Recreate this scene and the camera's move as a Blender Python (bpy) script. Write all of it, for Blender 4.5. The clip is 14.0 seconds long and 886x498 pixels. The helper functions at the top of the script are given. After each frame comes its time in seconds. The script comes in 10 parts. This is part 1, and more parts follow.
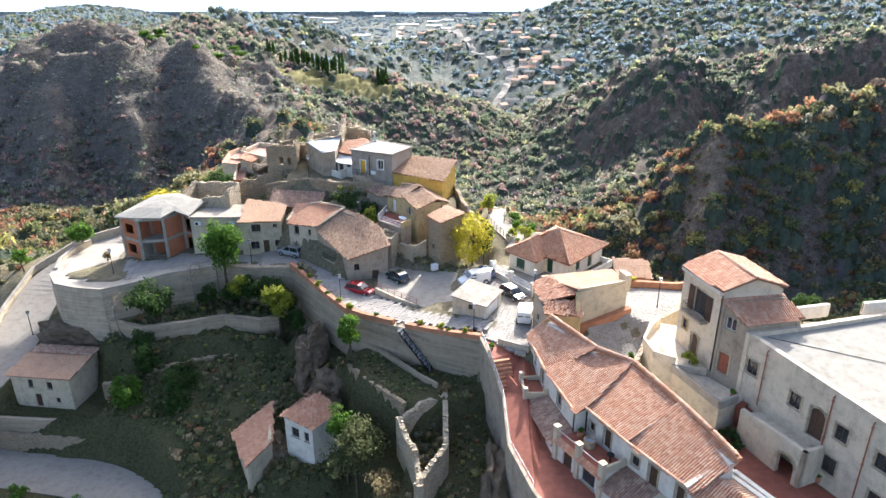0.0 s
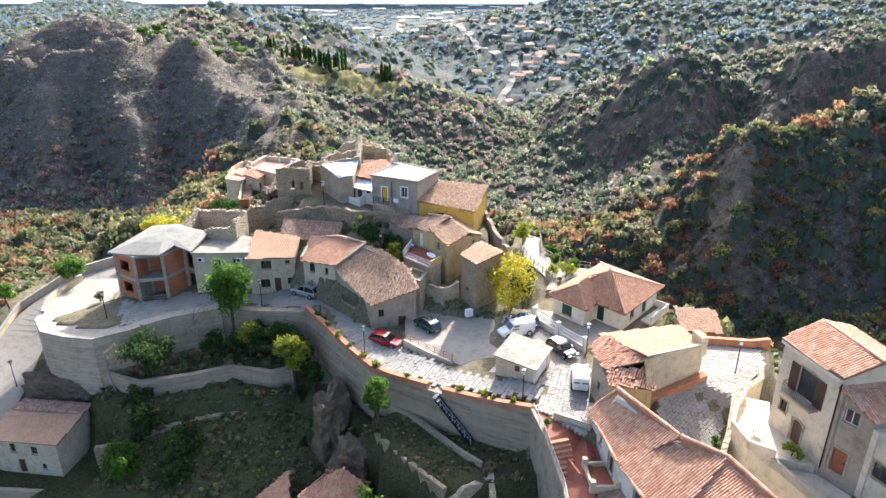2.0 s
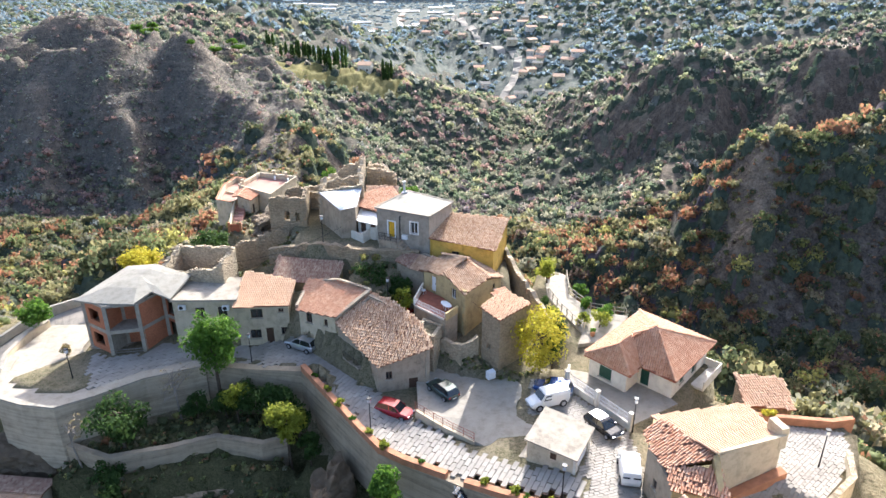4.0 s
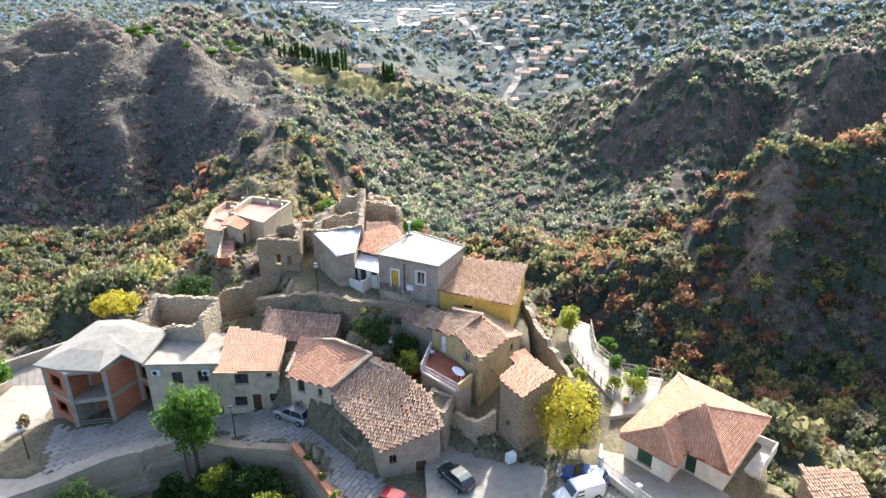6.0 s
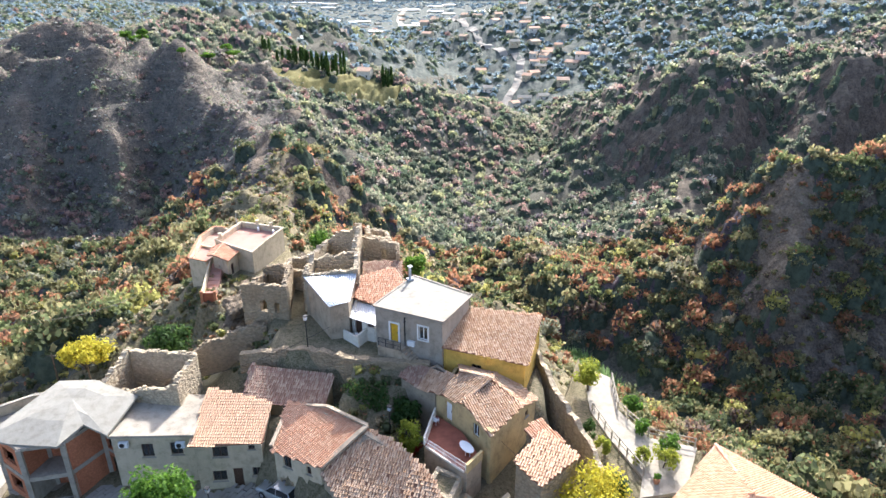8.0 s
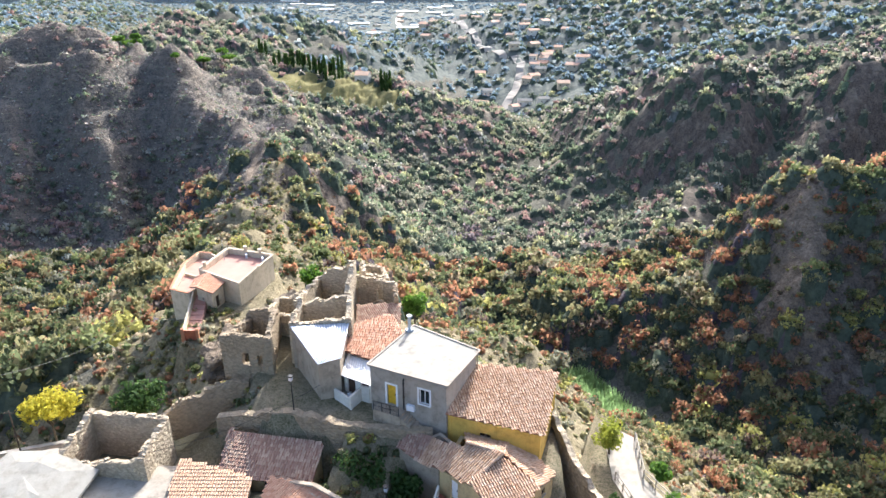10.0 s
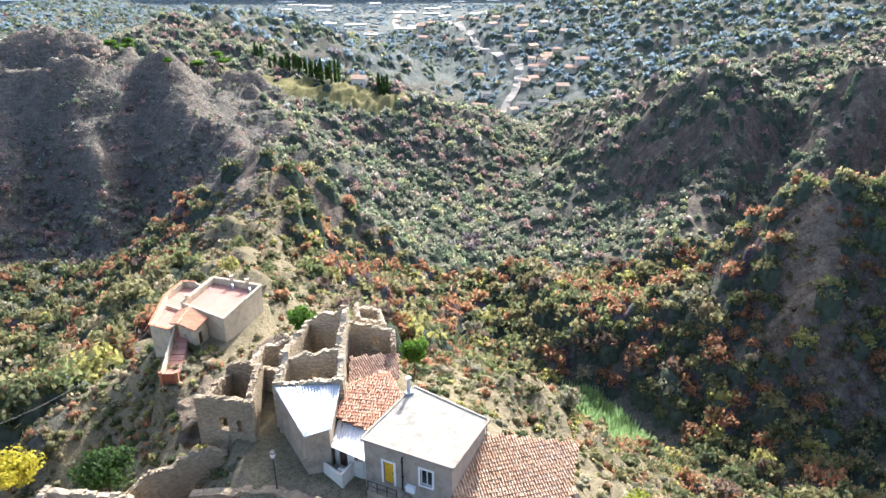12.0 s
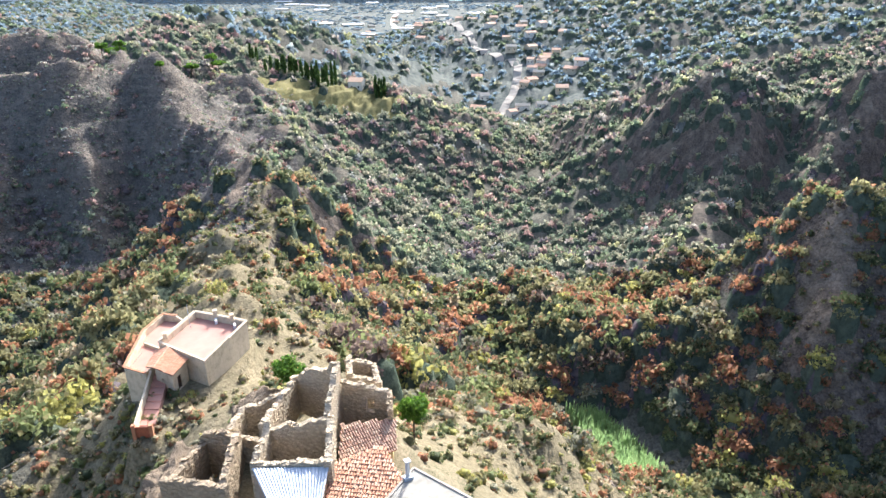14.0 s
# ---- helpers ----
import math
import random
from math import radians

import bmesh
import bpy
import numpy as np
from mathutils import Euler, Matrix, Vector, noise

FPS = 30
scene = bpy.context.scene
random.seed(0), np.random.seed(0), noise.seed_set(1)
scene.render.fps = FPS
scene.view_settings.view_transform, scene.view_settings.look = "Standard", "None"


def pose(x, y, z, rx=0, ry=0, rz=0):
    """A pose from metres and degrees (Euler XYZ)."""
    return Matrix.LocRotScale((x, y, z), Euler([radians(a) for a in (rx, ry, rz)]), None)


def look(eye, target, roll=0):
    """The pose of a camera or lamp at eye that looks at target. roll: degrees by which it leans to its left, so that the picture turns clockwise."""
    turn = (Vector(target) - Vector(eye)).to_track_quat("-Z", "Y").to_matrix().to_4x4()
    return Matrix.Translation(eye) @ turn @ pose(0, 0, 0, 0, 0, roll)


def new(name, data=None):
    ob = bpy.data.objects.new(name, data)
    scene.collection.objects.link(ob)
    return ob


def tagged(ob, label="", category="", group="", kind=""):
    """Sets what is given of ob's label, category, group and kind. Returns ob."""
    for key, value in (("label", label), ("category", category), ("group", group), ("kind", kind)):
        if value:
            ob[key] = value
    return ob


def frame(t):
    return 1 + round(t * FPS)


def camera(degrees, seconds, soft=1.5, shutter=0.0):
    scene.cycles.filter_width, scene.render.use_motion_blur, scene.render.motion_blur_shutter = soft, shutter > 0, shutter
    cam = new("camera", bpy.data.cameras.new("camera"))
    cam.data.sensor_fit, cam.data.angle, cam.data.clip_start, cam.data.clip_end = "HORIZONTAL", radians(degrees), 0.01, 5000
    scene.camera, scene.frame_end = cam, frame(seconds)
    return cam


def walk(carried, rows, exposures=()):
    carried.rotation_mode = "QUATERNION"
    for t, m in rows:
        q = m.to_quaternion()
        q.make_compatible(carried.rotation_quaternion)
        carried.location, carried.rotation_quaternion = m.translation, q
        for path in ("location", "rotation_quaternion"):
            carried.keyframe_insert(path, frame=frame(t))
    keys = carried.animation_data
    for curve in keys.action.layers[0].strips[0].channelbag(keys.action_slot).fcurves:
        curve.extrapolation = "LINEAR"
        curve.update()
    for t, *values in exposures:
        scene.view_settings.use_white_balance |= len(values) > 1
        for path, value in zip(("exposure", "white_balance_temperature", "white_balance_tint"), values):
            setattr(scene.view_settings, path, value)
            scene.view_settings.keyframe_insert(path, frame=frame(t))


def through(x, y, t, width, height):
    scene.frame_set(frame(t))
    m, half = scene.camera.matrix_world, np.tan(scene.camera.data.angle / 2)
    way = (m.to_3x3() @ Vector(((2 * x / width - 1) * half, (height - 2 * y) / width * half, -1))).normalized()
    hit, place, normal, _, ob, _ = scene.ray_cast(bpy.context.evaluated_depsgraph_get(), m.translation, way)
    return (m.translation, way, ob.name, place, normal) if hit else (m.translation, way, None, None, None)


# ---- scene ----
SOFT = 1.5
cam = camera(67.4, 14.0, SOFT)
EXPOSURES = [(0.0, 1.46, 5900, 12), (14.0, 1.5, 5750, 12)]
METRES, EYE, TILT, LEAN, TURN = 75.0, 40.0, -22.0, 0.0, 0.0
ROWS = [
    (0.0, 0.0, 0.0, 0.0, 0.0, 0.0, -0.0),
    (0.5, -0.0197, 0.0302, 0.0187, 0.0, -0.15, 0.0),
    (1.0, -0.0365, 0.066, 0.0407, -0.0, -0.3, -0.01),
    (1.5, -0.0493, 0.1032, 0.0625, -0.01, -0.46, -0.02),
    (2.0, -0.06, 0.1441, 0.0847, -0.03, -0.61, -0.03),
    (2.5, -0.068, 0.1836, 0.1055, -0.04, -0.79, -0.04),
    (3.0, -0.0745, 0.2242, 0.1265, -0.03, -0.94, -0.02),
    (5.5, -0.0958, 0.4013, 0.2247, 0.07, -1.26, 0.11),
    (6.0, -0.0988, 0.4333, 0.2446, 0.08, -1.28, 0.12),
    (6.5, -0.1008, 0.4625, 0.2621, 0.06, -1.29, 0.14),
    (7.0, -0.1027, 0.492, 0.2795, 0.05, -1.31, 0.15),
    (7.5, -0.1043, 0.5179, 0.2947, 0.05, -1.31, 0.17),
    (8.0, -0.1062, 0.5447, 0.3105, 0.04, -1.3, 0.19),
    (10.5, -0.1128, 0.6771, 0.3811, -0.09, -1.21, 0.3),
    (11.0, -0.1142, 0.7023, 0.395, -0.14, -1.2, 0.33),
    (11.5, -0.1159, 0.7284, 0.4097, -0.19, -1.19, 0.36),
    (12.0, -0.1176, 0.7531, 0.4242, -0.23, -1.19, 0.4),
    (12.5, -0.119, 0.7796, 0.4393, -0.27, -1.2, 0.43),
    (13.0, -0.1204, 0.8055, 0.453, -0.32, -1.21, 0.46),
    (13.5, -0.1217, 0.8325, 0.4679, -0.37, -1.24, 0.49),
    (14.0, -0.1226, 0.8586, 0.4833, -0.41, -1.26, 0.51),
]
walk(cam, [(t, pose(0, 0, EYE, TILT, LEAN, TURN) @ pose(METRES * x, METRES * y, METRES * z, 90 + pitch, roll, yaw)) for t, x, y, z, yaw, pitch, roll in ROWS], EXPOSURES)

# ---- world, sun ----
SUN_AZ, SUN_EL = 15.0, 32.0     # degrees: right of the y axis, above the horizon
world = bpy.data.worlds.new("sky")
scene.world = world
world.use_nodes = True
_wn = world.node_tree.nodes
_sky = _wn.new("ShaderNodeTexSky")
_sky.sky_type = "NISHITA"
_sky.sun_disc = False
_sky.sun_elevation = radians(SUN_EL)
_sky.sun_rotation = radians(SUN_AZ)
_sky.air_density, _sky.dust_density, _sky.ozone_density = 0.85, 4.2, 0.6
_wn["Background"].inputs["Strength"].default_value = 0.15
world.node_tree.links.new(_sky.outputs["Color"], _wn["Background"].inputs["Color"])
_sd = Vector((math.sin(radians(SUN_AZ)) * math.cos(radians(SUN_EL)), math.cos(radians(SUN_AZ)) * math.cos(radians(SUN_EL)), math.sin(radians(SUN_EL))))
_sl = bpy.data.lights.new("sun", "SUN")
_sl.energy, _sl.angle, _sl.color = 3.9, radians(0.55), (1.0, 0.95, 0.86)
_so = new("sun", _sl)
_so.matrix_world = look(_sd * 500, (0, 0, 0))


# distance: a glowing sheet stands in for the bright haze over the plain
_hz = bpy.data.materials.new("haze_glow")
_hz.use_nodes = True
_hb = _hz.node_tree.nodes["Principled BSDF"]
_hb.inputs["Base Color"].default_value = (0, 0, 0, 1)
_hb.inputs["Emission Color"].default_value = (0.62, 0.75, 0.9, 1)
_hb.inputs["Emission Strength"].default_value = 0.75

# ---- materials ----
def srgb(r, g, b):
    """Linear colour from 0..255 values."""
    return tuple(((c / 255 + 0.055) / 1.055) ** 2.4 if c > 10 else c / 255 / 12.92 for c in (r, g, b))


class Nodes:
    """A small builder for node materials in world-sized coordinates."""

    def __init__(self, name):
        self.m = bpy.data.materials.new(name)
        self.m.use_nodes = True
        self.t = self.m.node_tree
        self.b = self.t.nodes["Principled BSDF"]
        self.pos = self.t.nodes.new("ShaderNodeNewGeometry").outputs["Position"]

    def link(self, a, b):
        self.t.links.new(a, b)

    def noise(self, scale, detail=4.0, rough=0.55, stretch=None, kind="ShaderNodeTexNoise"):
        n = self.t.nodes.new(kind)
        n.inputs["Scale"].default_value = scale
        if kind == "ShaderNodeTexNoise":
            n.inputs["Detail"].default_value = detail
            n.inputs["Roughness"].default_value = rough
        src = self.pos
        if stretch:
            k = self.t.nodes.new("ShaderNodeMapping")
            k.inputs["Scale"].default_value = stretch
            self.link(self.pos, k.inputs["Vector"])
            src = k.outputs["Vector"]
        self.link(src, n.inputs["Vector"])
        return n.outputs["Fac"] if kind == "ShaderNodeTexNoise" else n.outputs["Distance"]

    def island(self):
        return self.t.nodes.new("ShaderNodeNewGeometry").outputs["Random Per Island"]

    def object_random(self):
        return self.t.nodes.new("ShaderNodeObjectInfo").outputs["Random"]

    def ramp(self, fac, stops):
        r = self.t.nodes.new("ShaderNodeValToRGB")
        el = r.color_ramp.elements
        while len(el) < len(stops):
            el.new(0.5)
        for e, (p, c) in zip(el, stops):
            e.position, e.color = p, (*c, 1)
        self.link(fac, r.inputs["Fac"])
        return r.outputs["Color"]

    def mix(self, fac, a, b, mode="MIX"):
        x = self.t.nodes.new("ShaderNodeMix")
        x.data_type, x.blend_type = "RGBA", mode
        for i, v in ((0, fac), (6, a), (7, b)):
            if hasattr(v, "is_linked"):
                self.link(v, x.inputs[i])
            else:
                x.inputs[i].default_value = v if i == 0 else (*v, 1)
        return x.outputs[2]

    def math(self, op, a, b):
        x = self.t.nodes.new("ShaderNodeMath")
        x.operation = op
        for i, v in ((0, a), (1, b)):
            if hasattr(v, "is_linked"):
                self.link(v, x.inputs[i])
            else:
                x.inputs[i].default_value = v
        return x.outputs[0]

    def out(self, colour, rough=0.9, bump=None, depth=0.02, metal=0.0, spec=0.3):
        if hasattr(colour, "is_linked"):
            self.link(colour, self.b.inputs["Base Color"])
        else:
            self.b.inputs["Base Color"].default_value = (*colour, 1)
        self.b.inputs["Roughness"].default_value = rough
        self.b.inputs["Metallic"].default_value = metal
        self.b.inputs["Specular IOR Level"].default_value = spec
        if bump is not None:
            k = self.t.nodes.new("ShaderNodeBump")
            k.inputs["Strength"].default_value = 1.0
            k.inputs["Distance"].default_value = depth
            self.link(bump, k.inputs["Height"])
            self.link(k.outputs["Normal"], self.b.inputs["Normal"])
        return self.m


def dim(c, k):
    return tuple(v * k for v in c)


def plaster(name, c, stain=0.55, big=0.35, depth=0.03, courses=0.0):
    """Weathered render: broad patches, streaks running down, fine grain and, where asked for, the marks of its courses."""
    n = Nodes(name)
    patch = n.ramp(n.noise(big, 5), [(0.32, dim(c, stain)), (0.52, c), (0.75, dim(c, 1.12))])
    streak = n.ramp(n.noise(1.6, 5, 0.6, (1, 1, 0.18)), [(0.38, dim(c, stain)), (0.6, c)])
    col = n.mix(0.45, patch, streak)
    fine = n.noise(9, 6)
    col = n.mix(0.3, col, n.ramp(fine, [(0.3, dim(c, 0.6)), (0.7, dim(c, 1.15))]))
    col = n.mix(0.4, col, n.ramp(n.noise(1.1, 7, 0.7), [(0.36, dim((c[0], c[1] * 0.95, c[2] * 0.85), stain * 0.8)), (0.5, c), (0.66, dim(c, 1.2))]))
    if courses:
        col = n.mix(courses, col, n.ramp(n.noise(1.3, 5, 0.65, (0.1, 0.1, 1.8)), [(0.38, dim(c, 0.45)), (0.52, c), (0.66, dim(c, 1.25))]))
    return n.out(col, 0.92, fine, depth)


def rubble(name, c, scale=2.6, depth=0.12):
    """Rough stone masonry with mortar."""
    n = Nodes(name)
    v = n.noise(scale, stretch=(1, 1, 1.5), kind="ShaderNodeTexVoronoi")
    big = n.noise(0.5, 5)
    col = n.ramp(big, [(0.3, dim(c, 0.6)), (0.5, c), (0.7, dim(c, 1.2))])
    col = n.mix(0.55, col, n.ramp(v, [(0.05, dim(c, 1.25)), (0.45, dim(c, 0.85)), (0.7, dim(c, 0.5))]))
    fine = n.noise(12, 5)
    col = n.mix(0.3, col, n.ramp(fine, [(0.3, dim(c, 0.55)), (0.7, dim(c, 1.2))]))
    inv = n.math("SUBTRACT", fine, n.math("MULTIPLY", v, 1.6))
    return n.out(col, 0.95, inv, depth)


def tiles(name, cs, dirt=0.35):
    """Fired clay barrel tiles; each tile has its own tone, with lichen and soot in patches."""
    n = Nodes(name)
    k = len(cs) - 1
    col = n.ramp(n.island(), [(i / k, c) for i, c in enumerate(cs)])
    grime = n.ramp(n.noise(0.7, 6, 0.65), [(0.42, (0, 0, 0)), (0.68, (1, 1, 1))])
    mean = tuple(sum(c[i] for c in cs) / len(cs) for i in range(3))
    col = n.mix(n.math("MULTIPLY", grime, dirt), col, dim(mean, 0.38))
    fine = n.noise(14, 4)
    col = n.mix(0.25, col, n.ramp(fine, [(0.3, dim(mean, 0.55)), (0.7, dim(mean, 1.3))]))
    return n.out(col, 0.85, fine, 0.01)


def leaf(name, cs, rough=0.75, spec=0.2, through=0.45):
    n = Nodes(name)
    k = len(cs) - 1
    col = n.ramp(n.island(), [(i / k, c) for i, c in enumerate(cs)])
    n.out(col, rough, spec=spec)
    t = n.t.nodes.new("ShaderNodeBsdfTranslucent")
    n.link(n.mix(0.5, col, tuple(min(1, v * 1.6) for v in cs[-1])), t.inputs["Color"])
    mx = n.t.nodes.new("ShaderNodeMixShader")
    mx.inputs[0].default_value = through
    n.link(n.b.outputs[0], mx.inputs[1])
    n.link(t.outputs[0], mx.inputs[2])
    n.link(mx.outputs[0], n.t.nodes["Material Output"].inputs["Surface"])
    return n.m


def plain(name, c, rough=0.5, metal=0.0, var=0.25, scale=4.0, spec=0.4):
    n = Nodes(name)
    f = n.noise(scale, 5)
    return n.out(n.ramp(f, [(0.3, dim(c, 1 - var)), (0.7, dim(c, 1 + var * 0.5))]), rough, metal=metal, spec=spec)


def ground(name, stops, scale=0.12, fine_scale=1.7, depth=0.25, fine=0.5, bare=False, streak=0.0, band=0.0):
    """Earth with broad patches and clods."""
    n = Nodes(name)
    a = n.ramp(n.noise(scale, 8, 0.62), stops)
    f = n.noise(fine_scale, 8, 0.65)
    lo, hi = dim(stops[0][1], 0.6), dim(stops[-1][1], 1.15)
    col = n.mix(fine, a, n.ramp(f, [(0.34, lo), (0.66, hi)]))
    # paler, warmer soil by crest weight, painting in the sun on the crests
    if bare:
        at = n.t.nodes.new("ShaderNodeAttribute")
        at.attribute_name = "bare"
        w = n.math("ADD", at.outputs["Fac"], n.math("MULTIPLY", n.math("SUBTRACT", n.noise(0.11, 6, 0.65), 0.55), 1.3))
        soil = n.ramp(f, [(0.34, (0.11, 0.088, 0.066)), (0.5, (0.19, 0.15, 0.112)), (0.66, (0.30, 0.235, 0.175))])
        col = n.mix(n.ramp(w, [(0.25, (0, 0, 0)), (0.6, (1, 1, 1))]), col, soil)
    tuft = n.noise(fine_scale * 3.1, 5, 0.6)
    if streak:
        col = n.mix(streak, col, n.ramp(n.noise(0.35, 6, 0.65, (1, 1, 0.2)), [(0.38, dim(lo, 0.7)), (0.52, stops[1][1]), (0.68, dim(hi, 1.3))]))
    if band:
        col = n.mix(band, col, n.ramp(n.noise(0.5, 6, 0.65, (0.22, 0.22, 1.3)), [(0.4, dim(lo, 0.8)), (0.52, stops[1][1]), (0.64, dim(hi, 1.2))]))
    col = n.mix(0.35, col, n.ramp(tuft, [(0.36, lo), (0.6, hi)]))
    return n.out(col, 1.0, n.math("ADD", f, n.math("MULTIPLY", tuft, 0.4)), depth, spec=0.1)


M = {}
M["scrub"] = ground("burnt_scrub_soil", [(0.32, (0.06, 0.064, 0.055)), (0.47, (0.09, 0.093, 0.075)), (0.6, (0.105, 0.11, 0.082)), (0.75, (0.18, 0.16, 0.115))], 0.035, 0.45, 0.9, bare=True)
M["burnt"] = ground("burnt_grass_slope", [(0.34, (0.038, 0.046, 0.046)), (0.46, (0.085, 0.092, 0.086)), (0.56, (0.14, 0.138, 0.118)), (0.7, (0.26, 0.215, 0.168))], 0.06, 0.36, 1.8, bare=True, streak=0.3, band=0.3)
M["crest"] = ground("lit_crest_soil", [(0.3, (0.085, 0.07, 0.045)), (0.5, (0.15, 0.125, 0.08)), (0.7, (0.24, 0.2, 0.135))], 0.08, 0.7, 0.7)
M["cliff"] = ground("pale_earth_cliff", [(0.3, (0.10, 0.082, 0.062)), (0.5, (0.18, 0.143, 0.105)), (0.7, (0.31, 0.245, 0.18))], 0.12, 0.5, 1.8, streak=0.5)
M["steep"] = ground("scorched_earth_face", [(0.3, (0.05, 0.045, 0.042)), (0.48, (0.10, 0.085, 0.073)), (0.6, (0.14, 0.115, 0.094)), (0.76, (0.25, 0.20, 0.15))], 0.07, 0.5, 1.8, bare=True, streak=0.55)
M["dry"] = ground("dry_grass_slope", [(0.3, (0.085, 0.075, 0.04)), (0.5, (0.165, 0.14, 0.078)), (0.7, (0.30, 0.25, 0.155))], 0.09, 0.9, 0.5)
M["meadow"] = ground("terraced_meadow", [(0.3, (0.10, 0.11, 0.035)), (0.55, (0.2, 0.19, 0.07)), (0.75, (0.28, 0.23, 0.1))], 0.05, 0.6, 0.3)
# bluish stops put the distance haze into the farmland colour
M["valley"] = ground("haze_tinted_farmland", [(0.3, (0.055, 0.08, 0.072)), (0.5, (0.08, 0.108, 0.095)), (0.62, (0.10, 0.122, 0.105)), (0.76, (0.17, 0.165, 0.135))], 0.012, 0.06, 1.0)
M["bank"] = ground("overgrown_bank", [(0.3, (0.018, 0.028, 0.009)), (0.5, (0.036, 0.052, 0.015)), (0.68, (0.065, 0.075, 0.026)), (0.78, (0.14, 0.12, 0.065))], 0.25, 2.2, 0.2)
M["earth"] = ground("weedy_yard_earth", [(0.3, (0.045, 0.055, 0.018)), (0.46, (0.085, 0.085, 0.038)), (0.58, (0.16, 0.135, 0.085)), (0.75, (0.30, 0.245, 0.165))], 0.3, 2.5, 0.1)
M["cream"] = plaster("cream_render", (0.58, 0.49, 0.345), 0.6)
M["white"] = plaster("white_render", (0.70, 0.65, 0.55), 0.82, depth=0.01)
M["greyrender"] = plaster("grey_render", (0.38, 0.33, 0.265), 0.55)
M["oldgrey"] = plaster("weathered_grey_render", (0.40, 0.325, 0.235), 0.42, 0.5)
M["yellow"] = plaster("yellow_ochre_render", (0.66, 0.42, 0.09), 0.62)
M["ochre"] = plaster("faded_ochre_render", (0.55, 0.41, 0.20), 0.55, 0.45)
M["concrete"] = plaster("raw_concrete", (0.38, 0.335, 0.265), 0.5)
M["oldwall"] = plaster("stained_cement_render", (0.38, 0.305, 0.21), 0.4, 0.3, 0.05, 0.45)
M["bastion"] = plaster("stained_cream_render", (0.48, 0.395, 0.28), 0.45, 0.22, 0.05, 0.4)
M["convent"] = plaster("aged_cream_render", (0.66, 0.56, 0.41), 0.6, 0.3, 0.03)
M["cement_roof"] = plaster("cement_roof_coat", (0.315, 0.295, 0.245), 0.72, 0.25, 0.01)
M["palecement"] = plaster("pale_cement_ground", (0.37, 0.33, 0.265), 0.72, 0.2, 0.02)
M["road"] = plaster("worn_asphalt", (0.30, 0.265, 0.215), 0.72, 0.15, 0.02)
M["stone"] = rubble("rubble_stone", (0.40, 0.31, 0.2))
M["palestone"] = rubble("pale_rubble_stone", (0.54, 0.44, 0.30))
M["rock"] = rubble("bare_rock", (0.27, 0.205, 0.135), 1.1, 0.4)
M["brickred"] = rubble("hollow_clay_block", (0.52, 0.20, 0.10), 4.5, 0.03)
M["tile_new"] = tiles("orange_clay_tiles", [(0.50, 0.24, 0.13), (0.60, 0.33, 0.20), (0.68, 0.43, 0.28), (0.55, 0.28, 0.16)], 0.15)
M["tile_red"] = tiles("red_clay_tiles", [(0.48, 0.21, 0.115), (0.60, 0.32, 0.19), (0.70, 0.47, 0.32), (0.54, 0.26, 0.15)], 0.28)
M["tile_old"] = tiles("weathered_clay_tiles", [(0.40, 0.23, 0.13), (0.58, 0.37, 0.22), (0.70, 0.51, 0.35), (0.48, 0.29, 0.17)], 0.35)
M["tile_dark"] = tiles("soot_and_shade_tiles", [(0.26, 0.15, 0.11), (0.40, 0.24, 0.17), (0.58, 0.44, 0.31), (0.32, 0.18, 0.13)], 0.4)
M["tile_pale"] = tiles("pale_clay_tiles", [(0.56, 0.34, 0.2), (0.66, 0.45, 0.3), (0.60, 0.38, 0.24)], 0.25)
M["deck"] = plain("tile_bed_mortar", (0.30, 0.15, 0.09), 0.95)
M["wood"] = plain("dark_wood", (0.09, 0.05, 0.03), 0.6, scale=6)
M["greenwood"] = plain("dark_green_shutter", (0.015, 0.07, 0.045), 0.5)
M["whitepaint"] = plain("white_paint", (0.78, 0.77, 0.74), 0.5, var=0.08)
M["darkmetal"] = plain("dark_iron", (0.03, 0.03, 0.032), 0.5, 0.6)
M["zinc"] = plain("galvanised_sheet", (0.42, 0.46, 0.5), 0.5, 0.4, 0.15)
M["redfloor"] = plain("terracotta_paving", (0.30, 0.10, 0.06), 0.8, scale=1.5)
M["pinkfloor"] = plain("pink_terrace_paving", (0.44, 0.235, 0.175), 0.85, scale=0.8, var=0.12)
M["terracotta"] = plain("terracotta_wall_coping", (0.46, 0.21, 0.11), 0.9, scale=1.5)
M["copper"] = plain("rust_red_downpipe", (0.33, 0.10, 0.05), 0.5)
M["bark"] = plain("tree_bark", (0.10, 0.075, 0.05), 0.95, scale=5, var=0.5)
M["deadwood"] = plain("bare_grey_twigs", (0.28, 0.24, 0.2), 0.95, scale=5)
M["plastic"] = plain("white_plastic", (0.8, 0.8, 0.8), 0.4, var=0.04)
M["tyre"] = plain("black_rubber", (0.02, 0.02, 0.02), 0.8)
M["cotton"] = plain("coloured_cloth", (0.7, 0.42, 0.03), 0.9)


def glass(name, tint):
    n = Nodes(name)
    n.b.inputs["Base Color"].default_value = (*tint, 1)
    n.b.inputs["Roughness"].default_value = 0.06
    n.b.inputs["Transmission Weight"].default_value = 0.6
    n.b.inputs["IOR"].default_value = 1.45
    return n.m


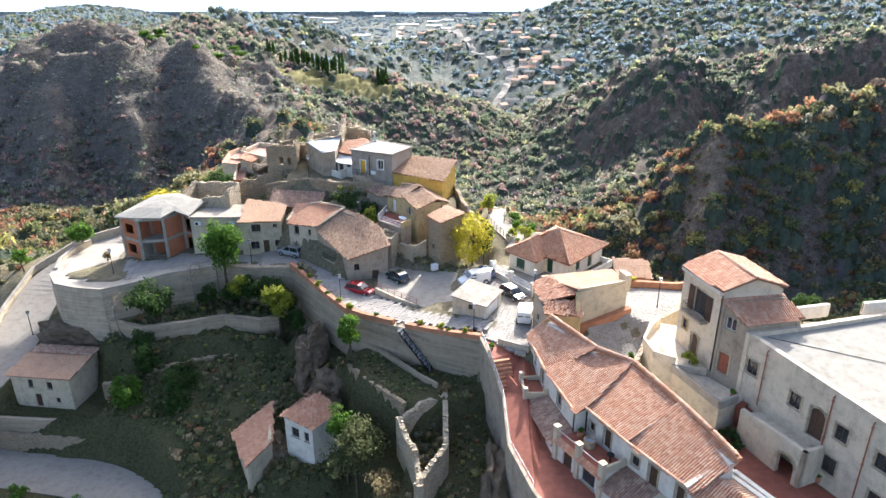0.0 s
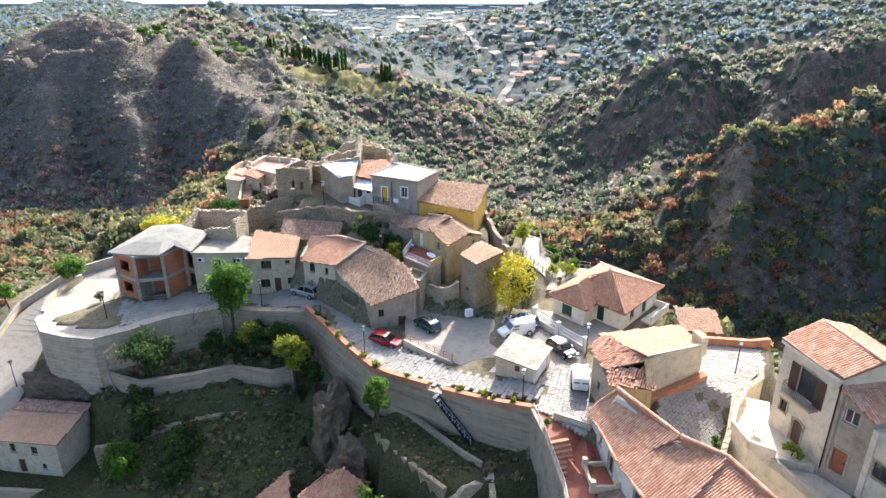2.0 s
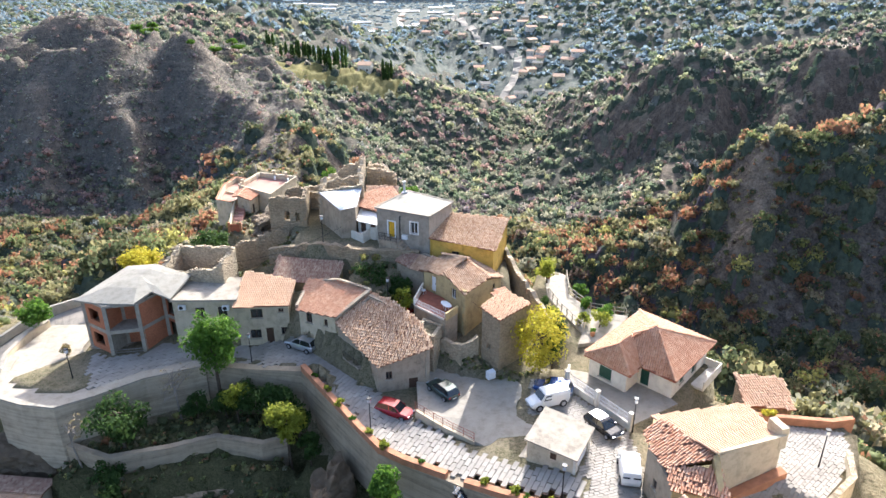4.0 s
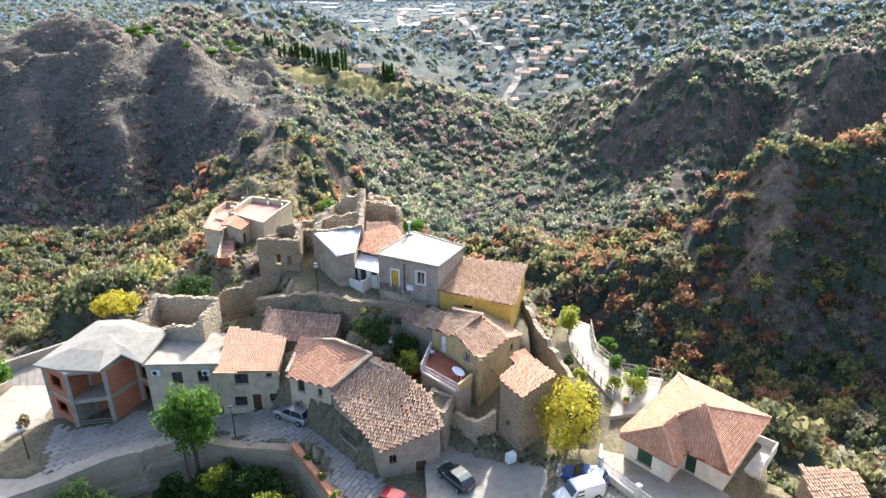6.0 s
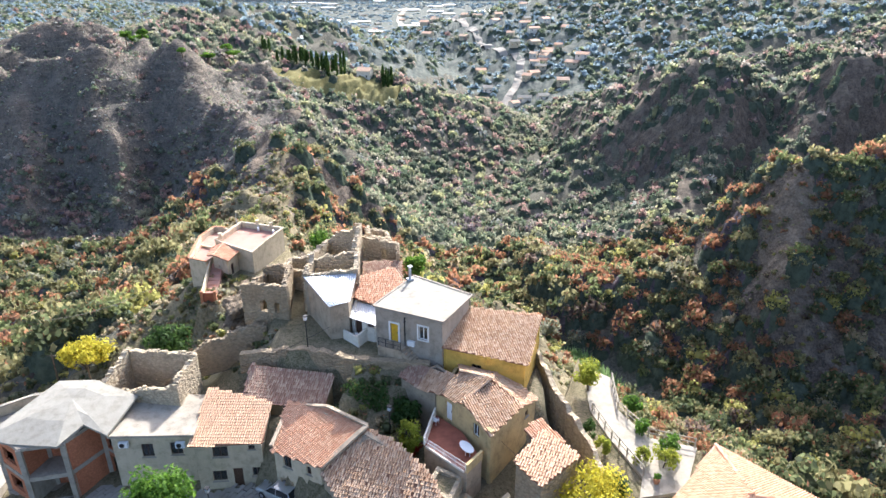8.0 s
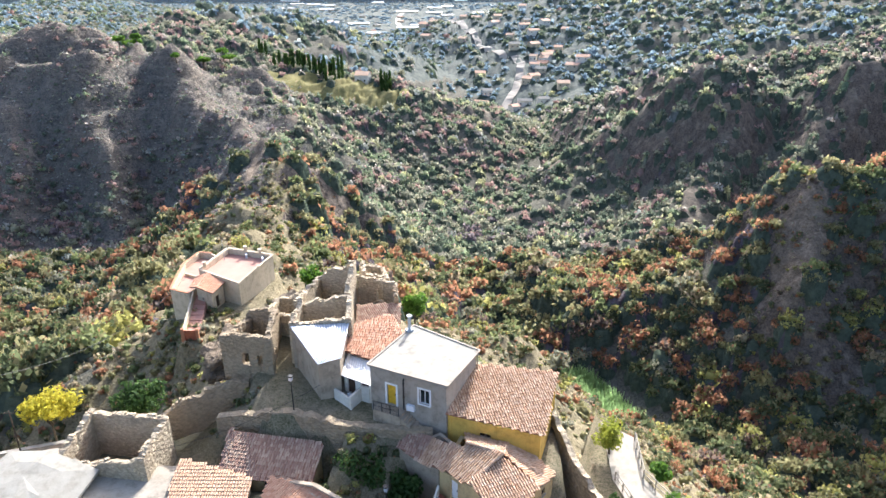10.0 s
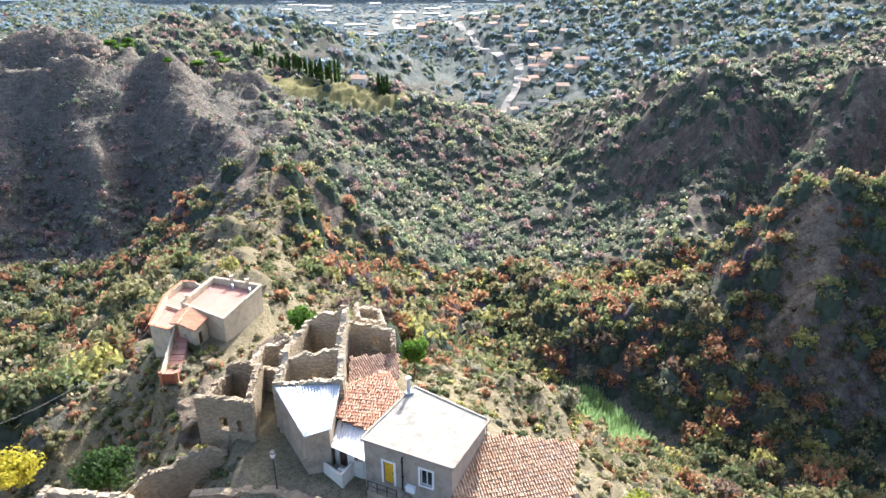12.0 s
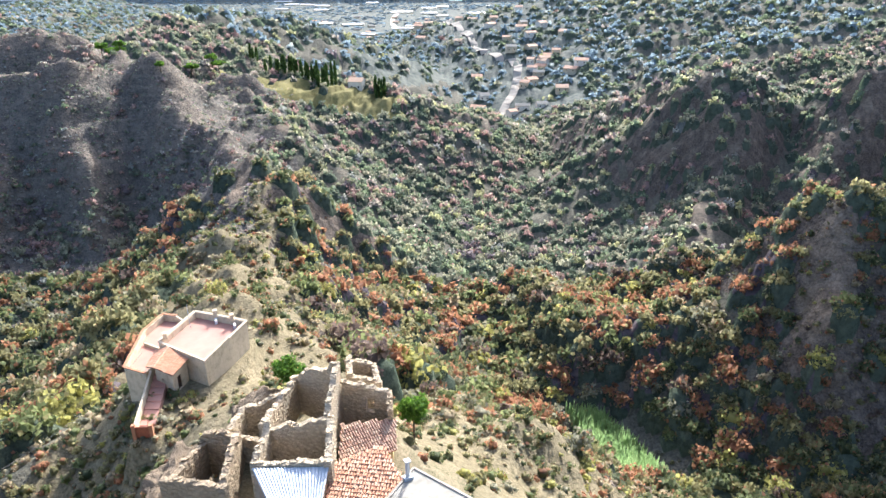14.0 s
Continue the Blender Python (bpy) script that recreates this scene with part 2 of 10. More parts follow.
M["glass"] = glass("window_glass", (0.10, 0.11, 0.12))
LEAF = {
    "green": leaf("fresh_green_leaves", [(0.035, 0.085, 0.012), (0.07, 0.15, 0.02), (0.13, 0.23, 0.03)]),
    "deep": leaf("deep_green_leaves", [(0.02, 0.045, 0.012), (0.04, 0.08, 0.02), (0.07, 0.12, 0.03)]),
    "olive": leaf("olive_green_leaves", [(0.06, 0.075, 0.025), (0.11, 0.125, 0.045), (0.17, 0.18, 0.08)]),
    "yellow": leaf("yellow_autumn_leaves", [(0.26, 0.22, 0.015), (0.42, 0.36, 0.03), (0.5, 0.46, 0.06)]),
    "lime": leaf("yellow_green_leaves", [(0.12, 0.15, 0.015), (0.22, 0.25, 0.03), (0.32, 0.34, 0.05)]),
    "rust": leaf("scorched_rust_leaves", [(0.10, 0.045, 0.02), (0.19, 0.09, 0.035), (0.28, 0.15, 0.06)]),
    "dry": leaf("dry_straw_scrub", [(0.15, 0.11, 0.05), (0.25, 0.19, 0.09), (0.34, 0.28, 0.15)]),
    "char": leaf("charred_scrub", [(0.022, 0.02, 0.018), (0.045, 0.038, 0.03), (0.08, 0.065, 0.05)]),
    "grey": leaf("grey_green_scrub", [(0.09, 0.10, 0.06), (0.15, 0.16, 0.10), (0.21, 0.22, 0.15)]),
    "reed": leaf("reed_bed_leaves", [(0.14, 0.22, 0.07), (0.22, 0.33, 0.12), (0.30, 0.42, 0.18)]),
    "purple": leaf("bougainvillea_leaves", [(0.06, 0.02, 0.03), (0.12, 0.03, 0.06), (0.07, 0.06, 0.03)]),
    "redleaf": leaf("red_creeper_leaves", [(0.22, 0.03, 0.03), (0.34, 0.06, 0.05)]),
}

WOODS = {
    "deep": leaf("dark_holm_leaves", [(0.046, 0.059, 0.029), (0.085, 0.106, 0.048), (0.137, 0.158, 0.077)]),
    "olive": leaf("olive_khaki_leaves", [(0.124, 0.119, 0.051), (0.202, 0.191, 0.088), (0.293, 0.271, 0.136)]),
    "green": leaf("muted_green_leaves", [(0.085, 0.108, 0.038), (0.143, 0.172, 0.067), (0.215, 0.244, 0.106)]),
    "rust": leaf("scorched_brown_leaves", [(0.17, 0.085, 0.048), (0.29, 0.145, 0.08), (0.41, 0.215, 0.12)]),
    "dry": leaf("straw_scrub_leaves", [(0.221, 0.178, 0.104), (0.325, 0.264, 0.160), (0.429, 0.363, 0.240)]),
    "char": leaf("singed_brown_leaves", [(0.078, 0.059, 0.051), (0.130, 0.095, 0.077), (0.195, 0.145, 0.115)]),
    "grey": leaf("grey_olive_leaves", [(0.143, 0.145, 0.096), (0.215, 0.211, 0.141), (0.293, 0.284, 0.200)]),
    "lime": leaf("yellow_khaki_leaves", [(0.208, 0.205, 0.056), (0.312, 0.297, 0.088), (0.416, 0.396, 0.136)]),
    # the two far kinds have aerial haze mixed into their leaf colours
    "far": leaf("haze_tinted_grove_leaves", [(0.085, 0.125, 0.115), (0.125, 0.175, 0.16), (0.175, 0.225, 0.205)], 0.8, 0.1, 0.4),
    "farpale": leaf("haze_pale_grove_leaves", [(0.14, 0.165, 0.13), (0.19, 0.215, 0.17), (0.24, 0.265, 0.21)], 0.8, 0.1, 0.4),
}



def shaded_canopy_leaf(name, cs):
    """Closed crowns seen from far: clumps of leaves, the deep shade between them put into the colour."""
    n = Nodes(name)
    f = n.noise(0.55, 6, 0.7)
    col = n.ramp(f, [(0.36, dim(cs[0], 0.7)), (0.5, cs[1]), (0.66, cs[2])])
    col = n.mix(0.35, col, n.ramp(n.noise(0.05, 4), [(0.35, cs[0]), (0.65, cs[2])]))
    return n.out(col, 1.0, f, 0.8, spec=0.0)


def haze_tint(c, k=1.0):
    """Foliage of the hills and far slopes: haze put into the colour, greyer and bluer."""
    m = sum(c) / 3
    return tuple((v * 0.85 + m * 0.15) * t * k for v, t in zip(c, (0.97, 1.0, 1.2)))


TONES = {
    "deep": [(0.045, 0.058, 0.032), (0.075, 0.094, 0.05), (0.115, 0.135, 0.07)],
    "olive": [(0.10, 0.10, 0.05), (0.16, 0.155, 0.078), (0.22, 0.21, 0.11)],
    "green": [(0.07, 0.095, 0.04), (0.115, 0.145, 0.06), (0.165, 0.195, 0.085)],
    "rust": [(0.14, 0.085, 0.058), (0.215, 0.13, 0.085), (0.28, 0.175, 0.115)],
    "dry": [(0.17, 0.14, 0.088), (0.24, 0.20, 0.128), (0.31, 0.265, 0.175)],
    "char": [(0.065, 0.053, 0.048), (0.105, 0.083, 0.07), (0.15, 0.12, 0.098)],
    "grey": [(0.11, 0.115, 0.08), (0.165, 0.168, 0.118), (0.22, 0.22, 0.155)],
    "lime": [(0.15, 0.15, 0.05), (0.22, 0.215, 0.075), (0.285, 0.275, 0.105)],
    # blue-green and pale tones carry the haze over the distant groves
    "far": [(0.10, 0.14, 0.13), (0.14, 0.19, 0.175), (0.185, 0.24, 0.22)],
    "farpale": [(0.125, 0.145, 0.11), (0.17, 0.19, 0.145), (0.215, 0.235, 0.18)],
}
HILLS = {k: leaf("hill_%s_leaves" % k, [haze_tint(c, 1.8) for c in cs], 1.0, 0.0, 0.42) for k, cs in TONES.items()}
GROVES = {k: leaf("grove_%s_leaves" % k, [haze_tint(c, 1.35) for c in cs], 1.0, 0.0, 0.45) for k, cs in TONES.items()}
CANOPY = {k: shaded_canopy_leaf("hill_%s_crowns" % k, [haze_tint(c) for c in cs]) for k, cs in TONES.items()}

# ---- mesh helpers ----
def v2(p):
    return Vector((p[0], p[1]))


class Soup:
    """Collects faces in world metres, then becomes one mesh object."""

    def __init__(self):
        self.v, self.f, self.k = [], [], []

    def poly(self, pts, k=0):
        i = len(self.v)
        self.v.extend(tuple(p) for p in pts)
        self.f.append(tuple(range(i, i + len(pts))))
        self.k.append(k)

    def hexa(self, p, k=0):
        """Box from its eight corners: four below, four above, both counterclockwise."""
        i = len(self.v)
        self.v.extend(tuple(q) for q in p)
        for f in ((3, 2, 1, 0), (4, 5, 6, 7), (0, 1, 5, 4), (1, 2, 6, 5), (2, 3, 7, 6), (3, 0, 4, 7)):
            self.f.append(tuple(i + a for a in f))
            self.k.append(k)

    def box(self, c, s, rz=0.0, k=0):
        """Box about the centre of its base."""
        a, b = math.cos(radians(rz)), math.sin(radians(rz))
        q = [(x * s[0] / 2, y * s[1] / 2) for x, y in ((-1, -1), (1, -1), (1, 1), (-1, 1))]
        q = [(c[0] + a * x - b * y, c[1] + b * x + a * y) for x, y in q]
        self.hexa([(*p, c[2]) for p in q] + [(*p, c[2] + s[2]) for p in q], k)

    def prism(self, xy, z0, z1, k=0, ktop=None):
        """Upright prism on a counterclockwise outline; z1 may be a list of heights."""
        n = len(xy)
        z1 = z1 if hasattr(z1, "__len__") else [z1] * n
        z0 = z0 if hasattr(z0, "__len__") else [z0] * n
        i = len(self.v)
        self.v.extend((p[0], p[1], z) for p, z in zip(xy, z0))
        self.v.extend((p[0], p[1], z) for p, z in zip(xy, z1))
        for a in range(n):
            b = (a + 1) % n
            self.f.append((i + a, i + b, i + n + b, i + n + a))
            self.k.append(k)
        self.f.append(tuple(range(i + n, i + 2 * n)))
        self.k.append(k if ktop is None else ktop)
        self.f.append(tuple(reversed(range(i, i + n))))
        self.k.append(k)

    def beam(self, a, b, w, h, k=0):
        """Squared bar from a to b, w across and h high."""
        a, b = Vector(a), Vector(b)
        d = (b - a).normalized()
        side = d.cross(Vector((0, 0, 1)))
        side = side.normalized() if side.length > 1e-3 else Vector((1, 0, 0))
        up = side.cross(d).normalized()
        s, u = side * w / 2, up * h / 2
        self.hexa([a - s - u, a + s - u, b + s - u, b - s - u, a - s + u, a + s + u, b + s + u, b - s + u], k)

    def tube(self, pts, radii, n=7, k=0, cap=True):
        """Round bar through points."""
        rings = []
        for j, p in enumerate(pts):
            p = Vector(p)
            d = (Vector(pts[min(j + 1, len(pts) - 1)]) - Vector(pts[max(j - 1, 0)])).normalized()
            s = d.cross(Vector((0.13, 0.97, 0.2))).normalized()
            u = d.cross(s)
            i = len(self.v)
            for a in range(n):
                q = p + (s * math.cos(2 * math.pi * a / n) + u * math.sin(2 * math.pi * a / n)) * radii[j]
                self.v.append(tuple(q))
            rings.append(i)
        for r, s in zip(rings, rings[1:]):
            for a in range(n):
                b = (a + 1) % n
                self.f.append((r + b, r + a, s + a, s + b))
                self.k.append(k)
        if cap:
            self.f.append(tuple(rings[-1] + a for a in reversed(range(n))))
            self.k.append(k)

    def disc(self, c, r, h, n=12, k=0):
        self.prism([(c[0] + r * math.cos(2 * math.pi * a / n), c[1] + r * math.sin(2 * math.pi * a / n)) for a in range(n)], c[2], c[2] + h, k)

    def raw(self, verts, faces, ks):
        i = len(self.v)
        self.v.extend(map(tuple, verts))
        self.f.extend(tuple(i + a for a in f) for f in faces)
        self.k.extend(ks)


def origin(ob):
    p = Vector((0, 0, 0))
    while ob is not None:
        p = p + ob.location
        ob = ob.parent
    return p


def mesh_object(name, verts, faces, mats, ks=None, parent=None, smooth=False):
    me = bpy.data.meshes.new(name)
    o = origin(parent)
    vv = np.asarray(verts, dtype=np.float64) - np.array(o)
    me.from_pydata(vv.tolist() if len(vv) < 200000 else vv, [], faces)
    for m in mats:
        me.materials.append(m)
    if ks is not None and len(mats) > 1:
        me.polygons.foreach_set("material_index", np.asarray(ks, dtype=np.int32))
    if smooth:
        me.polygons.foreach_set("use_smooth", np.ones(len(me.polygons), dtype=bool))
    me.update()
    ob = new(name, me)
    ob.parent = parent
    return ob


def welded(soup):
    """Joins corners that meet and drops the hidden faces between pieces that touch."""
    seen, ids, verts = {}, [], []
    for p in soup.v:
        key = (round(p[0], 3), round(p[1], 3), round(p[2], 3))
        if key not in seen:
            seen[key] = len(verts)
            verts.append(p)
        ids.append(seen[key])
    faces = {}
    for f, k in zip(soup.f, soup.k):
        g = []
        for a in f:
            a = ids[a]
            if a not in g:
                g.append(a)
        if len(g) < 3:
            continue
        key = frozenset(g)
        if key in faces:
            faces[key] = None
        else:
            faces[key] = (tuple(g), k)
    keep = [q for q in faces.values() if q]
    return verts, [q[0] for q in keep], [q[1] for q in keep]


def part(name, soup, material, parent=None, label="", smooth=False):
    mats = material if isinstance(material, (list, tuple)) else [material]
    v, f, k = welded(soup)
    ob = mesh_object(name, v, f, mats, k, parent, smooth)
    return tagged(ob, label)


def thing(name, at, label, category, group="", kind=""):
    ob = new(name)
    ob.location = at
    ob.empty_display_size = 0.5
    return tagged(ob, label, category, group, kind)


def lerp(a, b, t):
    return tuple(x + (y - x) * t for x, y in zip(a, b))

# ---- terrain ----
def value_noise(x, y, seed=0):
    """Smooth lattice noise, -1 to 1."""
    xi, yi = np.floor(x).astype(np.int64), np.floor(y).astype(np.int64)
    fx, fy = x - xi, y - yi
    fx, fy = fx * fx * (3 - 2 * fx), fy * fy * (3 - 2 * fy)

    def r(a, b):
        n = (a * 374761393 + b * 668265263 + seed * 974711) & 0x7FFFFFFF
        n = ((n ^ (n >> 13)) * 1274126177) & 0x7FFFFFFF
        return ((n ^ (n >> 16)) & 0xFFFF) / 32767.5 - 1.0

    return (r(xi, yi) * (1 - fx) + r(xi + 1, yi) * fx) * (1 - fy) + (r(xi, yi + 1) * (1 - fx) + r(xi + 1, yi + 1) * fx) * fy


def fbm(x, y, wave, octaves=4, seed=0, ridged=False):
    s, a, w = 0.0, 1.0, wave
    for i in range(octaves):
        n = value_noise(x / w + 17.3 * i, y / w - 9.1 * i, seed + i)
        s = s + a * ((1 - 2 * np.abs(n)) if ridged else n)
        a, w = a * 0.5, w * 0.5
    return s


def seg_dist(x, y, a, b):
    dx, dy = b[0] - a[0], b[1] - a[1]
    t = np.clip(((x - a[0]) * dx + (y - a[1]) * dy) / (dx * dx + dy * dy + 1e-9), 0, 1)
    px, py = a[0] + t * dx - x, a[1] + t * dy - y
    return np.sqrt(px * px + py * py), t


def ridge(x, y, pts, slope, half, steep=1e4):
    """Height of a crest line that falls away on both sides, more gently past the steep part."""
    best = np.full(np.shape(x), -1e4)
    for a, b in zip(pts, pts[1:]):
        d, t = seg_dist(x, y, a, b)
        e = np.maximum(0, d - half)
        f = np.sqrt(e * e + 9) - 3
        h = a[2] + (b[2] - a[2]) * t - slope * np.minimum(f, steep) - 0.5 * np.maximum(0, f - steep)
        best = np.maximum(best, h)
    return best


RIDGES = []


def crest(line, fall, half, steep=1e4):
    """A crest line with its fall per metre, the half width of its top and the length of its steep part."""
    RIDGES.append((line, fall, half, steep))


crest([(48, 10, -2), (34, 45, 0), (24, 72, 0)], 0.8, 7)
crest([(24, 72, 0), (8, 84, 0.5), (-12, 96, 4), (-16, 110, 9.5)], 0.95, 9)
crest([(-40, 99, 0), (-14, 96, 3)], 0.7, 8)
crest([(-66, 108, -5), (-40, 100, 0)], 0.75, 6)
crest([(-16, 108, 9.6), (-20, 122, 9.0), (-30, 134, 3.5), (-43, 150, -2.5)], 0.95, 4)
crest([(-43, 150, -2.5), (-56, 185, -15), (-70, 235, -29), (-78, 285, -31), (-83, 320, -26)], 0.75, 4)
crest([(-79, 285, -33), (-62, 312, -36), (-40, 314, -50)], 1.5, 4, 22)
crest([(-83, 320, -26), (-107, 377, -29), (-127, 400, -23.5), (-146, 425, -13), (-166, 452, 4), (-200, 480, 1), (-225, 492, 8), (-247, 502, 16)], 1.22, 1, 60)
crest([(-200, 480, 0), (-192, 450, -4), (-197, 423, 2)], 1.2, 1, 60)
crest([(-197, 423, 3), (-235, 422, -1), (-300, 440, -20), (-420, 470, -60)], 1.2, 1, 60)
crest([(-240, 590, -6), (-240, 770, 2), (-185, 880, -9), (-160, 1100, -60), (-100, 1300, -105)], 0.42, 10)
crest([(-197, 423, 5), (-186, 395, -24), (-165, 350, -58)], 1.3, 0.5)
crest([(-235, 422, -1), (-226, 392, -22), (-214, 345, -55)], 1.3, 0.5)
crest([(-107, 377, -31), (-112, 345, -50), (-116, 305, -68)], 1.2, 0.5)
crest([(-247, 502, 16), (-290, 455, -10), (-300, 400, -45)], 0.8, 2)
crest([(-187, 517, -18), (-139, 592, -38), (-71, 584, -43), (-50, 572, -46), (-25, 555, -66)], 0.34, 22)
crest([(-300, 560, -4), (-420, 720, -40), (-640, 900, -30)], 0.6, 10)
crest([(300, 262, 50), (190, 250, 17), (127, 245, -13), (106, 250, -21), (88, 254, -45)], 1.3, 1, 48)
crest([(88, 254, -43), (52, 262, -60), (24, 318, -70)], 0.6, 3)
crest([(106, 250, -17), (99, 233, -33), (92, 216, -54)], 1.25, 0.5)
crest([(420, 400, 60), (300, 400, 22), (203, 402, -8), (193, 408, -14), (182, 415, -21), (168, 422, -20), (154, 424, -10), (142, 424, -5), (128, 450, -19), (111, 495, -33), (92, 590, -67), (75, 660, -95)], 1.22, 1, 45)
crest([(141, 424, -6), (128, 380, -46), (92, 320, -58), (66, 330, -70)], 0.8, 3)
crest([(203, 404, -6), (172, 372, -40), (150, 340, -55)], 0.75, 2)
crest([(132, 443, -15), (80, 420, -62), (40, 400, -76)], 0.6, 4)
crest([(97, 1500, -118), (240, 1300, -3), (480, 1000, 20), (750, 900, 70), (1200, 900, 110)], 0.24, 20)
crest([(480, 1000, 20), (300, 760, -35), (230, 700, -60)], 0.3, 8)
crest([(240, 1300, -3), (600, 1700, 60), (1200, 2200, 140)], 0.3, 20)
crest([(-700, 1000, -40), (-900, 1800, -20)], 0.2, 30)
FLOOR_Y = [-400, 120, 150, 217, 330, 465, 658, 1400, 2500, 4000, 9000]
FLOOR_Z = [-70, -66, -68, -76, -80, -86, -107, -130, -146, -152, -160]


def smooth(a, b, x):
    t = np.clip((x - a) / (b - a), 0, 1)
    return t * t * (3 - 2 * t)


def poly_dist(x, y, pts):
    """Distance outside a closed outline; negative inside."""
    d = np.full(np.shape(x), 1e9)
    inside = np.zeros(np.shape(x), dtype=bool)
    for a, b in zip(pts, pts[1:] + pts[:1]):
        d = np.minimum(d, seg_dist(x, y, a, b)[0])
        cross = ((a[1] > y) != (b[1] > y)) & (x < (b[0] - a[0]) * (y - a[1]) / (b[1] - a[1] + 1e-12) + a[0])
        inside ^= cross
    return np.where(inside, -d, d)


PADS = []      # outline, plane (z at a point, slope in x, slope in y), width of the edge


def pad(pts, z, sx=0.0, sy=0.0, edge=1.2, inset=0.0):
    PADS.append((pts, (z, pts[0][0], pts[0][1], sx, sy), edge, inset))


ROADS = []     # centre line with heights, half width, edge


def road_bed(pts, half, edge=2.0):
    ROADS.append((pts, half, edge))


# the bank below the village
pad([(-80, 56), (-20, 50), (-4, 44), (2, 58), (-10, 74), (-24, 84), (-60, 82), (-80, 84)], -20.5, 0.02, 0.47, 6)
pad([(-9, 40), (6, 38), (6, 66), (0, 68), (-12, 74), (-13, 69), (-3, 60)], -13, 0.0, 0.28, 2)
pad([(-13, 71), (-4, 62), (5, 64), (5, 68), (-3, 72), (-9, 75)], -3.6, 0, 0, 1)
pad([(-60.5, 73.2), (-45, 72.8), (-45, 84), (-60.5, 84)], -13.9, 0, 0, 1)
pad([(-46, 82.4), (-26, 84), (-21, 84.5), (-22, 88.4), (-28, 89.9), (-34, 91.4), (-40, 89), (-46, 86)], -4.8, 0, 0, 1.0)
pad([(-22.4, 84), (-22.6, 88.6), (-18.8, 84.4), (-15.4, 80.0), (-12.6, 76.4), (-14.5, 75)], -6.6, 0, 0, 1.0)
pad([(-38, 78.4), (-23, 81.3), (-22, 84), (-38, 82)], -9.0, 0, 0, 1.2)
pad([(-48, 80.6), (-41.7, 78.7), (-36, 80.3), (-31, 82.2), (-26, 81.0), (-23, 82.0), (-24, 83.2), (-31.3, 84.3), (-36.1, 82.4), (-41.7, 80.8), (-47, 82.9)], -6.5, 0, 0, 0.9)
pad([(-20.5, 63), (-13, 62), (-12, 69), (-20, 71)], -13.8, 0, 0, 1.5)
# street level, the square and the bastion
pad([(-59, 88), (-54.5, 84.5), (-47, 83.2), (-40, 88), (-33, 91), (-25, 88.5), (-22, 88), (-15, 79.5), (-9, 73.6), (4.5, 67.6), (8, 62), (13, 61),
     (20, 58), (24, 56), (30, 66), (30, 78), (25, 76), (15, 82), (9, 88), (2, 90), (-8, 93), (-14, 88), (-20, 94), (-25, 98), (-40, 98), (-50, 97)], 0.2, 0.006, 0, 0.7, 2.1)
pad([(-27, 89), (-21, 87.5), (-13.5, 82), (-17, 90), (-22, 95), (-27, 96)], 1.0, 0, 0, 2.0, 2.4)
pad([(-12, 76), (-9, 73.6), (4.5, 67.6), (8, 62), (13, 61), (15, 70), (12, 82), (9, 88), (2, 90), (-3, 78), (-10, 82)], 0.3, 0.1, 0, 1.2, 2.1)
pad([(3.2, 68.2), (8.4, 62.4), (13, 61), (15, 70), (12.5, 83), (9, 88), (2, 90), (1, 80), (4, 76)], 2.0, 0, 0, 1.6, 1.0)
pad([(6.6, 84.5), (11.6, 77.2), (17, 80), (24.0, 89), (15, 97), (8, 92)], 2.2, 0, 0, 0.8, 0.2)
pad([(15.2, 63), (18.6, 58.4), (23.6, 66), (22, 69), (17, 68)], 2.2, 0, 0.36, 1.5)
pad([(20.5, 68.4), (23.4, 65.4), (28.4, 69.6), (31, 74.5), (29, 76), (21, 76)], 4.5, 0, 0, 1.2)
pad([(24, 63), (30, 38), (60, 38), (46, 68), (32, 66)], 4.0, 0, 0, 2)
pad([(20, 56), (24, 46), (26, 36), (36, 36), (30, 47), (26, 51.5), (23, 56)], 1.6, 0, 0, 1)
# upper village
pad([(-9, 92), (-3, 88), (3, 86), (5, 93), (2, 100), (-8, 103), (-12, 99)], 3.0, 0, 0.12, 1.5)
pad([(-28, 101), (-19, 100), (-18, 103.5), (-28, 105)], 4.2, 0, 0, 1)
pad([(-25, 104.5), (-12, 102.5), (-5, 103), (-5, 112), (-13, 124), (-26, 124), (-30, 116)], 9.7, 0, 0, 1.2, 0.9)
pad([(-10, 101), (1.5, 99.5), (3, 108), (-5, 110)], 7.0, 0, 0, 1.0)
pad([(-43, 101), (-33, 99.5), (-33, 107), (-42, 108)], 4.2, 0, 0, 1)
pad([(4, 100), (8, 92), (14, 91), (17, 98), (12, 100), (11, 110), (8, 114)], 2.8, 0, 0.02, 1)
pad([(-46.4, 147), (-45.6, 144), (-44.4, 134), (-41.6, 134), (-41, 144.5), (-39, 144.5), (-36, 151), (-36, 157), (-46, 158)], -0.5, 0, 0, 1.5)
# roads
def rounded(pts, times=3):
    """Corner-cutting smoothing of a line."""
    for _ in range(times):
        q = [pts[0]]
        for a, b in zip(pts, pts[1:]):
            q += [tuple(u * 0.75 + v * 0.25 for u, v in zip(a, b)), tuple(u * 0.25 + v * 0.75 for u, v in zip(a, b))]
        pts = q + [pts[-1]]
    return pts


ROAD_L = rounded([(-46, 110, -0.6), (-55, 109, -1.8), (-61.5, 106, -3.4), (-65.2, 100, -5.8), (-64.5, 92, -8.3), (-62, 80, -10.5), (-66, 66, -13)])
road_bed(ROAD_L, 3.8, 1.6)
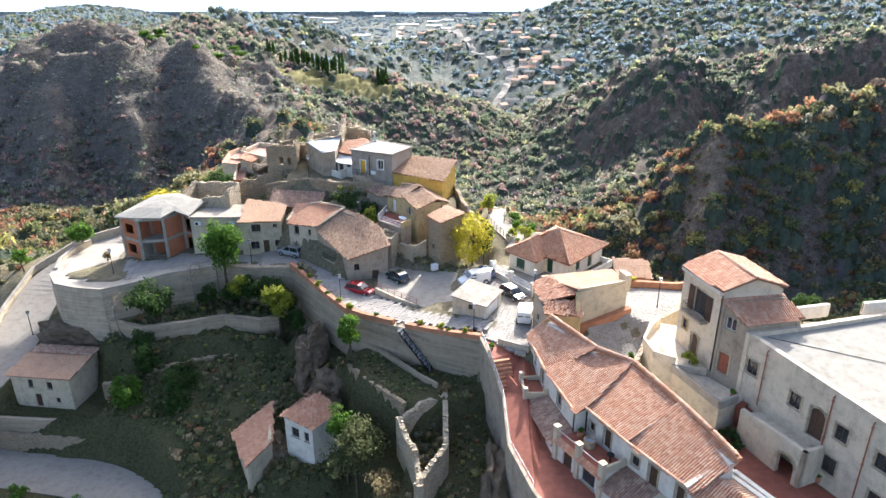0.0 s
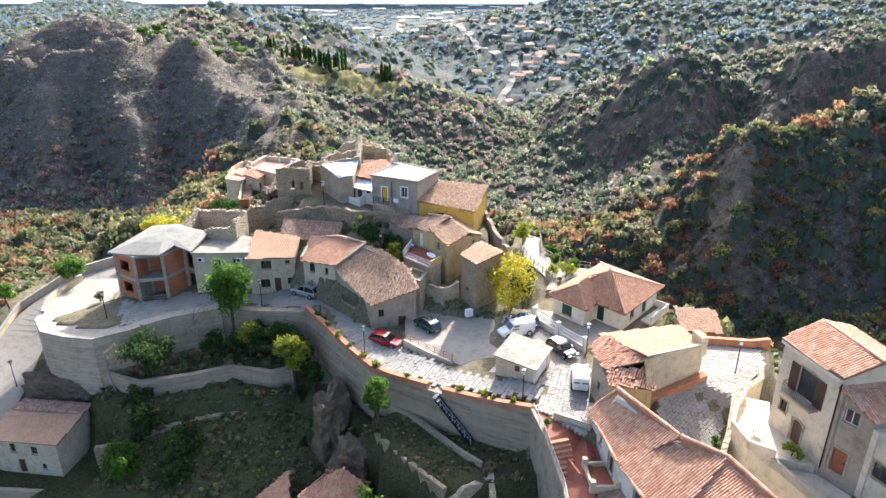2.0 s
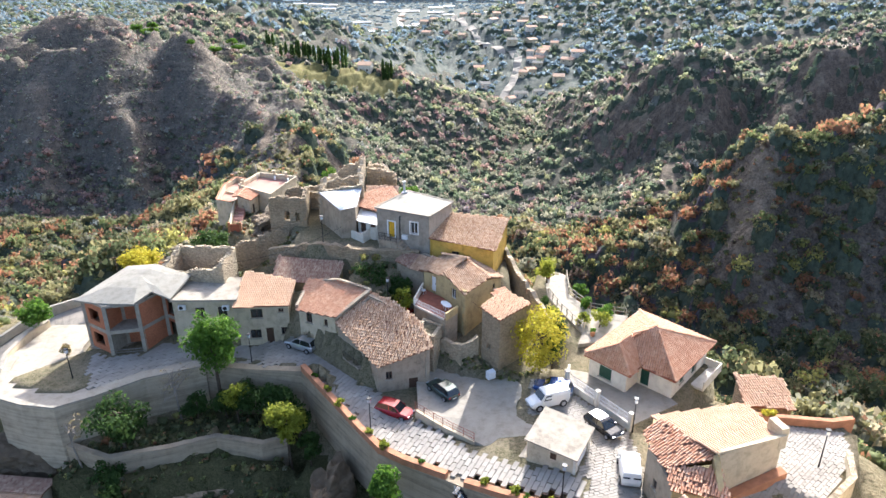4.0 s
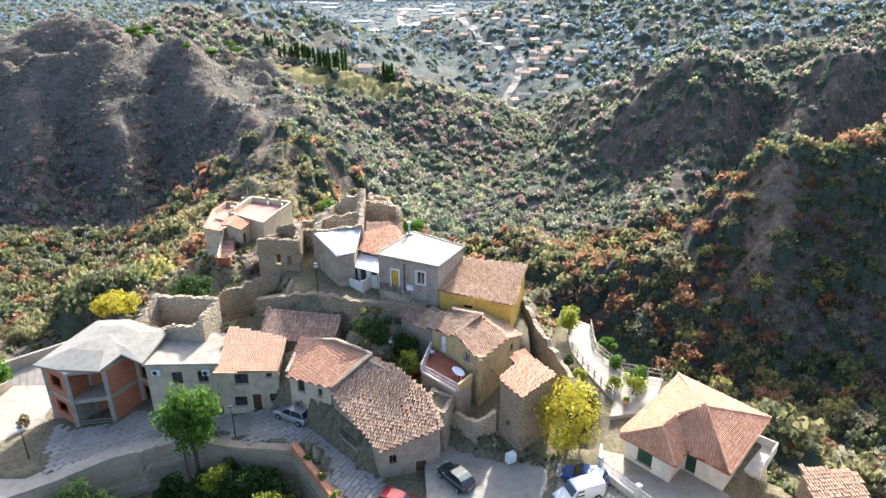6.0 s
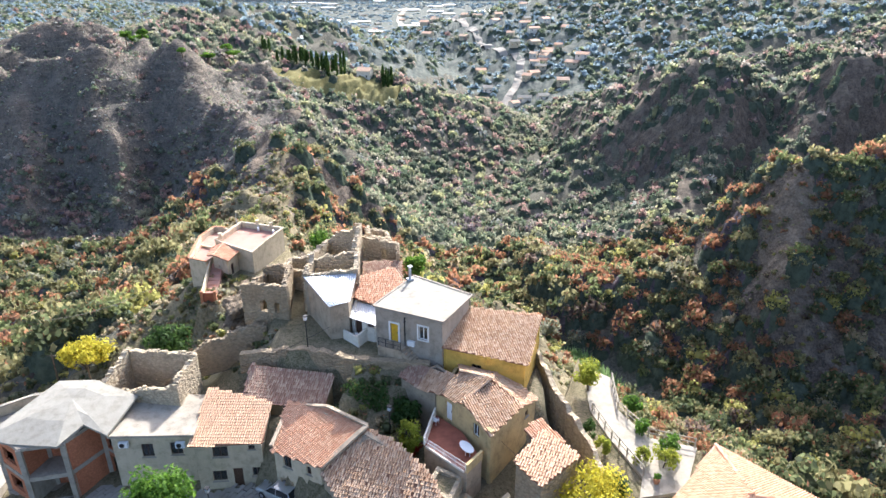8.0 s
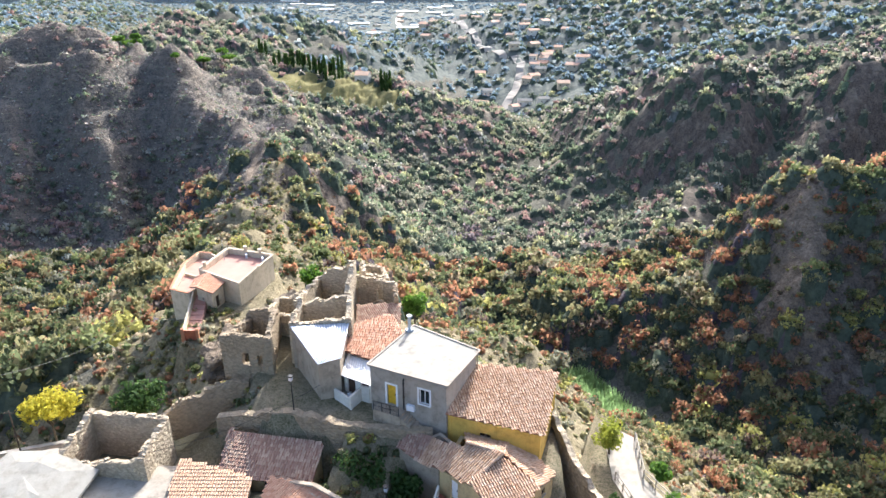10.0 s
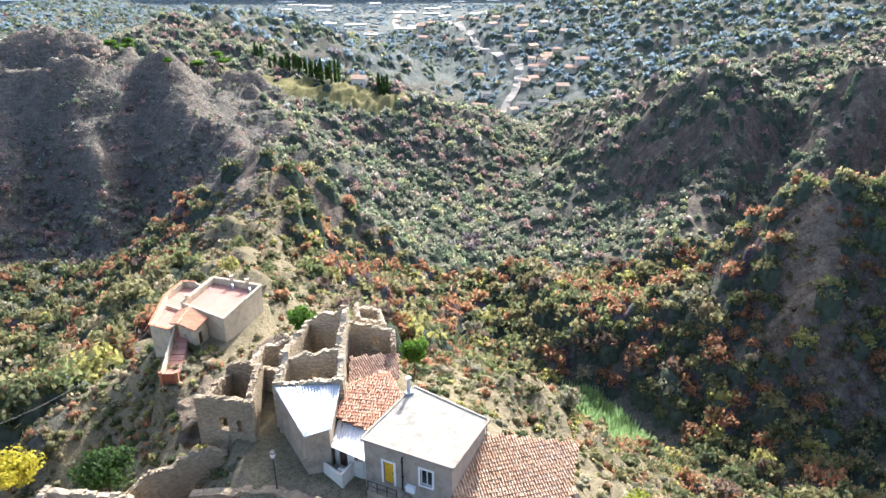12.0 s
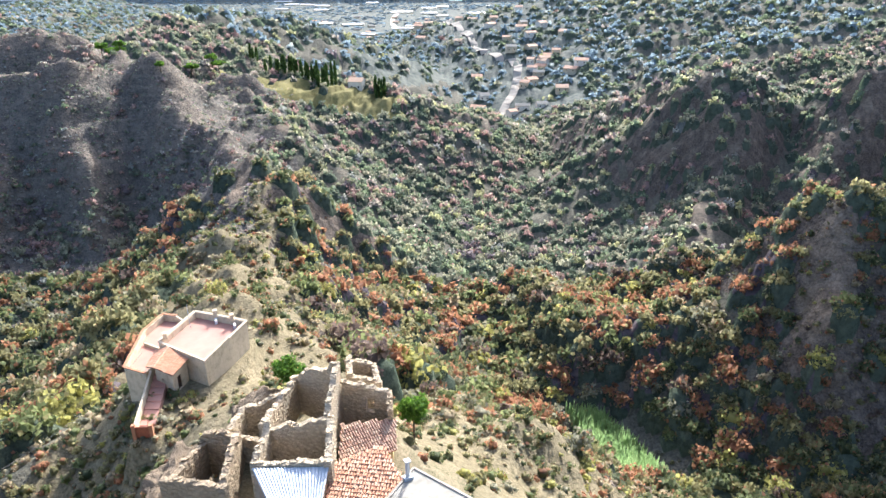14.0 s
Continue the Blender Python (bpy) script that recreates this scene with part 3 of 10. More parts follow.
road_bed([(-90, 74, -18.6), (-66, 70.5, -18.3), (-52, 67.5, -18), (-42, 66, -18.2), (-34, 60, -18.8), (-31, 48, -20)], 3.4, 1.6)


def village_mask(x, y):
    """1 on the built-up spur, 0 on the open hills."""
    d = poly_dist(x, y, [(-80, 40), (60, 30), (62, 80), (26, 100), (14, 116), (-8, 128), (-28, 130), (-36, 160), (-54, 162), (-54, 128), (-74, 128)])
    return 1 - smooth(0, 14, d)


def height(x, y, inset=1.0):
    x, y = np.asarray(x, dtype=float), np.asarray(y, dtype=float)
    wx = x + 5 * fbm(x, y, 45, 2, 40)
    wy = y + 5 * fbm(x, y, 45, 2, 50)
    vm = village_mask(x, y)
    wx, wy = wx * (1 - vm) + x * vm, wy * (1 - vm) + y * vm
    floor = np.interp(y, FLOOR_Y, FLOOR_Z) + np.interp(y, [150, 300, 600, 800, 1400], [0.16, 0.16, 0.1, 0.045, 0.03]) * np.maximum(x - np.interp(y, [200, 320, 465, 660, 900, 1300, 4000], [45, 22, 17, 40, 90, 30, -150]), np.minimum(60, np.interp(y, [200, 320, 465, 660, 900, 1300, 4000], [45, 22, 17, 40, 90, 30, -150]) - x))
    floor = np.where(y > 3600, np.interp(y, FLOOR_Y, FLOOR_Z), floor)
    hs = [floor] + [ridge(wx, wy, *r) for r in RIDGES]
    k = 2.5
    top = np.max(hs, axis=0)
    h = top + k * np.log(np.sum([np.exp(np.clip((a - top) / k, -40, 0)) for a in hs], axis=0)) - k * 0.5
    far = smooth(900, 3500, y)
    rough = (1 - vm) * (1 - far)
    hill = smooth(4, 40, h - floor)
    h = h + rough * hill * (4.4 * (fbm(x, y, 60, 4, 3, True) - 0.4) + 2.6 * fbm(x, y, 26, 2, 31, True) + 1.2 * fbm(x, y, 13, 3, 8) + 2.6 * fbm(0.8 * x - 0.6 * y * np.where(x < -40, 1.0, 0.2), 0.12 * y, 13, 3, 61, True)) + rough * 0.5 * fbm(x, y, 6, 2, 12)
    h = h + rough * hill * 1.1 * fbm(x, 0.35 * y, 7, 2, 91, True)
    h = h + vm * 0.12 * fbm(x, y, 3, 2, 21)
    # terraces of the meadow below the cypresses
    tm = smooth(26, 12, seg_dist(x, y, (-150, 575), (-60, 560))[0])
    step = np.floor(h / 4.0) * 4.0 + 4.0 * smooth(0.6, 1.0, h / 4.0 - np.floor(h / 4.0))
    h = h * (1 - tm) + step * tm
    for pts, (z, x0, y0, sx, sy), edge, ins in PADS:
        w = 1 - smooth(0, edge, poly_dist(x, y, pts) + ins * inset)
        h = h * (1 - w) + (z + sx * (x - x0) + sy * (y - y0)) * w
    for pts, half, edge in ROADS:
        best, zz = np.full(np.shape(x), 1e9), np.zeros(np.shape(x))
        for a, b in zip(pts, pts[1:]):
            d, t = seg_dist(x, y, a, b)
            zz = np.where(d < best, a[2] + (b[2] - a[2]) * t, zz)
            best = np.minimum(best, d)
        w = 1 - smooth(half, half + edge, best)
        h = h * (1 - w) + zz * w
    return h


def convex(x, y, d=16.0):
    """Positive on crests, negative in gullies."""
    h = height(x, y)
    return np.clip((4 * h - height(x + d, y) - height(x - d, y) - height(x, y + d) - height(x, y - d)) / 16.0, -1.5, 1.5)


def burnt_zone(x, y):
    n = fbm(np.asarray(x, float), np.asarray(y, float), 60, 3, 70)
    return (y > 262) & (y < 560) & (x < -0.16 * y - 28 + 12 * n)


REEDS = [(28, 237), (39, 235), (45, 224), (51, 205), (40, 206), (34, 218)]


def h1(x, y):
    return float(height(np.array([x]), np.array([y]))[0])


def axis(lo, a, b, hi, step, grow, top):
    """Grid lines: even between a and b, wider and wider outside."""
    mid = list(np.arange(a, b + 1e-6, step))
    up, s = [], step
    p = mid[-1]
    while p < hi:
        s = min(s * grow, top)
        p += s
        up.append(p)
    down, s, p = [], step, mid[0]
    while p > lo:
        s = min(s * grow, top)
        p -= s
        down.append(p)
    return np.array(down[::-1] + mid + up)


def outward(start, end, step, grow, top):
    """Grid lines from start towards end, wider and wider."""
    g, p = [], start
    sg = 1 if end > start else -1
    while (end - p) * sg > 0:
        step = min(step * grow, top)
        p += sg * step
        g.append(p)
    return g


_gx = list(axis(-310, -78, 50, 270, 1.0, 1.022, 3.6))
GX = np.array(outward(_gx[0], -7000, 3.6, 1.09, 320)[::-1] + _gx + outward(_gx[-1], 7000, 3.6, 1.09, 320))
_gy = list(axis(20, 40, 165, 600, 1.0, 1.018, 3.4))
GY = np.array(outward(_gy[0], -500, 2, 1.2, 60)[::-1] + _gy + outward(_gy[-1], 9400, 3.4, 1.035, 200))
XX, YY = np.meshgrid(GX, GY)
ZZ = height(XX.ravel(), YY.ravel()).reshape(XX.shape)
nx, ny = len(GX), len(GY)
_idx = np.arange(nx * ny).reshape(ny, nx)
_quads = np.stack([_idx[:-1, :-1], _idx[:-1, 1:], _idx[1:, 1:], _idx[1:, :-1]], axis=-1).reshape(-1, 4)
_cx, _cy = ((XX[:-1, :-1] + XX[1:, 1:]) / 2).ravel(), ((YY[:-1, :-1] + YY[1:, 1:]) / 2).ravel()
_vm = village_mask(_cx, _cy)
_nz = fbm(_cx, _cy, 60, 3, 70)
_mat = np.where(_vm > 0.5, np.where((_cy < 92) & (_cx < 8), 1, 2), 0)
_crest = seg_dist(_cx, _cy, (-30, 134), (-79, 285))[0]
_mat = np.where((_vm < 0.6) & (_crest < 24 + 8 * _nz), 2, _mat)
_mat = np.where((_vm < 0.6) & (poly_dist(_cx, _cy, [(0, 112), (24, 100), (60, 150), (30, 200), (0, 190), (-20, 150)]) < 0), 2, _mat)
_bz = burnt_zone(_cx, _cy)
_mat = np.where(_bz, 6, _mat)
_zone = (_vm < 0.3) & (_cy > 150) & (_cy < 720)
_e = 4.0
_st = np.zeros_like(_cx)
_st[_zone] = np.hypot(height(_cx[_zone] + _e, _cy[_zone]) - height(_cx[_zone] - _e, _cy[_zone]), height(_cx[_zone], _cy[_zone] + _e) - height(_cx[_zone], _cy[_zone] - _e)) / (2 * _e)
_mat = np.where(_zone & ~_bz & (_st > 0.95 + 0.15 * _nz), 9, _mat)
_mat = np.where(_zone & (seg_dist(_cx, _cy, (101, 243), (94, 229))[0] < 4.0 + 4 * _nz), 8, _mat)
_mat = np.where((seg_dist(_cx, _cy, (-83, 322), (-77, 284))[0] < 2.4), 8, _mat)
_mat = np.where(seg_dist(_cx, _cy, (-150, 580), (-55, 556))[0] < 26, 3, _mat)
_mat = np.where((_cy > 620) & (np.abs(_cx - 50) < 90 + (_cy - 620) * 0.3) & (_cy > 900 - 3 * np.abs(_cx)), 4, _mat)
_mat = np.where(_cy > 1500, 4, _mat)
_mat = np.where((_vm > 0.5) & (poly_dist(_cx, _cy, [(-60, 87), (-54, 84), (-46, 83), (-33, 90), (-22, 87), (-9, 73), (4, 67), (8, 60), (30, 60), (30, 80), (10, 92), (12, 112), (-10, 125), (-30, 125), (-45, 108), (-52, 98)]) < 0), 5, _mat)
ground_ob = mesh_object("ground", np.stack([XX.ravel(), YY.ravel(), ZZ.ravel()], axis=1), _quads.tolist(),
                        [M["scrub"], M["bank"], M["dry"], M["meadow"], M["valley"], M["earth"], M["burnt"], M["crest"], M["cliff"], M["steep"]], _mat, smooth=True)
# crests get paler bare soil, their sunlit look put into the colour
_vx, _vy = XX.ravel(), YY.ravel()
_lit_crest = np.zeros(len(_vx))
_in = (_vy > 150) & (_vy < 720) & (np.abs(_vx) < 340)
_lit_crest[_in] = np.clip(convex(_vx[_in], _vy[_in]) * 0.75 - 0.1, 0, 1)
_sp = np.minimum(seg_dist(_vx, _vy, (-107, 377), (-166, 452))[0], seg_dist(_vx, _vy, (-166, 452), (-247, 502))[0])
_lit_crest = np.maximum(_lit_crest, np.clip(1.1 - _sp / 16, 0, 1) * 0.85)
_at = ground_ob.data.attributes.new("bare", "FLOAT", "POINT")
_at.data.foreach_set("value", _lit_crest.astype(np.float32))
tagged(ground_ob, "burnt and scrubby hillsides falling into a farmed valley", "ground", kind="structure")
# upright emissive sheet added at the far end in place of hazy air
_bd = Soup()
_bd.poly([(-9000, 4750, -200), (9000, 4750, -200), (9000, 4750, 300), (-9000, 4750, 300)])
tagged(part("backdrop", _bd, _hz), "glowing pale blue sheet for the hazy distance beyond the plain", "sky", kind="structure")

# ---- larger houses ----
def railing(label, pts, h, mat, spacing=1.2, rails=3, parent=None, balusters=0.0, r=0.025):
    """Posts with rails along a line of points with heights."""
    t = thing("railing", pts[0], label, "railing") if parent is None else parent
    for a, b in zip(pts, pts[1:]):
        L = (Vector(b) - Vector(a)).length
        n = max(1, round(L / spacing))
        for i in range(n + 1):
            if i == n and b is not pts[-1]:
                continue
            p = lerp(a, b, i / n)
            s = Soup()
            s.tube([p, (p[0], p[1], p[2] + h)], [r * 1.3, r * 1.3], 5)
            part("post", s, mat, t)
        for j in range(rails):
            z = h * (j + 1) / rails
            s = Soup()
            s.tube([(a[0], a[1], a[2] + z), (b[0], b[1], b[2] + z)], [r, r], 5)
            part("rail", s, mat, t)
        if balusters:
            s = Soup()
            for i in range(int(L / balusters)):
                p = lerp(a, b, (i + 0.5) / int(L / balusters))
                s.tube([p, (p[0], p[1], p[2] + h)], [r * 0.5, r * 0.5], 4, cap=False)
            tagged(part("balusters", s, mat, t), kind="stuff")
    return t


def drop_pipe(h, a, b, u, z0, z1, mat, out=0.12):
    P = on_wall(a, b)
    s = Soup()
    s.tube([P(u, z0, -out), P(u, z1 - 0.15, -out), P(u, z1, 0.02)], [0.055, 0.055, 0.055], 6)
    for z in (z0 + 0.6, (z0 + z1) / 2, z1 - 0.5):
        slab_on_wall(s, P, u - 0.08, u + 0.08, z, z + 0.05, -out - 0.07, 0.0)
    part("downpipe", s, mat, h)


def cornice(h, a, b, z, mat, out=0.25, th=0.22):
    P = on_wall(a, b)
    s = Soup()
    L = (v2(b) - v2(a)).length
    slab_on_wall(s, P, -0.1, L + 0.1, z, z + th, -out, 0.1)
    slab_on_wall(s, P, -0.05, L + 0.05, z - 0.1, z - 0.003, -out * 0.5, 0.08)
    part("cornice", s, mat, h)


def brick_house():
    foot = [(-49.4, 96.0), (-45.8, 93.7), (-42.3, 94.5), (-40.6, 98.0), (-38.9, 97.0), (-38.9, 101.5), (-43.7, 104.2), (-47.6, 103.0)]
    h = thing("house", centre(foot, 0), "unfinished house of red hollow blocks and raw concrete frame", "house")
    conc = M["concrete"]
    op0 = [(0.9, 2.9, 1.0, 2.5), (0.9, 2.9, 4.2, 5.7)]
    for i, (a, b) in enumerate(zip(foot, foot[1:] + foot[:1])):
        L = (v2(b) - v2(a)).length
        if i == 1:      # loggia: open bays with walls set back
            A2, B2 = (-45.2, 96.6), (-42.6, 97.0)
            for z0, z1 in ((0.25, 3.05), (3.5, 6.5)):
                s = Soup()
                wall_skin(s, A2, B2, z0, z1, z1, 0.25, [(1.5, 2.3, z0 + 0.02, z0 + 2.1)])
                part("wall", s, M["brickred"], h)
                s = Soup()
                wall_skin(s, (-45.8, 93.9), A2, z0, z1, z1, 0.2)
                wall_skin(s, B2, (-42.3, 94.8), z0, z1, z1, 0.2)
                part("wall", s, conc if z0 < 1 else M["brickred"], h)
            continue
        for z0, z1 in ((0.25, 3.05), (3.5, 6.5)):
            s = Soup()
            ops = [o for o in op0 if z0 < o[2] < z1] if i == 0 else ([(0.3, 1.6, z0 + 0.1, z0 + 2.4)] if i == 3 else [])
            wall_skin(s, a, b, z0, z1, z1, 0.25, ops)
            part("wall", s, M["brickred"], h)
    for c in foot + [(-45.2, 96.6)]:
        s = Soup()
        s.box((c[0] * 0.998 - 0.09, c[1] * 0.998 + 0.2, -0.6), (0.42, 0.42, 7.3), 20)
        part("column", s, conc, h)
    for z0, z1, grow in ((-0.5, 0.25, 0.45), (3.05, 3.5, 0.12), (6.5, 6.82, 0.1)):
        s = Soup()
        c = centre(foot, 0)
        s.prism([(p[0] + (p[0] - c[0]) * grow * 0.12, p[1] + (p[1] - c[1]) * grow * 0.12) for p in foot], z0, z1)
        part("floor_slab", s, conc, h)
    s = Soup()
    r = [(-49.9, 95.2, 6.85), (-46.8, 94.2, 6.95), (-42.2, 93.6, 7.15), (-41.1, 96.3, 7.45), (-38.7, 95.5, 6.85), (-37.9, 100.6, 7.55), (-42.5, 101.9, 8.5), (-46.6, 102.6, 7.9)]
    s.prism([p[:2] for p in r], [p[2] - 0.22 for p in r], [p[2] for p in r])
    apex = (-43.3, 99.0, 8.3)
    for a, b in zip(r, r[1:] + r[:1]):
        m0, m1 = lerp(a, apex, 0.5), lerp(b, apex, 0.5)
        m0, m1 = (m0[0], m0[1], m0[2] + 0.16), (m1[0], m1[1], m1[2] + 0.16)
        s.poly([a, b, m1, m0])
        s.poly([m0, m1, apex])
    part("roof", s, M["cement_roof"], h, "low domed cement roof with stains")
    s = Soup()
    for z in (0.6, 0.95):
        s.beam((-45.9, 93.5, z), (-42.2, 94.2, z), 0.12, 0.05)
    part("guard_boards", s, M["deadwood"], h)
    return h


def grey_flat_house():
    foot = [(-14.9, 105.9), (-8.1, 102.7), (-5.3, 108.0), (-11.2, 112.4)]
    h = thing("house", centre(foot, 9.5), "grey rendered two-storey house with flat pale cement roof", "house")
    op = {0: [(1.7, 2.6, 10.9, 13.0), (4.9, 5.9, 11.9, 13.4)]}
    house_walls(h, foot, 6.5, [14.5] * 4, 0.3, M["greyrender"], op)
    door(h, foot[0], foot[1], op[0][0], M["cotton"], M["whitepaint"], panels=False)
    window(h, foot[0], foot[1], op[0][1], M["whitepaint"], surround=M["whitepaint"])
    s = Soup()
    s.prism([(-15.1, 105.8), (-8.0, 102.4), (-5.0, 108.0), (-11.2, 112.7)], 14.45, 14.62)
    part("roof", s, M["cement_roof"], h)
    s = Soup()
    for a, b in (((-15.1, 105.8, 14.66), (-8.0, 102.4, 14.66)), ((-8.0, 102.4, 14.66), (-5.0, 108.0, 14.66)), ((-5.0, 108.0, 14.66), (-11.2, 112.7, 14.66)), ((-11.2, 112.7, 14.66), (-15.1, 105.8, 14.66))):
        s.beam(a, b, 0.18, 0.1)
    part("coping", s, M["greyrender"], h)
    P = on_wall(foot[0], foot[1])
    # landing with steps and rail before the door
    s = Soup()
    slab_on_wall(s, P, 0.9, 3.6, 9.4, 10.85, -1.3, -0.01)
    part("landing", s, M["oldgrey"], h)
    for i in range(6):
        s = Soup()
        slab_on_wall(s, P, 3.62 + 0.3 * i, 3.92 + 0.3 * i, 9.0, 10.6 - 0.24 * i, -1.2, -0.01)
        part("step", s, M["oldgrey"], h)
    railing("", [P(0.95, 10.85, -1.25), P(3.5, 10.85, -1.25)], 0.95, M["darkmetal"], 0.9, 2, h, 0.14)
    drop_pipe(h, foot[0], foot[1], 3.4, 10.2, 14.0, M["darkmetal"])
    drop_pipe(h, foot[1], foot[2], 6.0, 11.5, 14.9, M["greyrender"])
    s = Soup()
    slab_on_wall(s, P, 3.75, 4.5, 11.0, 11.55, -0.32, -0.03)
    part("air_conditioner", s, M["plastic"], h)
    s = Soup()
    s.box((-11.6, 111.6, 14.6), (0.7, 0.5, 0.25), 30)
    s.tube([(-11.6, 111.6, 14.8), (-11.6, 111.6, 16.2)], [0.17, 0.15], 8)
    s.box((-11.6, 111.6, 16.2), (0.42, 0.42, 0.12), 30)
    part("chimney", s, M["zinc"], h)
    return h


def terrace_house():
    foot = [(-8.7, 99.0), (-6.25, 96.4), (-3.9, 93.15), (-1.1, 96.7), (0.8, 99.4), (-2.6, 102.6), (-6.4, 103.4)]
    h = thing("house", centre(foot, 3), "faded ochre house with hipped tile roof and red terrace", "house")
    op = {0: [(1.3, 2.15, 6.7, 8.7)], 1: [(1.5, 2.4, 7.2, 8.5)], 3: [(1.3, 1.9, 6.9, 7.6)]}
    house_walls(h, foot, 2.0, [8.75, 9.35, 8.95, 8.65, 7.85, 8.4, 9.6], 0.35, M["ochre"], op)
    door(h, foot[0], foot[1], op[0][0], M["whitepaint"], panels=False)
    window(h, foot[1], foot[2], op[1][0], M["whitepaint"], sill=False)
    window(h, foot[3], foot[4], op[3][0], M["wood"])
    A, B, C, E, R, L = (-9.0, 99.3, 8.85), (-6.4, 96.5, 9.5), (-3.9, 92.8, 9.1), (-0.85, 96.6, 8.8), (-3.5, 98.6, 10.7), (-6.5, 100.2, 10.5)
    slope(h, [A, B, R, L], M["tile_old"], 4, mess=0.5)
    slope(h, [B, C, E, R], M["tile_old"], 5, mess=0.5)
    slope(h, [E, (1.15, 99.7, 7.95), (-2.4, 102.8, 8.6), (-3.3, 99.4, 10.4)], M["tile_old"], 6, mess=0.6)
    slope(h, [L, R, (-3.3, 99.5, 10.4), (-2.6, 103.0, 8.8), (-6.5, 103.8, 9.4)], M["tile_old"], 12, mess=0.6)
    ridge_caps(h, [(B[0], B[1], B[2] + 0.08), (R[0], R[1], R[2] + 0.1)], M["tile_old"])
    ridge_caps(h, [(R[0], R[1], R[2] + 0.1), (L[0], L[1], L[2] + 0.1)], M["tile_old"])
    # low annex towards the grey house
    f2 = [(-12.2, 101.6), (-10.6, 100.4), (-8.8, 99.3), (-6.6, 100.2), (-8.6, 102.6)]
    house_walls(h, f2, 4.0, [8.9, 8.6, 8.5, 9.6, 9.7], 0.3, M["oldgrey"])
    slope(h, [(-12.4, 101.6, 9.1), (-10.6, 100.1, 8.75), (-9.3, 101.8, 9.6), (-10.8, 103.0, 9.8)], M["tile_dark"], 13, mess=0.6)
    slope(h, [(-10.6, 100.1, 8.75), (-8.9, 99.2, 8.7), (-6.7, 100.4, 10.0), (-9.3, 101.8, 9.6)], M["tile_old"], 14, mess=0.6)
    deck = [(-9.75, 94.3), (-6.1, 90.8), (-4.7, 92.6), (-6.3, 96.2), (-8.8, 98.8)]
    s = Soup()
    s.prism(deck, 1.5, 6.55)
    part("terrace_base", s, M["oldgrey"], h)
    s = Soup()
    s.prism([lerp(p, centre(deck, 0)[:2], 0.03) for p in deck], 6.553, 6.62)
    part("terrace_floor", s, M["redfloor"], h)
    for a, b, m, w in (((-8.8, 98.6, 7.05), (-9.75, 94.3, 7.05), M["white"], 0.16), ((-6.1, 90.8, 7.0), (-4.7, 92.6, 7.0), M["ochre"], 0.24), ((-9.6, 94.0, 6.7), (-6.3, 90.8, 6.7), M["white"], 0.14)):
        s = Soup()
        s.beam(a, b, w, 0.9 if m is not M["white"] or w > 0.15 else 0.2)
        part("parapet", s, m, h)
    railing("", [(-9.7, 94.25, 6.7), (-6.15, 90.85, 6.7)], 0.8, M["whitepaint"], 1.4, 2, h, 0.13)
    # garden furniture on the terrace
    c = thing("garden_table", (-6.0, 93.2, 6.62), "oval white plastic garden table on the terrace", "table")
    s = Soup()
    s.prism([(-6.0 + 0.95 * math.cos(a * 0.5236) * 0.55 + 0.7 * math.sin(a * 0.5236) * 0.5, 93.2 - 0.95 * math.cos(a * 0.5236) * 0.8 + 0.7 * math.sin(a * 0.5236) * 0.5) for a in range(12)], 7.32, 7.37)
    part("tabletop", s, M["plastic"], c)
    for dx, dy in ((-0.3, 0.45), (0.3, -0.45), (-0.1, -0.3), (0.1, 0.35)):
        s = Soup()
        s.tube([(-6.0 + dx, 93.2 + dy, 6.62), (-6.0 + dx * 0.8, 93.2 + dy * 0.8, 7.32)], [0.03, 0.03], 5)
        part("leg", s, M["plastic"], c)
    return h


def row_house():
    foot = [(-23.3, 94.4), (-18.7, 92.0), (-15.0, 94.9), (-18.9, 97.6), (-22.8, 99.6)]
    h = thing("house", centre(foot, 1), "cream house with orange tile roof beside the street", "house")
    op = {0: [(1.0, 1.9, 4.6, 5.9), (0.6, 1.7, 0.9, 3.1), (3.0, 3.6, 2.6, 3.3), (3.6, 4.1, 4.8, 5.7)], 4: [(3.4, 4.2, 4.4, 5.6)]}
    house_walls(h, foot, 0.3, [6.2, 6.2, 8.0, 7.9, 6.7], 0.4, M["cream"], op)
    for i in (0, 2, 3):
        window(h, foot[0], foot[1], op[0][i], M["wood"])
    window(h, foot[4], foot[0], op[4][0], M["wood"])
    door(h, foot[0], foot[1], op[0][1], M["wood"], M["stone"], True)
    slope(h, [(-23.7, 94.3, 6.35), (-18.6, 91.6, 6.35), (-14.7, 94.8, 8.35), (-18.9, 97.9, 8.2), (-23.0, 99.9, 7.0)], M["tile_new"], 7)
    coping(h, [(-23.5, 94.4, 6.5), (-22.9, 99.8, 7.1), (-18.9, 97.8, 8.3), (-14.8, 94.8, 8.45)], 0.35, 0.18, M["oldgrey"])
    coping(h, [(-18.5, 91.7, 6.5), (-14.8, 94.8, 8.45)], 0.45, 0.22, M["oldgrey"])
    return h


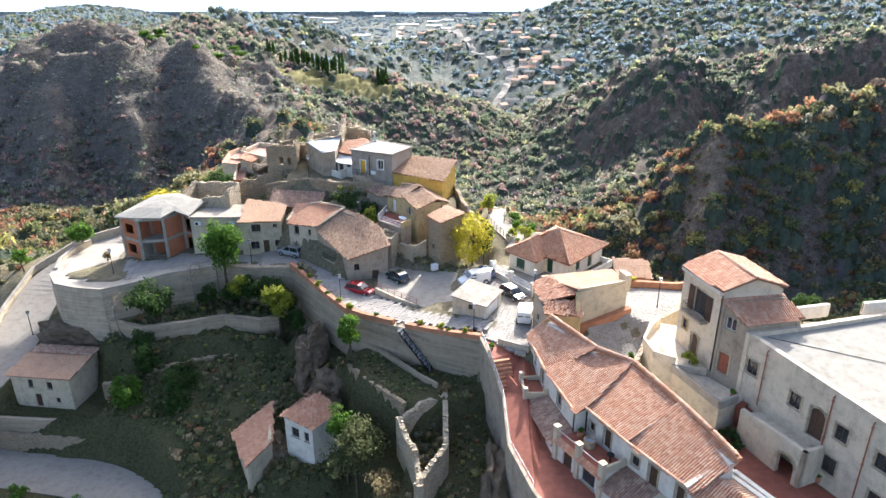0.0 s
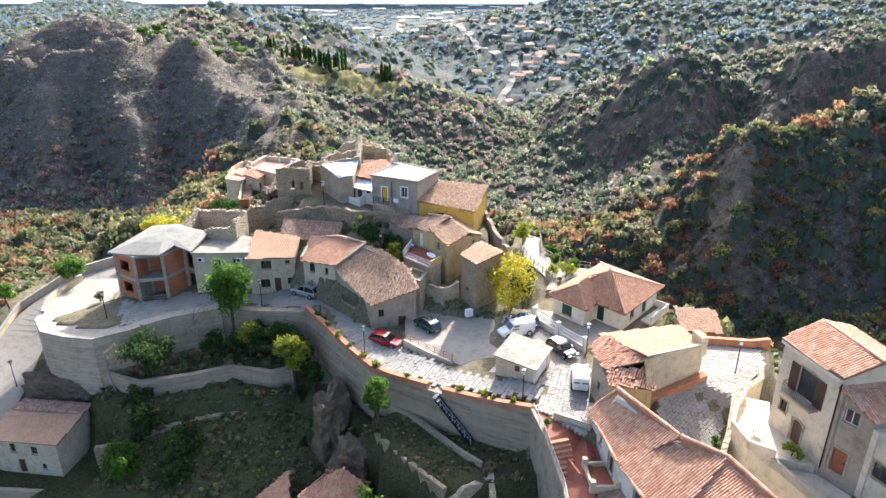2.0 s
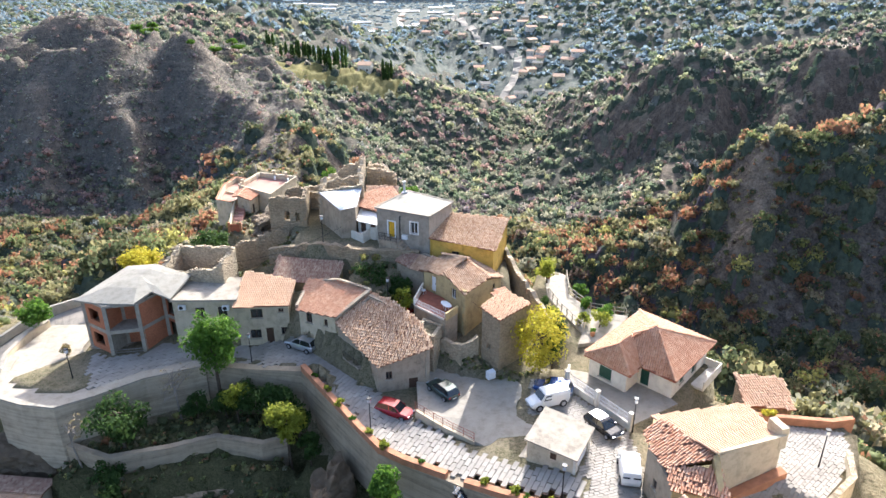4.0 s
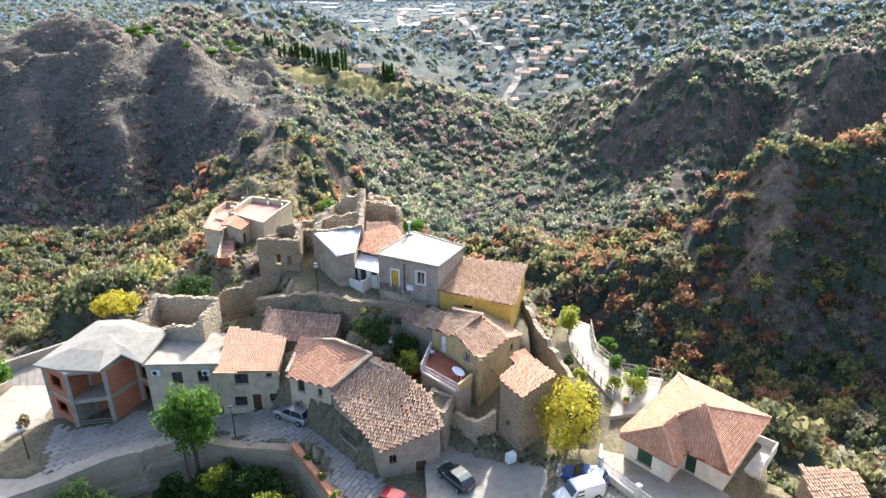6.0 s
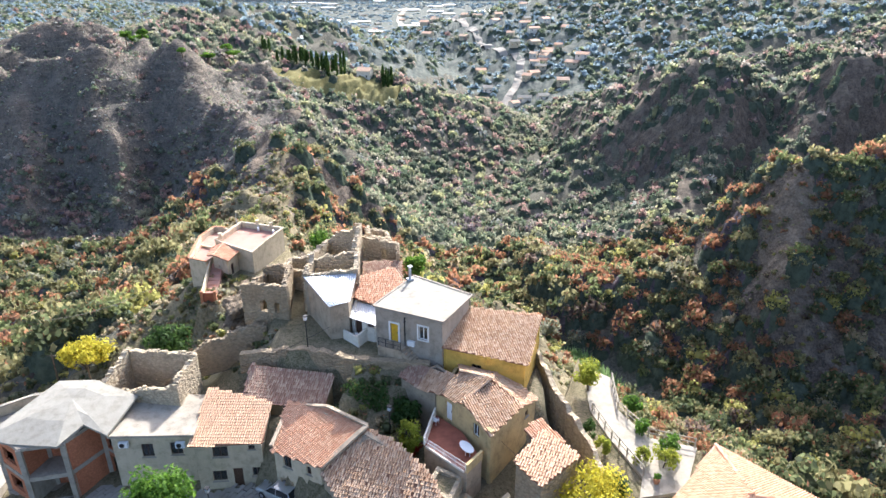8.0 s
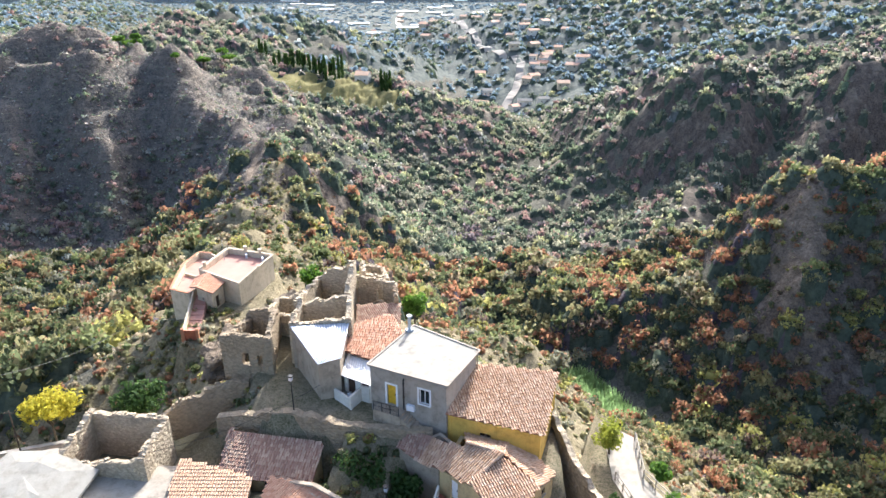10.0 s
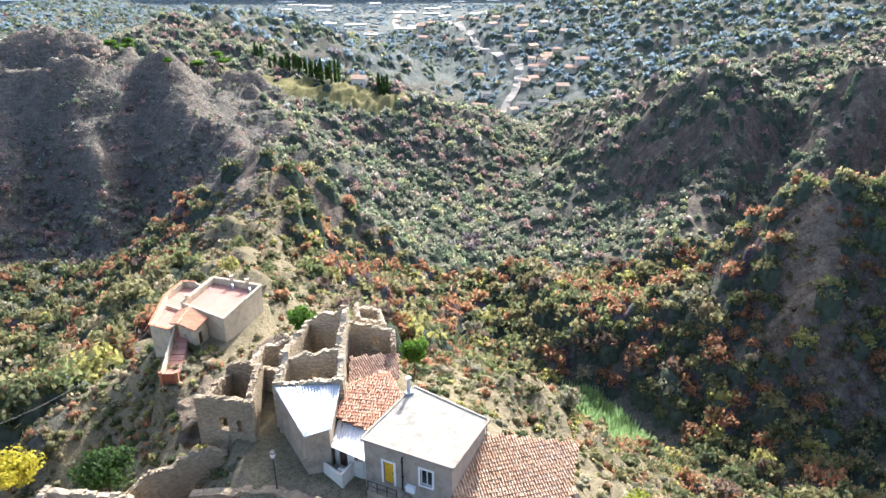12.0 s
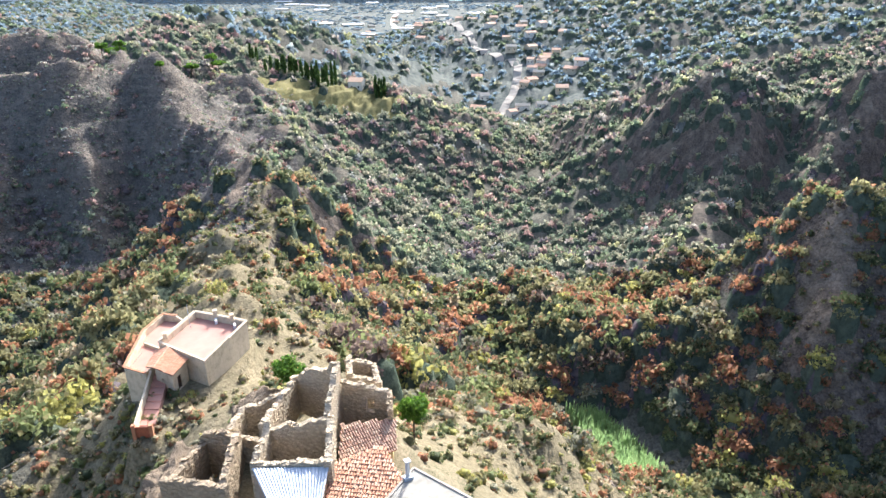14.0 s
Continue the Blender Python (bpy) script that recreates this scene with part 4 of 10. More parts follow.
def granary():
    foot = [(-18.4, 91.6), (-13.3, 85.7), (-7.8, 87.0), (-9.2, 90.3), (-12.2, 93.2), (-14.8, 94.6)]
    h = thing("house", centre(foot, 0.5), "derelict grey stone house with weathered tile roof", "house")
    op = {0: [(0.5, 1.3, 3.4, 4.9), (2.9, 3.7, 2.9, 4.4), (0.9, 2.0, 0.6, 2.5), (3.4, 4.4, 0.4, 2.3), (5.6, 6.6, 0.3, 2.2)], 1: [(0.8, 1.5, 2.0, 3.0), (3.3, 4.3, 0.3, 1.8)]}
    house_walls(h, foot, -0.6, [5.6, 3.9, 5.3, 6.4, 7.4, 8.0], 0.5, M["oldgrey"], op)
    for o in op[0][:2]:
        window(h, foot[0], foot[1], o, M["wood"], M["wood"])
    for o in op[0][2:]:
        door(h, foot[0], foot[1], o, M["wood"], M["oldgrey"])
    window(h, foot[1], foot[2], op[1][0], M["wood"])
    door(h, foot[1], foot[2], op[1][1], M["wood"])
    P = on_wall(foot[0], foot[1])
    s = Soup()
    slab_on_wall(s, P, 2.2, 5.4, 2.55, 2.7, -0.95, -0.01)
    for u in (2.4, 3.6, 4.8):
        slab_on_wall(s, P, u, u + 0.15, 2.25, 2.54, -0.7, -0.01)
    b = part("balcony", s, M["oldgrey"], h, "crumbling stone balcony with iron rail")
    g = Soup()
    for i in range(22):
        u = 2.25 + 3.1 * i / 21
        g.tube([P(u, 2.7, -0.9), P(u, 3.6, -0.9)], [0.012, 0.012], 4, cap=False)
    g.tube([P(2.22, 3.6, -0.9), P(5.38, 3.6, -0.9)], [0.02, 0.02], 5)
    part("balcony_rail", g, M["darkmetal"], b)
    slope(h, [(-18.6, 91.5, 5.8), (-13.3, 85.3, 3.9), (-7.4, 86.9, 5.6), (-9.0, 90.5, 6.6), (-12.1, 93.5, 7.6), (-14.8, 94.8, 8.2)], M["tile_old"], 8, mess=1.0, lost=0.01)
    return h


def hip_house():
    foot = [(9.4, 86.5), (12.5, 83.1), (14.2, 84.9), (16.9, 82.1), (23.0, 89.0), (17.2, 95.6)]
    h = thing("house", centre(foot, 2.2), "white villa with hipped orange tile roof", "house")
    op = {0: [(1.3, 2.8, 2.8, 4.2)], 2: [(0.3, 1.3, 2.4, 4.4)], 3: [(2.0, 3.0, 3.0, 4.2), (5.2, 6.4, 2.4, 4.4)]}
    house_walls(h, foot, -3, [4.8] * 6, 0.35, M["white"], op)
    window(h, foot[0], foot[1], op[0][0], M["greenwood"], M["greenwood"])
    door(h, foot[2], foot[3], op[2][0], M["greenwood"])
    window(h, foot[3], foot[4], op[3][0], M["greenwood"], M["greenwood"])
    door(h, foot[3], foot[4], op[3][1], M["greenwood"])
    l, a, n, f, r, b = (8.8, 86.5), (12.55, 82.35), (14.2, 84.2), (16.9, 81.4), (23.8, 89.0), (17.4, 96.4)
    z = 4.85
    t, t2, t3 = (16.25, 86.6, 7.95), (13.5, 86.0, 7.6), (11.9, 84.8, 7.1)
    E = {k: (*p, z) for k, p in (("l", l), ("a", a), ("n", n), ("f", f), ("r", r), ("b", b))}
    for i, face in enumerate(((E["l"], E["a"], t3), (E["a"], E["n"], t2, t3), (E["n"], E["f"], t, t2), (E["f"], E["r"], t), (E["r"], E["b"], t), (E["b"], E["l"], t3, t2, t))):
        slope(h, list(face), M["tile_new"], 20 + i, mess=0.1)
    for q in (f, r, b):
        ridge_caps(h, [(*q, z + 0.05), (t[0], t[1], t[2] + 0.06)], M["tile_new"])
    ridge_caps(h, [(*a, z + 0.1), (t3[0], t3[1], t3[2] + 0.08)], M["tile_new"])
    ridge_caps(h, [(*l, z + 0.1), (t3[0], t3[1], t3[2] + 0.08), (t2[0], t2[1], t2[2] + 0.08), (t[0], t[1], t[2] + 0.06)], M["tile_new"])
    s = Soup()
    for p, q in zip((l, a, n, f, r, b), (a, n, f, r, b, l)):
        s.beam((*p, z - 0.12), (*q, z - 0.12), 0.14, 0.16)
    part("gutter", s, M["copper"], h)
    P = on_wall(foot[3], foot[4])
    s = Soup()
    slab_on_wall(s, P, 4.0, 9.0, 1.9, 2.15, -1.9, -0.01)
    slab_on_wall(s, P, 4.0, 9.0, 2.153, 3.0, -1.9, -1.75)
    slab_on_wall(s, P, 8.85, 9.0, 2.153, 3.0, -1.74, -0.01)
    part("balcony", s, M["white"], h, "white solid-fronted balcony")
    # court, gate and walls
    sheet_ = Soup()
    sheet_.prism([(6.8, 84.6), (11.5, 77.5), (17.4, 81.2), (16.9, 82.3), (14.2, 85.2), (12.5, 83.4), (9.4, 86.8), (7.6, 87.4)], 0.8, 2.32)
    tagged(part("court", sheet_, [M["palecement"]]), "pale paved forecourt of the villa", "pavement", kind="structure")
    w = thing("court_wall", (9.2, 81, 2.3), "low white wall with mesh fence round the villa court", "wall")
    for p, q in (((6.7, 84.5), (8.9, 81.2)), ((9.3, 80.6), (11.4, 77.4)), ((7.5, 87.6), (6.7, 84.5))):
        s = Soup()
        s.beam((*p, 2.4), (*q, 2.4), 0.22, 1.0)
        part("wall_base", s, M["white"], w)
    for p in ((6.7, 84.5), (9.1, 80.9), (11.5, 77.3)):
        s = Soup()
        s.box((p[0], p[1], 1.8), (0.36, 0.36, 2.2), 33)
        s.box((p[0], p[1], 4.003), (0.46, 0.46, 0.12), 33)
        part("pillar", s, M["white"], w)
    railing("", [(6.8, 84.4, 2.9), (9.0, 81.1, 2.9)], 0.9, M["plastic"], 1.3, 2, w, 0.12)
    railing("", [(9.2, 80.7, 2.9), (11.4, 77.5, 2.9)], 0.9, M["plastic"], 1.3, 2, w, 0.12)
    return h


def shed():
    foot = [(1.2, 73.6), (5.2, 71.3), (7.3, 75.2), (3.4, 77.5)]
    h = thing("shed", centre(foot, 1.7), "small cream rendered shed with flat cement roof", "shed")
    o = (2.2, 2.8, 2.8, 3.5)
    house_walls(h, foot, 1.0, [4.0, 3.7, 3.9, 4.3], 0.25, M["cream"], {0: [o], 1: [(0.8, 3.6, 1.9, 3.5)]}, {1: M["white"]})
    window(h, foot[0], foot[1], o, M["wood"], M["wood"], sill=False)
    P = on_wall(foot[1], foot[2])
    s = Soup()
    slab_on_wall(s, P, 0.8, 3.6, 1.9, 3.5, 0.1, 0.16)
    for i in range(9):
        slab_on_wall(s, P, 0.85, 3.55, 2.0 + 0.165 * i, 2.12 + 0.165 * i, 0.085, 0.099)
    part("roller_door", s, M["whitepaint"], h)
    s = Soup()
    s.prism([(0.9, 73.5), (5.2, 70.9), (7.6, 75.2), (3.4, 77.9)], [4.03, 3.73, 3.93, 4.33], [4.17, 3.87, 4.07, 4.47])
    part("roof", s, M["concrete"], h)
    return h


def old_house():
    foot = [(10.6, 69.6), (11.4, 65.6), (15.0, 64.4), (15.3, 67.0), (21.1, 68.8), (20.4, 74.4), (12.0, 73.0)]
    h = thing("house", centre(foot, 2), "derelict cream house with broken tile roofs", "house")
    op = {0: [(1.4, 2.0, 3.6, 4.5)], 1: [(1.2, 1.8, 4.4, 5.0)]}
    house_walls(h, foot, 1.2, [6.8, 5.8, 6.2, 7.8, 8.3, 7.0, 6.9], 0.45, M["ochre"], op, {3: M["cream"], 0: M["oldgrey"]})
    window(h, foot[0], foot[1], op[0][0], M["wood"])
    slope(h, [(20.6, 74.6, 7.0), (11.8, 73.2, 6.9), (15.0, 67.0, 8.0), (21.0, 68.8, 8.3)], M["tile_pale"], 31, mess=0.5)
    slope(h, [(10.6, 69.2, 6.7), (11.3, 67.2, 6.4), (15.2, 67.0, 7.6), (12.2, 72.0, 7.5), (10.6, 71.2, 6.8)], M["tile_red"], 32, mess=1.0, lost=0.06)
    slope(h, [(11.2, 65.3, 5.9), (15.2, 64.1, 6.2), (15.3, 66.6, 6.9), (11.4, 67.2, 6.5)], M["tile_red"], 33, mess=1.2, lost=0.03)
    s = Soup()
    s.beam((15.0, 67.0, 8.05), (21.2, 68.7, 8.4), 0.3, 0.2)
    part("coping", s, M["cream"], h)
    s = Soup()
    s.box((20.9, 69.5, 7.0), (0.7, 1.6, 2.0), 15)
    part("chimney", s, M["cream"], h)
    s = Soup()
    s.prism([(15.4, 66.2), (21.6, 68.0), (21.4, 68.8), (15.3, 67.0)], 2.0, [3.6, 5.2, 5.2, 3.6])
    part("plinth", s, M["terracotta"], h)
    b = thing("outhouse", (24.5, 79, 2), "low stone outhouse with tile roof on the slope", "outhouse")
    f = [(22.2, 77.4), (26.4, 77.0), (26.8, 80.4), (22.6, 80.8)]
    house_walls(b, f, -2, [5.0, 4.8, 5.6, 5.8], 0.4, M["stone"])
    slope(b, [(22.0, 77.1, 5.1), (26.6, 76.7, 4.9), (27.0, 80.6, 5.8), (22.4, 81.0, 6.0)], M["tile_pale"], 35, mess=0.8)
    return h


def convent():
    foot = [(24.1, 60.5), (25.6, 54.8), (31.6, 55.8), (30.4, 62.3)]
    h = thing("convent", centre(foot, 4), "long cream convent with tiled tower and flat terrace roof", "building")
    cs = M["palestone"]
    op = {0: [(2.1, 3.9, 9.9, 12.4), (0.8, 1.6, 7.4, 8.5), (2.5, 3.6, 5.45, 7.7)]}
    house_walls(h, foot, 2, [13.5] * 4, 0.5, M["convent"], op)
    window(h, foot[0], foot[1], op[0][0], M["wood"], M["wood"], True, cs, sill=False, bars=1)
    window(h, foot[0], foot[1], op[0][1], M["wood"], surround=M["ochre"])
    door(h, foot[0], foot[1], op[0][2], M["wood"], cs, True)
    P = on_wall(foot[0], foot[1])
    s = Soup()
    slab_on_wall(s, P, 1.4, 4.6, 9.65, 9.85, -0.9, -0.01)
    b = part("balcony", s, M["oldgrey"], h, "iron-railed stone balcony")
    s = Soup()
    for i in range(20):
        u = 1.45 + 3.1 * i / 19
        s.tube([P(u, 9.85, -0.86), P(u, 10.75, -0.86)], [0.012, 0.012], 4, cap=False)
    for j in range(6):
        for u in (1.45, 4.55):
            s.tube([P(u, 9.85, -0.14 * j - 0.05), P(u, 10.75, -0.14 * j - 0.05)], [0.012, 0.012], 4, cap=False)
    s.tube([P(1.45, 10.75, -0.02), P(1.45, 10.75, -0.86), P(4.55, 10.75, -0.86), P(4.55, 10.75, -0.02)], [0.022] * 4, 5)
    part("balcony_rail", s, M["darkmetal"], b)
    cornice(h, foot[0], foot[1], 13.4, M["white"], 0.35, 0.25)
    slope(h, [(23.8, 60.6, 13.8), (25.4, 54.4, 13.8), (28.6, 55.0, 14.9), (27.4, 61.6, 14.9)], M["tile_red"], 41)
    slope(h, [(31.9, 55.6, 13.8), (30.6, 62.6, 13.8), (27.4, 61.6, 14.9), (28.6, 55.0, 14.9)], M["tile_red"], 42)
    ridge_caps(h, [(28.6, 55.0, 15.0), (27.4, 61.6, 15.0)], M["tile_pale"])
    s = Soup()
    s.poly([(25.6, 54.8, 13.5), (31.6, 55.8, 13.5), (28.6, 55.3, 14.8)])
    s.poly([(25.6, 55.1, 13.5), (28.6, 55.6, 14.8), (31.6, 56.1, 13.5)])
    part("gable", s, M["convent"], h)
    f2 = [(25.6, 54.8), (27.15, 52.3), (32.6, 53.6), (31.6, 55.8)]
    op2 = {0: [(0.8, 1.9, 10.3, 12.0), (0.7, 1.8, 5.7, 7.8)]}
    house_walls(h, f2, 2, [12.8, 11.5, 11.5, 12.8], 0.5, M["oldgrey"], op2)
    window(h, f2[0], f2[1], op2[0][0], M["whitepaint"], surround=cs)
    door(h, f2[0], f2[1], op2[0][1], M["copper"], cs)
    drop_pipe(h, f2[0], f2[1], 0.12, 5.4, 13.2, M["darkmetal"])
    slope(h, [(27.0, 52.1, 11.6), (32.9, 53.5, 11.6), (31.7, 55.8, 12.9), (25.5, 54.8, 12.9)], M["tile_red"], 43)
    A, B = (27.15, 52.3), (33.6, 37.0)
    f3 = [A, B, (52, 41), (45, 57), (32.6, 53.6)]
    wins = [(0.7, 1.9, 7.2, 8.6), (5.4, 6.5, 6.7, 8.1), (9.8, 10.9, 6.4, 7.8), (13.2, 14.3, 6.2, 7.6), (9.4, 10.6, 3.0, 4.6), (13.4, 14.6, 2.6, 4.2)]
    arch = (7.5, 8.9, 5.2, 8.0)
    house_walls(h, f3, -1, [10.9, 9.9, 9.9, 10.9, 10.9], 0.5, M["convent"], {0: wins + [arch]})
    for o in wins:
        window(h, A, B, o, M["wood"], surround=cs)
    door(h, A, B, arch, M["wood"], cs, True)
    for u, z1 in ((2.6, 10.4), (9.15, 9.9), (12.5, 9.7)):
        drop_pipe(h, A, B, u, 1.9 if u > 3 else 4.8, z1, M["copper"])
    P = on_wall(A, B)
    s = Soup()
    s.prism([(27.6, 52.1), (33.9, 37.3), (51.6, 41.2), (44.7, 56.6), (32.6, 53.3)], [10.3, 9.3, 9.3, 10.3, 10.3], [10.5, 9.5, 9.5, 10.5, 10.5])
    part("roof", s, M["cement_roof"], h, "pale cement roof terrace")
    s = Soup()
    for p, q in (((33.2, 55.6), (36.6, 56.4)), ((40.0, 56.6), (46, 57.6))):
        s.beam((*p, 11.0), (*q, 11.0), 0.35, 1.3)
    part("parapet", s, M["white"], h)
    railing("", [(36.7, 56.4, 10.7), (40, 56.6, 10.7)], 0.9, M["darkmetal"], 1.0, 2, h)
    # arched entrance porch under a landing
    s = Soup()
    wall_skin(s, P(6.4, 0, -2.2)[:2], P(9.4, 0, -2.2)[:2], 1.4, 5.2, 5.2, 0.4, [(0.7, 2.3, 1.4, 3.9)])
    wall_skin(s, P(9.4, 0, -2.2)[:2], P(9.4, 0, 0)[:2], 1.4, 5.2, 5.2, 0.35)
    wall_skin(s, P(2.6, 0, -2.0)[:2], P(6.4, 0, -2.2)[:2], 1.4, 4.9, 5.2, 0.4)
    slab_on_wall(s, P, 2.8, 9.38, 4.15, 4.3, -2.1, -0.01)
    part("porch", s, M["convent"], h, "cream arched porch carrying the landing")
    s = Soup()
    PP = on_wall(P(6.4, 0, -2.2)[:2], P(9.4, 0, -2.2)[:2])
    for i in range(9):
        t0, t1 = math.pi * i / 9, math.pi * (i + 1) / 9
        q = []
        for w in (-0.05, 0.1):
            for rr, tt in ((0.8, t0), (1.05, t0), (1.05, t1), (0.8, t1)):
                q.append(PP(1.5 + rr * math.cos(tt), 3.1 + rr * math.sin(tt), w))
        s.hexa([q[4], q[5], q[6], q[7], q[0], q[1], q[2], q[3]])
    part("arch", s, cs, h)
    # raised patios against the tower
    s = Soup()
    s.prism([(20.6, 59.6), (20.9, 57.0), (22.6, 55.8), (25.4, 54.9), (24.2, 60.4), (25.6, 63.4), (23.6, 64.2), (22.0, 62.2)], 0.5, 5.35)
    part("patio", s, [M["convent"]], h, "raised patio on cream walls")
    s = Soup()
    ring = [(23.6, 64.2), (22.0, 62.2), (20.6, 59.6), (20.9, 57.0), (22.6, 55.8)]
    for p, q in zip(ring, ring[1:]):
        s.beam((*p, 5.75), (*q, 5.75), 0.3, 0.8)
    part("patio_parapet", s, M["convent"], h)
    s = Soup()
    s.prism([(22.4, 55.8), (24.6, 49.6), (27.6, 51.3), (25.6, 54.7)], 0.5, 4.6)
    part("terrace", s, M["convent"], h)
    s = Soup()
    for p, q in (((22.4, 55.8), (24.6, 49.6)), ((24.6, 49.6), (26.6, 50.6))):
        s.beam((*p, 5.0), (*q, 5.0), 0.3, 0.8)
    part("terrace_parapet", s, M["palecement"], h)
    s = Soup()
    for i in range(7):
        s.prism([lerp((26.6, 50.6), (29.2, 47.4), i / 7), lerp((26.6, 50.6), (29.2, 47.4), (i + 1) / 7), lerp((27.5, 51.3), (29.9, 47.8), (i + 1) / 7), lerp((27.5, 51.3), (29.9, 47.8), i / 7)], 1, 4.3 - 0.36 * i)
    part("steps", s, M["redfloor"], h)
    s = Soup()
    s.prism([(22.6, 50.5), (26.6, 41), (31.8, 37.5), (33.3, 37.3), (29.0, 47.4), (26.2, 50.3), (24.6, 49.4)], 1.0, 1.66)
    tagged(part("courtyard", s, M["redfloor"]), "terracotta paved convent courtyard", "pavement", kind="structure")
    c = thing("patio_table", (22.3, 59.2, 5.35), "round white patio table", "table")
    s = Soup()
    s.disc((22.3, 59.2, 6.02), 0.45, 0.05)
    part("tabletop", s, M["plastic"], c)
    s = Soup()
    s.tube([(22.3, 59.2, 5.35), (22.3, 59.2, 6.02)], [0.09, 0.05], 7)
    part("leg", s, M["plastic"], c)
    return h


def inn():
    eave = [(9.7, 64.4), (10.6, 57.6), (12.3, 51.0), (13.3, 51.4), (15.9, 46.4), (19.6, 40.4)]
    rid = [(22.3, 41.0), (21.7, 44.1), (20.4, 48.3), (18.1, 54.7), (15.3, 57.2), (11.8, 63.9)]
    h = thing("inn", centre(eave + rid, 0), "long white inn with curved red tile roof and terraces", "building")
    foot = eave + rid
    op = {0: [(2.2, 2.7, 1.7, 2.6), (4.6, 5.6, 0.7, 2.7)], 1: [(2.6, 3.5, 1.4, 2.8)], 3: [(0.6, 1.3, 1.5, 2.4), (2.6, 3.5, 1.0, 3.0)], 4: [(0.5, 1.3, 1.6, 2.6), (2.4, 3.3, 0.9, 2.9), (5.2, 6.0, 0.9, 2.9)]}
    house_walls(h, foot, -4, [3.3] * 6 + [5.7] * 6, 0.4, M["white"], op)
    window(h, foot[0], foot[1], op[0][0], M["wood"])
    door(h, foot[0], foot[1], op[0][1], M["wood"], M["palestone"])
    window(h, foot[1], foot[2], op[1][0], M["wood"], surround=M["palestone"])
    window(h, foot[3], foot[4], op[3][0], M["wood"], surround=M["palestone"])
    door(h, foot[3], foot[4], op[3][1], M["wood"], M["palestone"])
    window(h, foot[4], foot[5], op[4][0], M["wood"], surround=M["palestone"])
    door(h, foot[4], foot[5], op[4][1], M["wood"], M["palestone"])
    door(h, foot[4], foot[5], op[4][2], M["wood"], M["palestone"])
    tl = M["tile_red"]
    slope(h, [(9.4, 64.6, 3.5), (10.3, 57.6, 3.5), (15.3, 57.2, 6), (11.8, 64.1, 6)], tl, 51)
    slope(h, [(10.3, 57.6, 3.5), (12.0, 50.7, 3.5), (13.3, 51.0, 3.9), (18.2, 54.7, 6), (15.3, 57.2, 6)], tl, 52)
    slope(h, [(13.2, 51.1, 3.55), (15.7, 46.2, 3.55), (20.4, 48.3, 6), (18.2, 54.7, 6)], tl, 53)
    slope(h, [(15.7, 46.2, 3.55), (19.4, 40.1, 3.55), (22.5, 41.0, 6), (20.4, 48.3, 6)], tl, 54)
    top = [(11.7, 64.2, 6.15), (15.3, 57.3, 6.15), (18.2, 54.8, 6.15), (20.5, 48.4, 6.15), (21.8, 44.1, 6.15), (22.6, 40.9, 6.15)]
    coping(h, top, 0.5, 0.3, M["terracotta"], "ridge_wall")
    ridge_caps(h, [(p[0], p[1], p[2] + 0.2) for p in top], tl, 0.2)
    ridge_caps(h, [(9.35, 64.7, 3.65), (11.7, 64.2, 6.2)], tl)
    ridge_caps(h, [(9.35, 64.7, 3.62), (10.25, 57.6, 3.62), (11.95, 50.7, 3.62)], tl)
    ridge_caps(h, [(13.1, 51.1, 3.68), (15.6, 46.2, 3.68), (19.3, 40.1, 3.68)], tl)
    # end pavilion with its own coped roof
    f = [(19.0, 40.6), (21.4, 36.6), (24.6, 38.0), (22.6, 41.6)]
    house_walls(h, f, -4, [3.2, 3.2, 4.3, 4.3], 0.4, M["white"])
    slope(h, [(18.8, 40.6, 3.4), (21.3, 36.3, 3.4), (22.9, 37.2, 4.5), (20.8, 41.2, 4.5)], tl, 55)
    slope(h, [(24.9, 38.0, 3.9), (22.8, 41.9, 3.9), (20.8, 41.2, 4.5), (22.9, 37.2, 4.5)], M["tile_pale"], 56)
    coping(h, [(18.8, 40.7, 3.7), (20.8, 41.4, 4.75), (22.9, 41.9, 4.2), (24.9, 38.0, 4.2)], 0.4, 0.3, M["white"])
    cr = M["cream"]
    # first terrace block
    b1 = [(8.3, 60.2), (8.4, 57.3), (10.6, 57.3), (10.3, 60.4)]
    s = Soup()
    s.prism(b1, -3, 0.6)
    part("terrace_block", s, cr, h)
    s = Soup()
    for p, q in (((8.3, 60.2), (8.4, 57.3)), ((8.4, 57.3), (10.6, 57.3)), ((10.3, 60.4), (8.3, 60.2))):
        s.beam((*p, 0.85), (*q, 0.85), 0.22, 0.5)
    for p in ((8.3, 60.2), (8.4, 57.3), (10.5, 57.3)):
        s.box((p[0], p[1], 0.4), (0.45, 0.45, 1.25), 5)
    part("terrace_parapet", s, cr, h)
    s = Soup()
    s.prism([lerp(p, centre(b1, 0)[:2], 0.08) for p in b1], 0.6, 0.65)
    part("terrace_floor", s, M["redfloor"], h)
    # lower tiled lean-to
    f = [(8.7, 57.2), (10.3, 50.6), (12.1, 51.0), (10.7, 57.2)]
    house_walls(h, f, -4, [-0.2, -0.2, 0.7, 0.7], 0.3, M["white"], {0: [(1.6, 2.2, -1.4, -0.6), (4.4, 5.0, -1.4, -0.6)]})
    for o in ((1.6, 2.2, -1.4, -0.6), (4.4, 5.0, -1.4, -0.6)):
        window(h, f[0], f[1], o, M["wood"])
    slope(h, [(8.4, 57.2, -0.15), (10.0, 50.5, -0.15), (12.3, 51.0, 0.95), (10.7, 57.2, 0.95)], M["tile_dark"], 57)
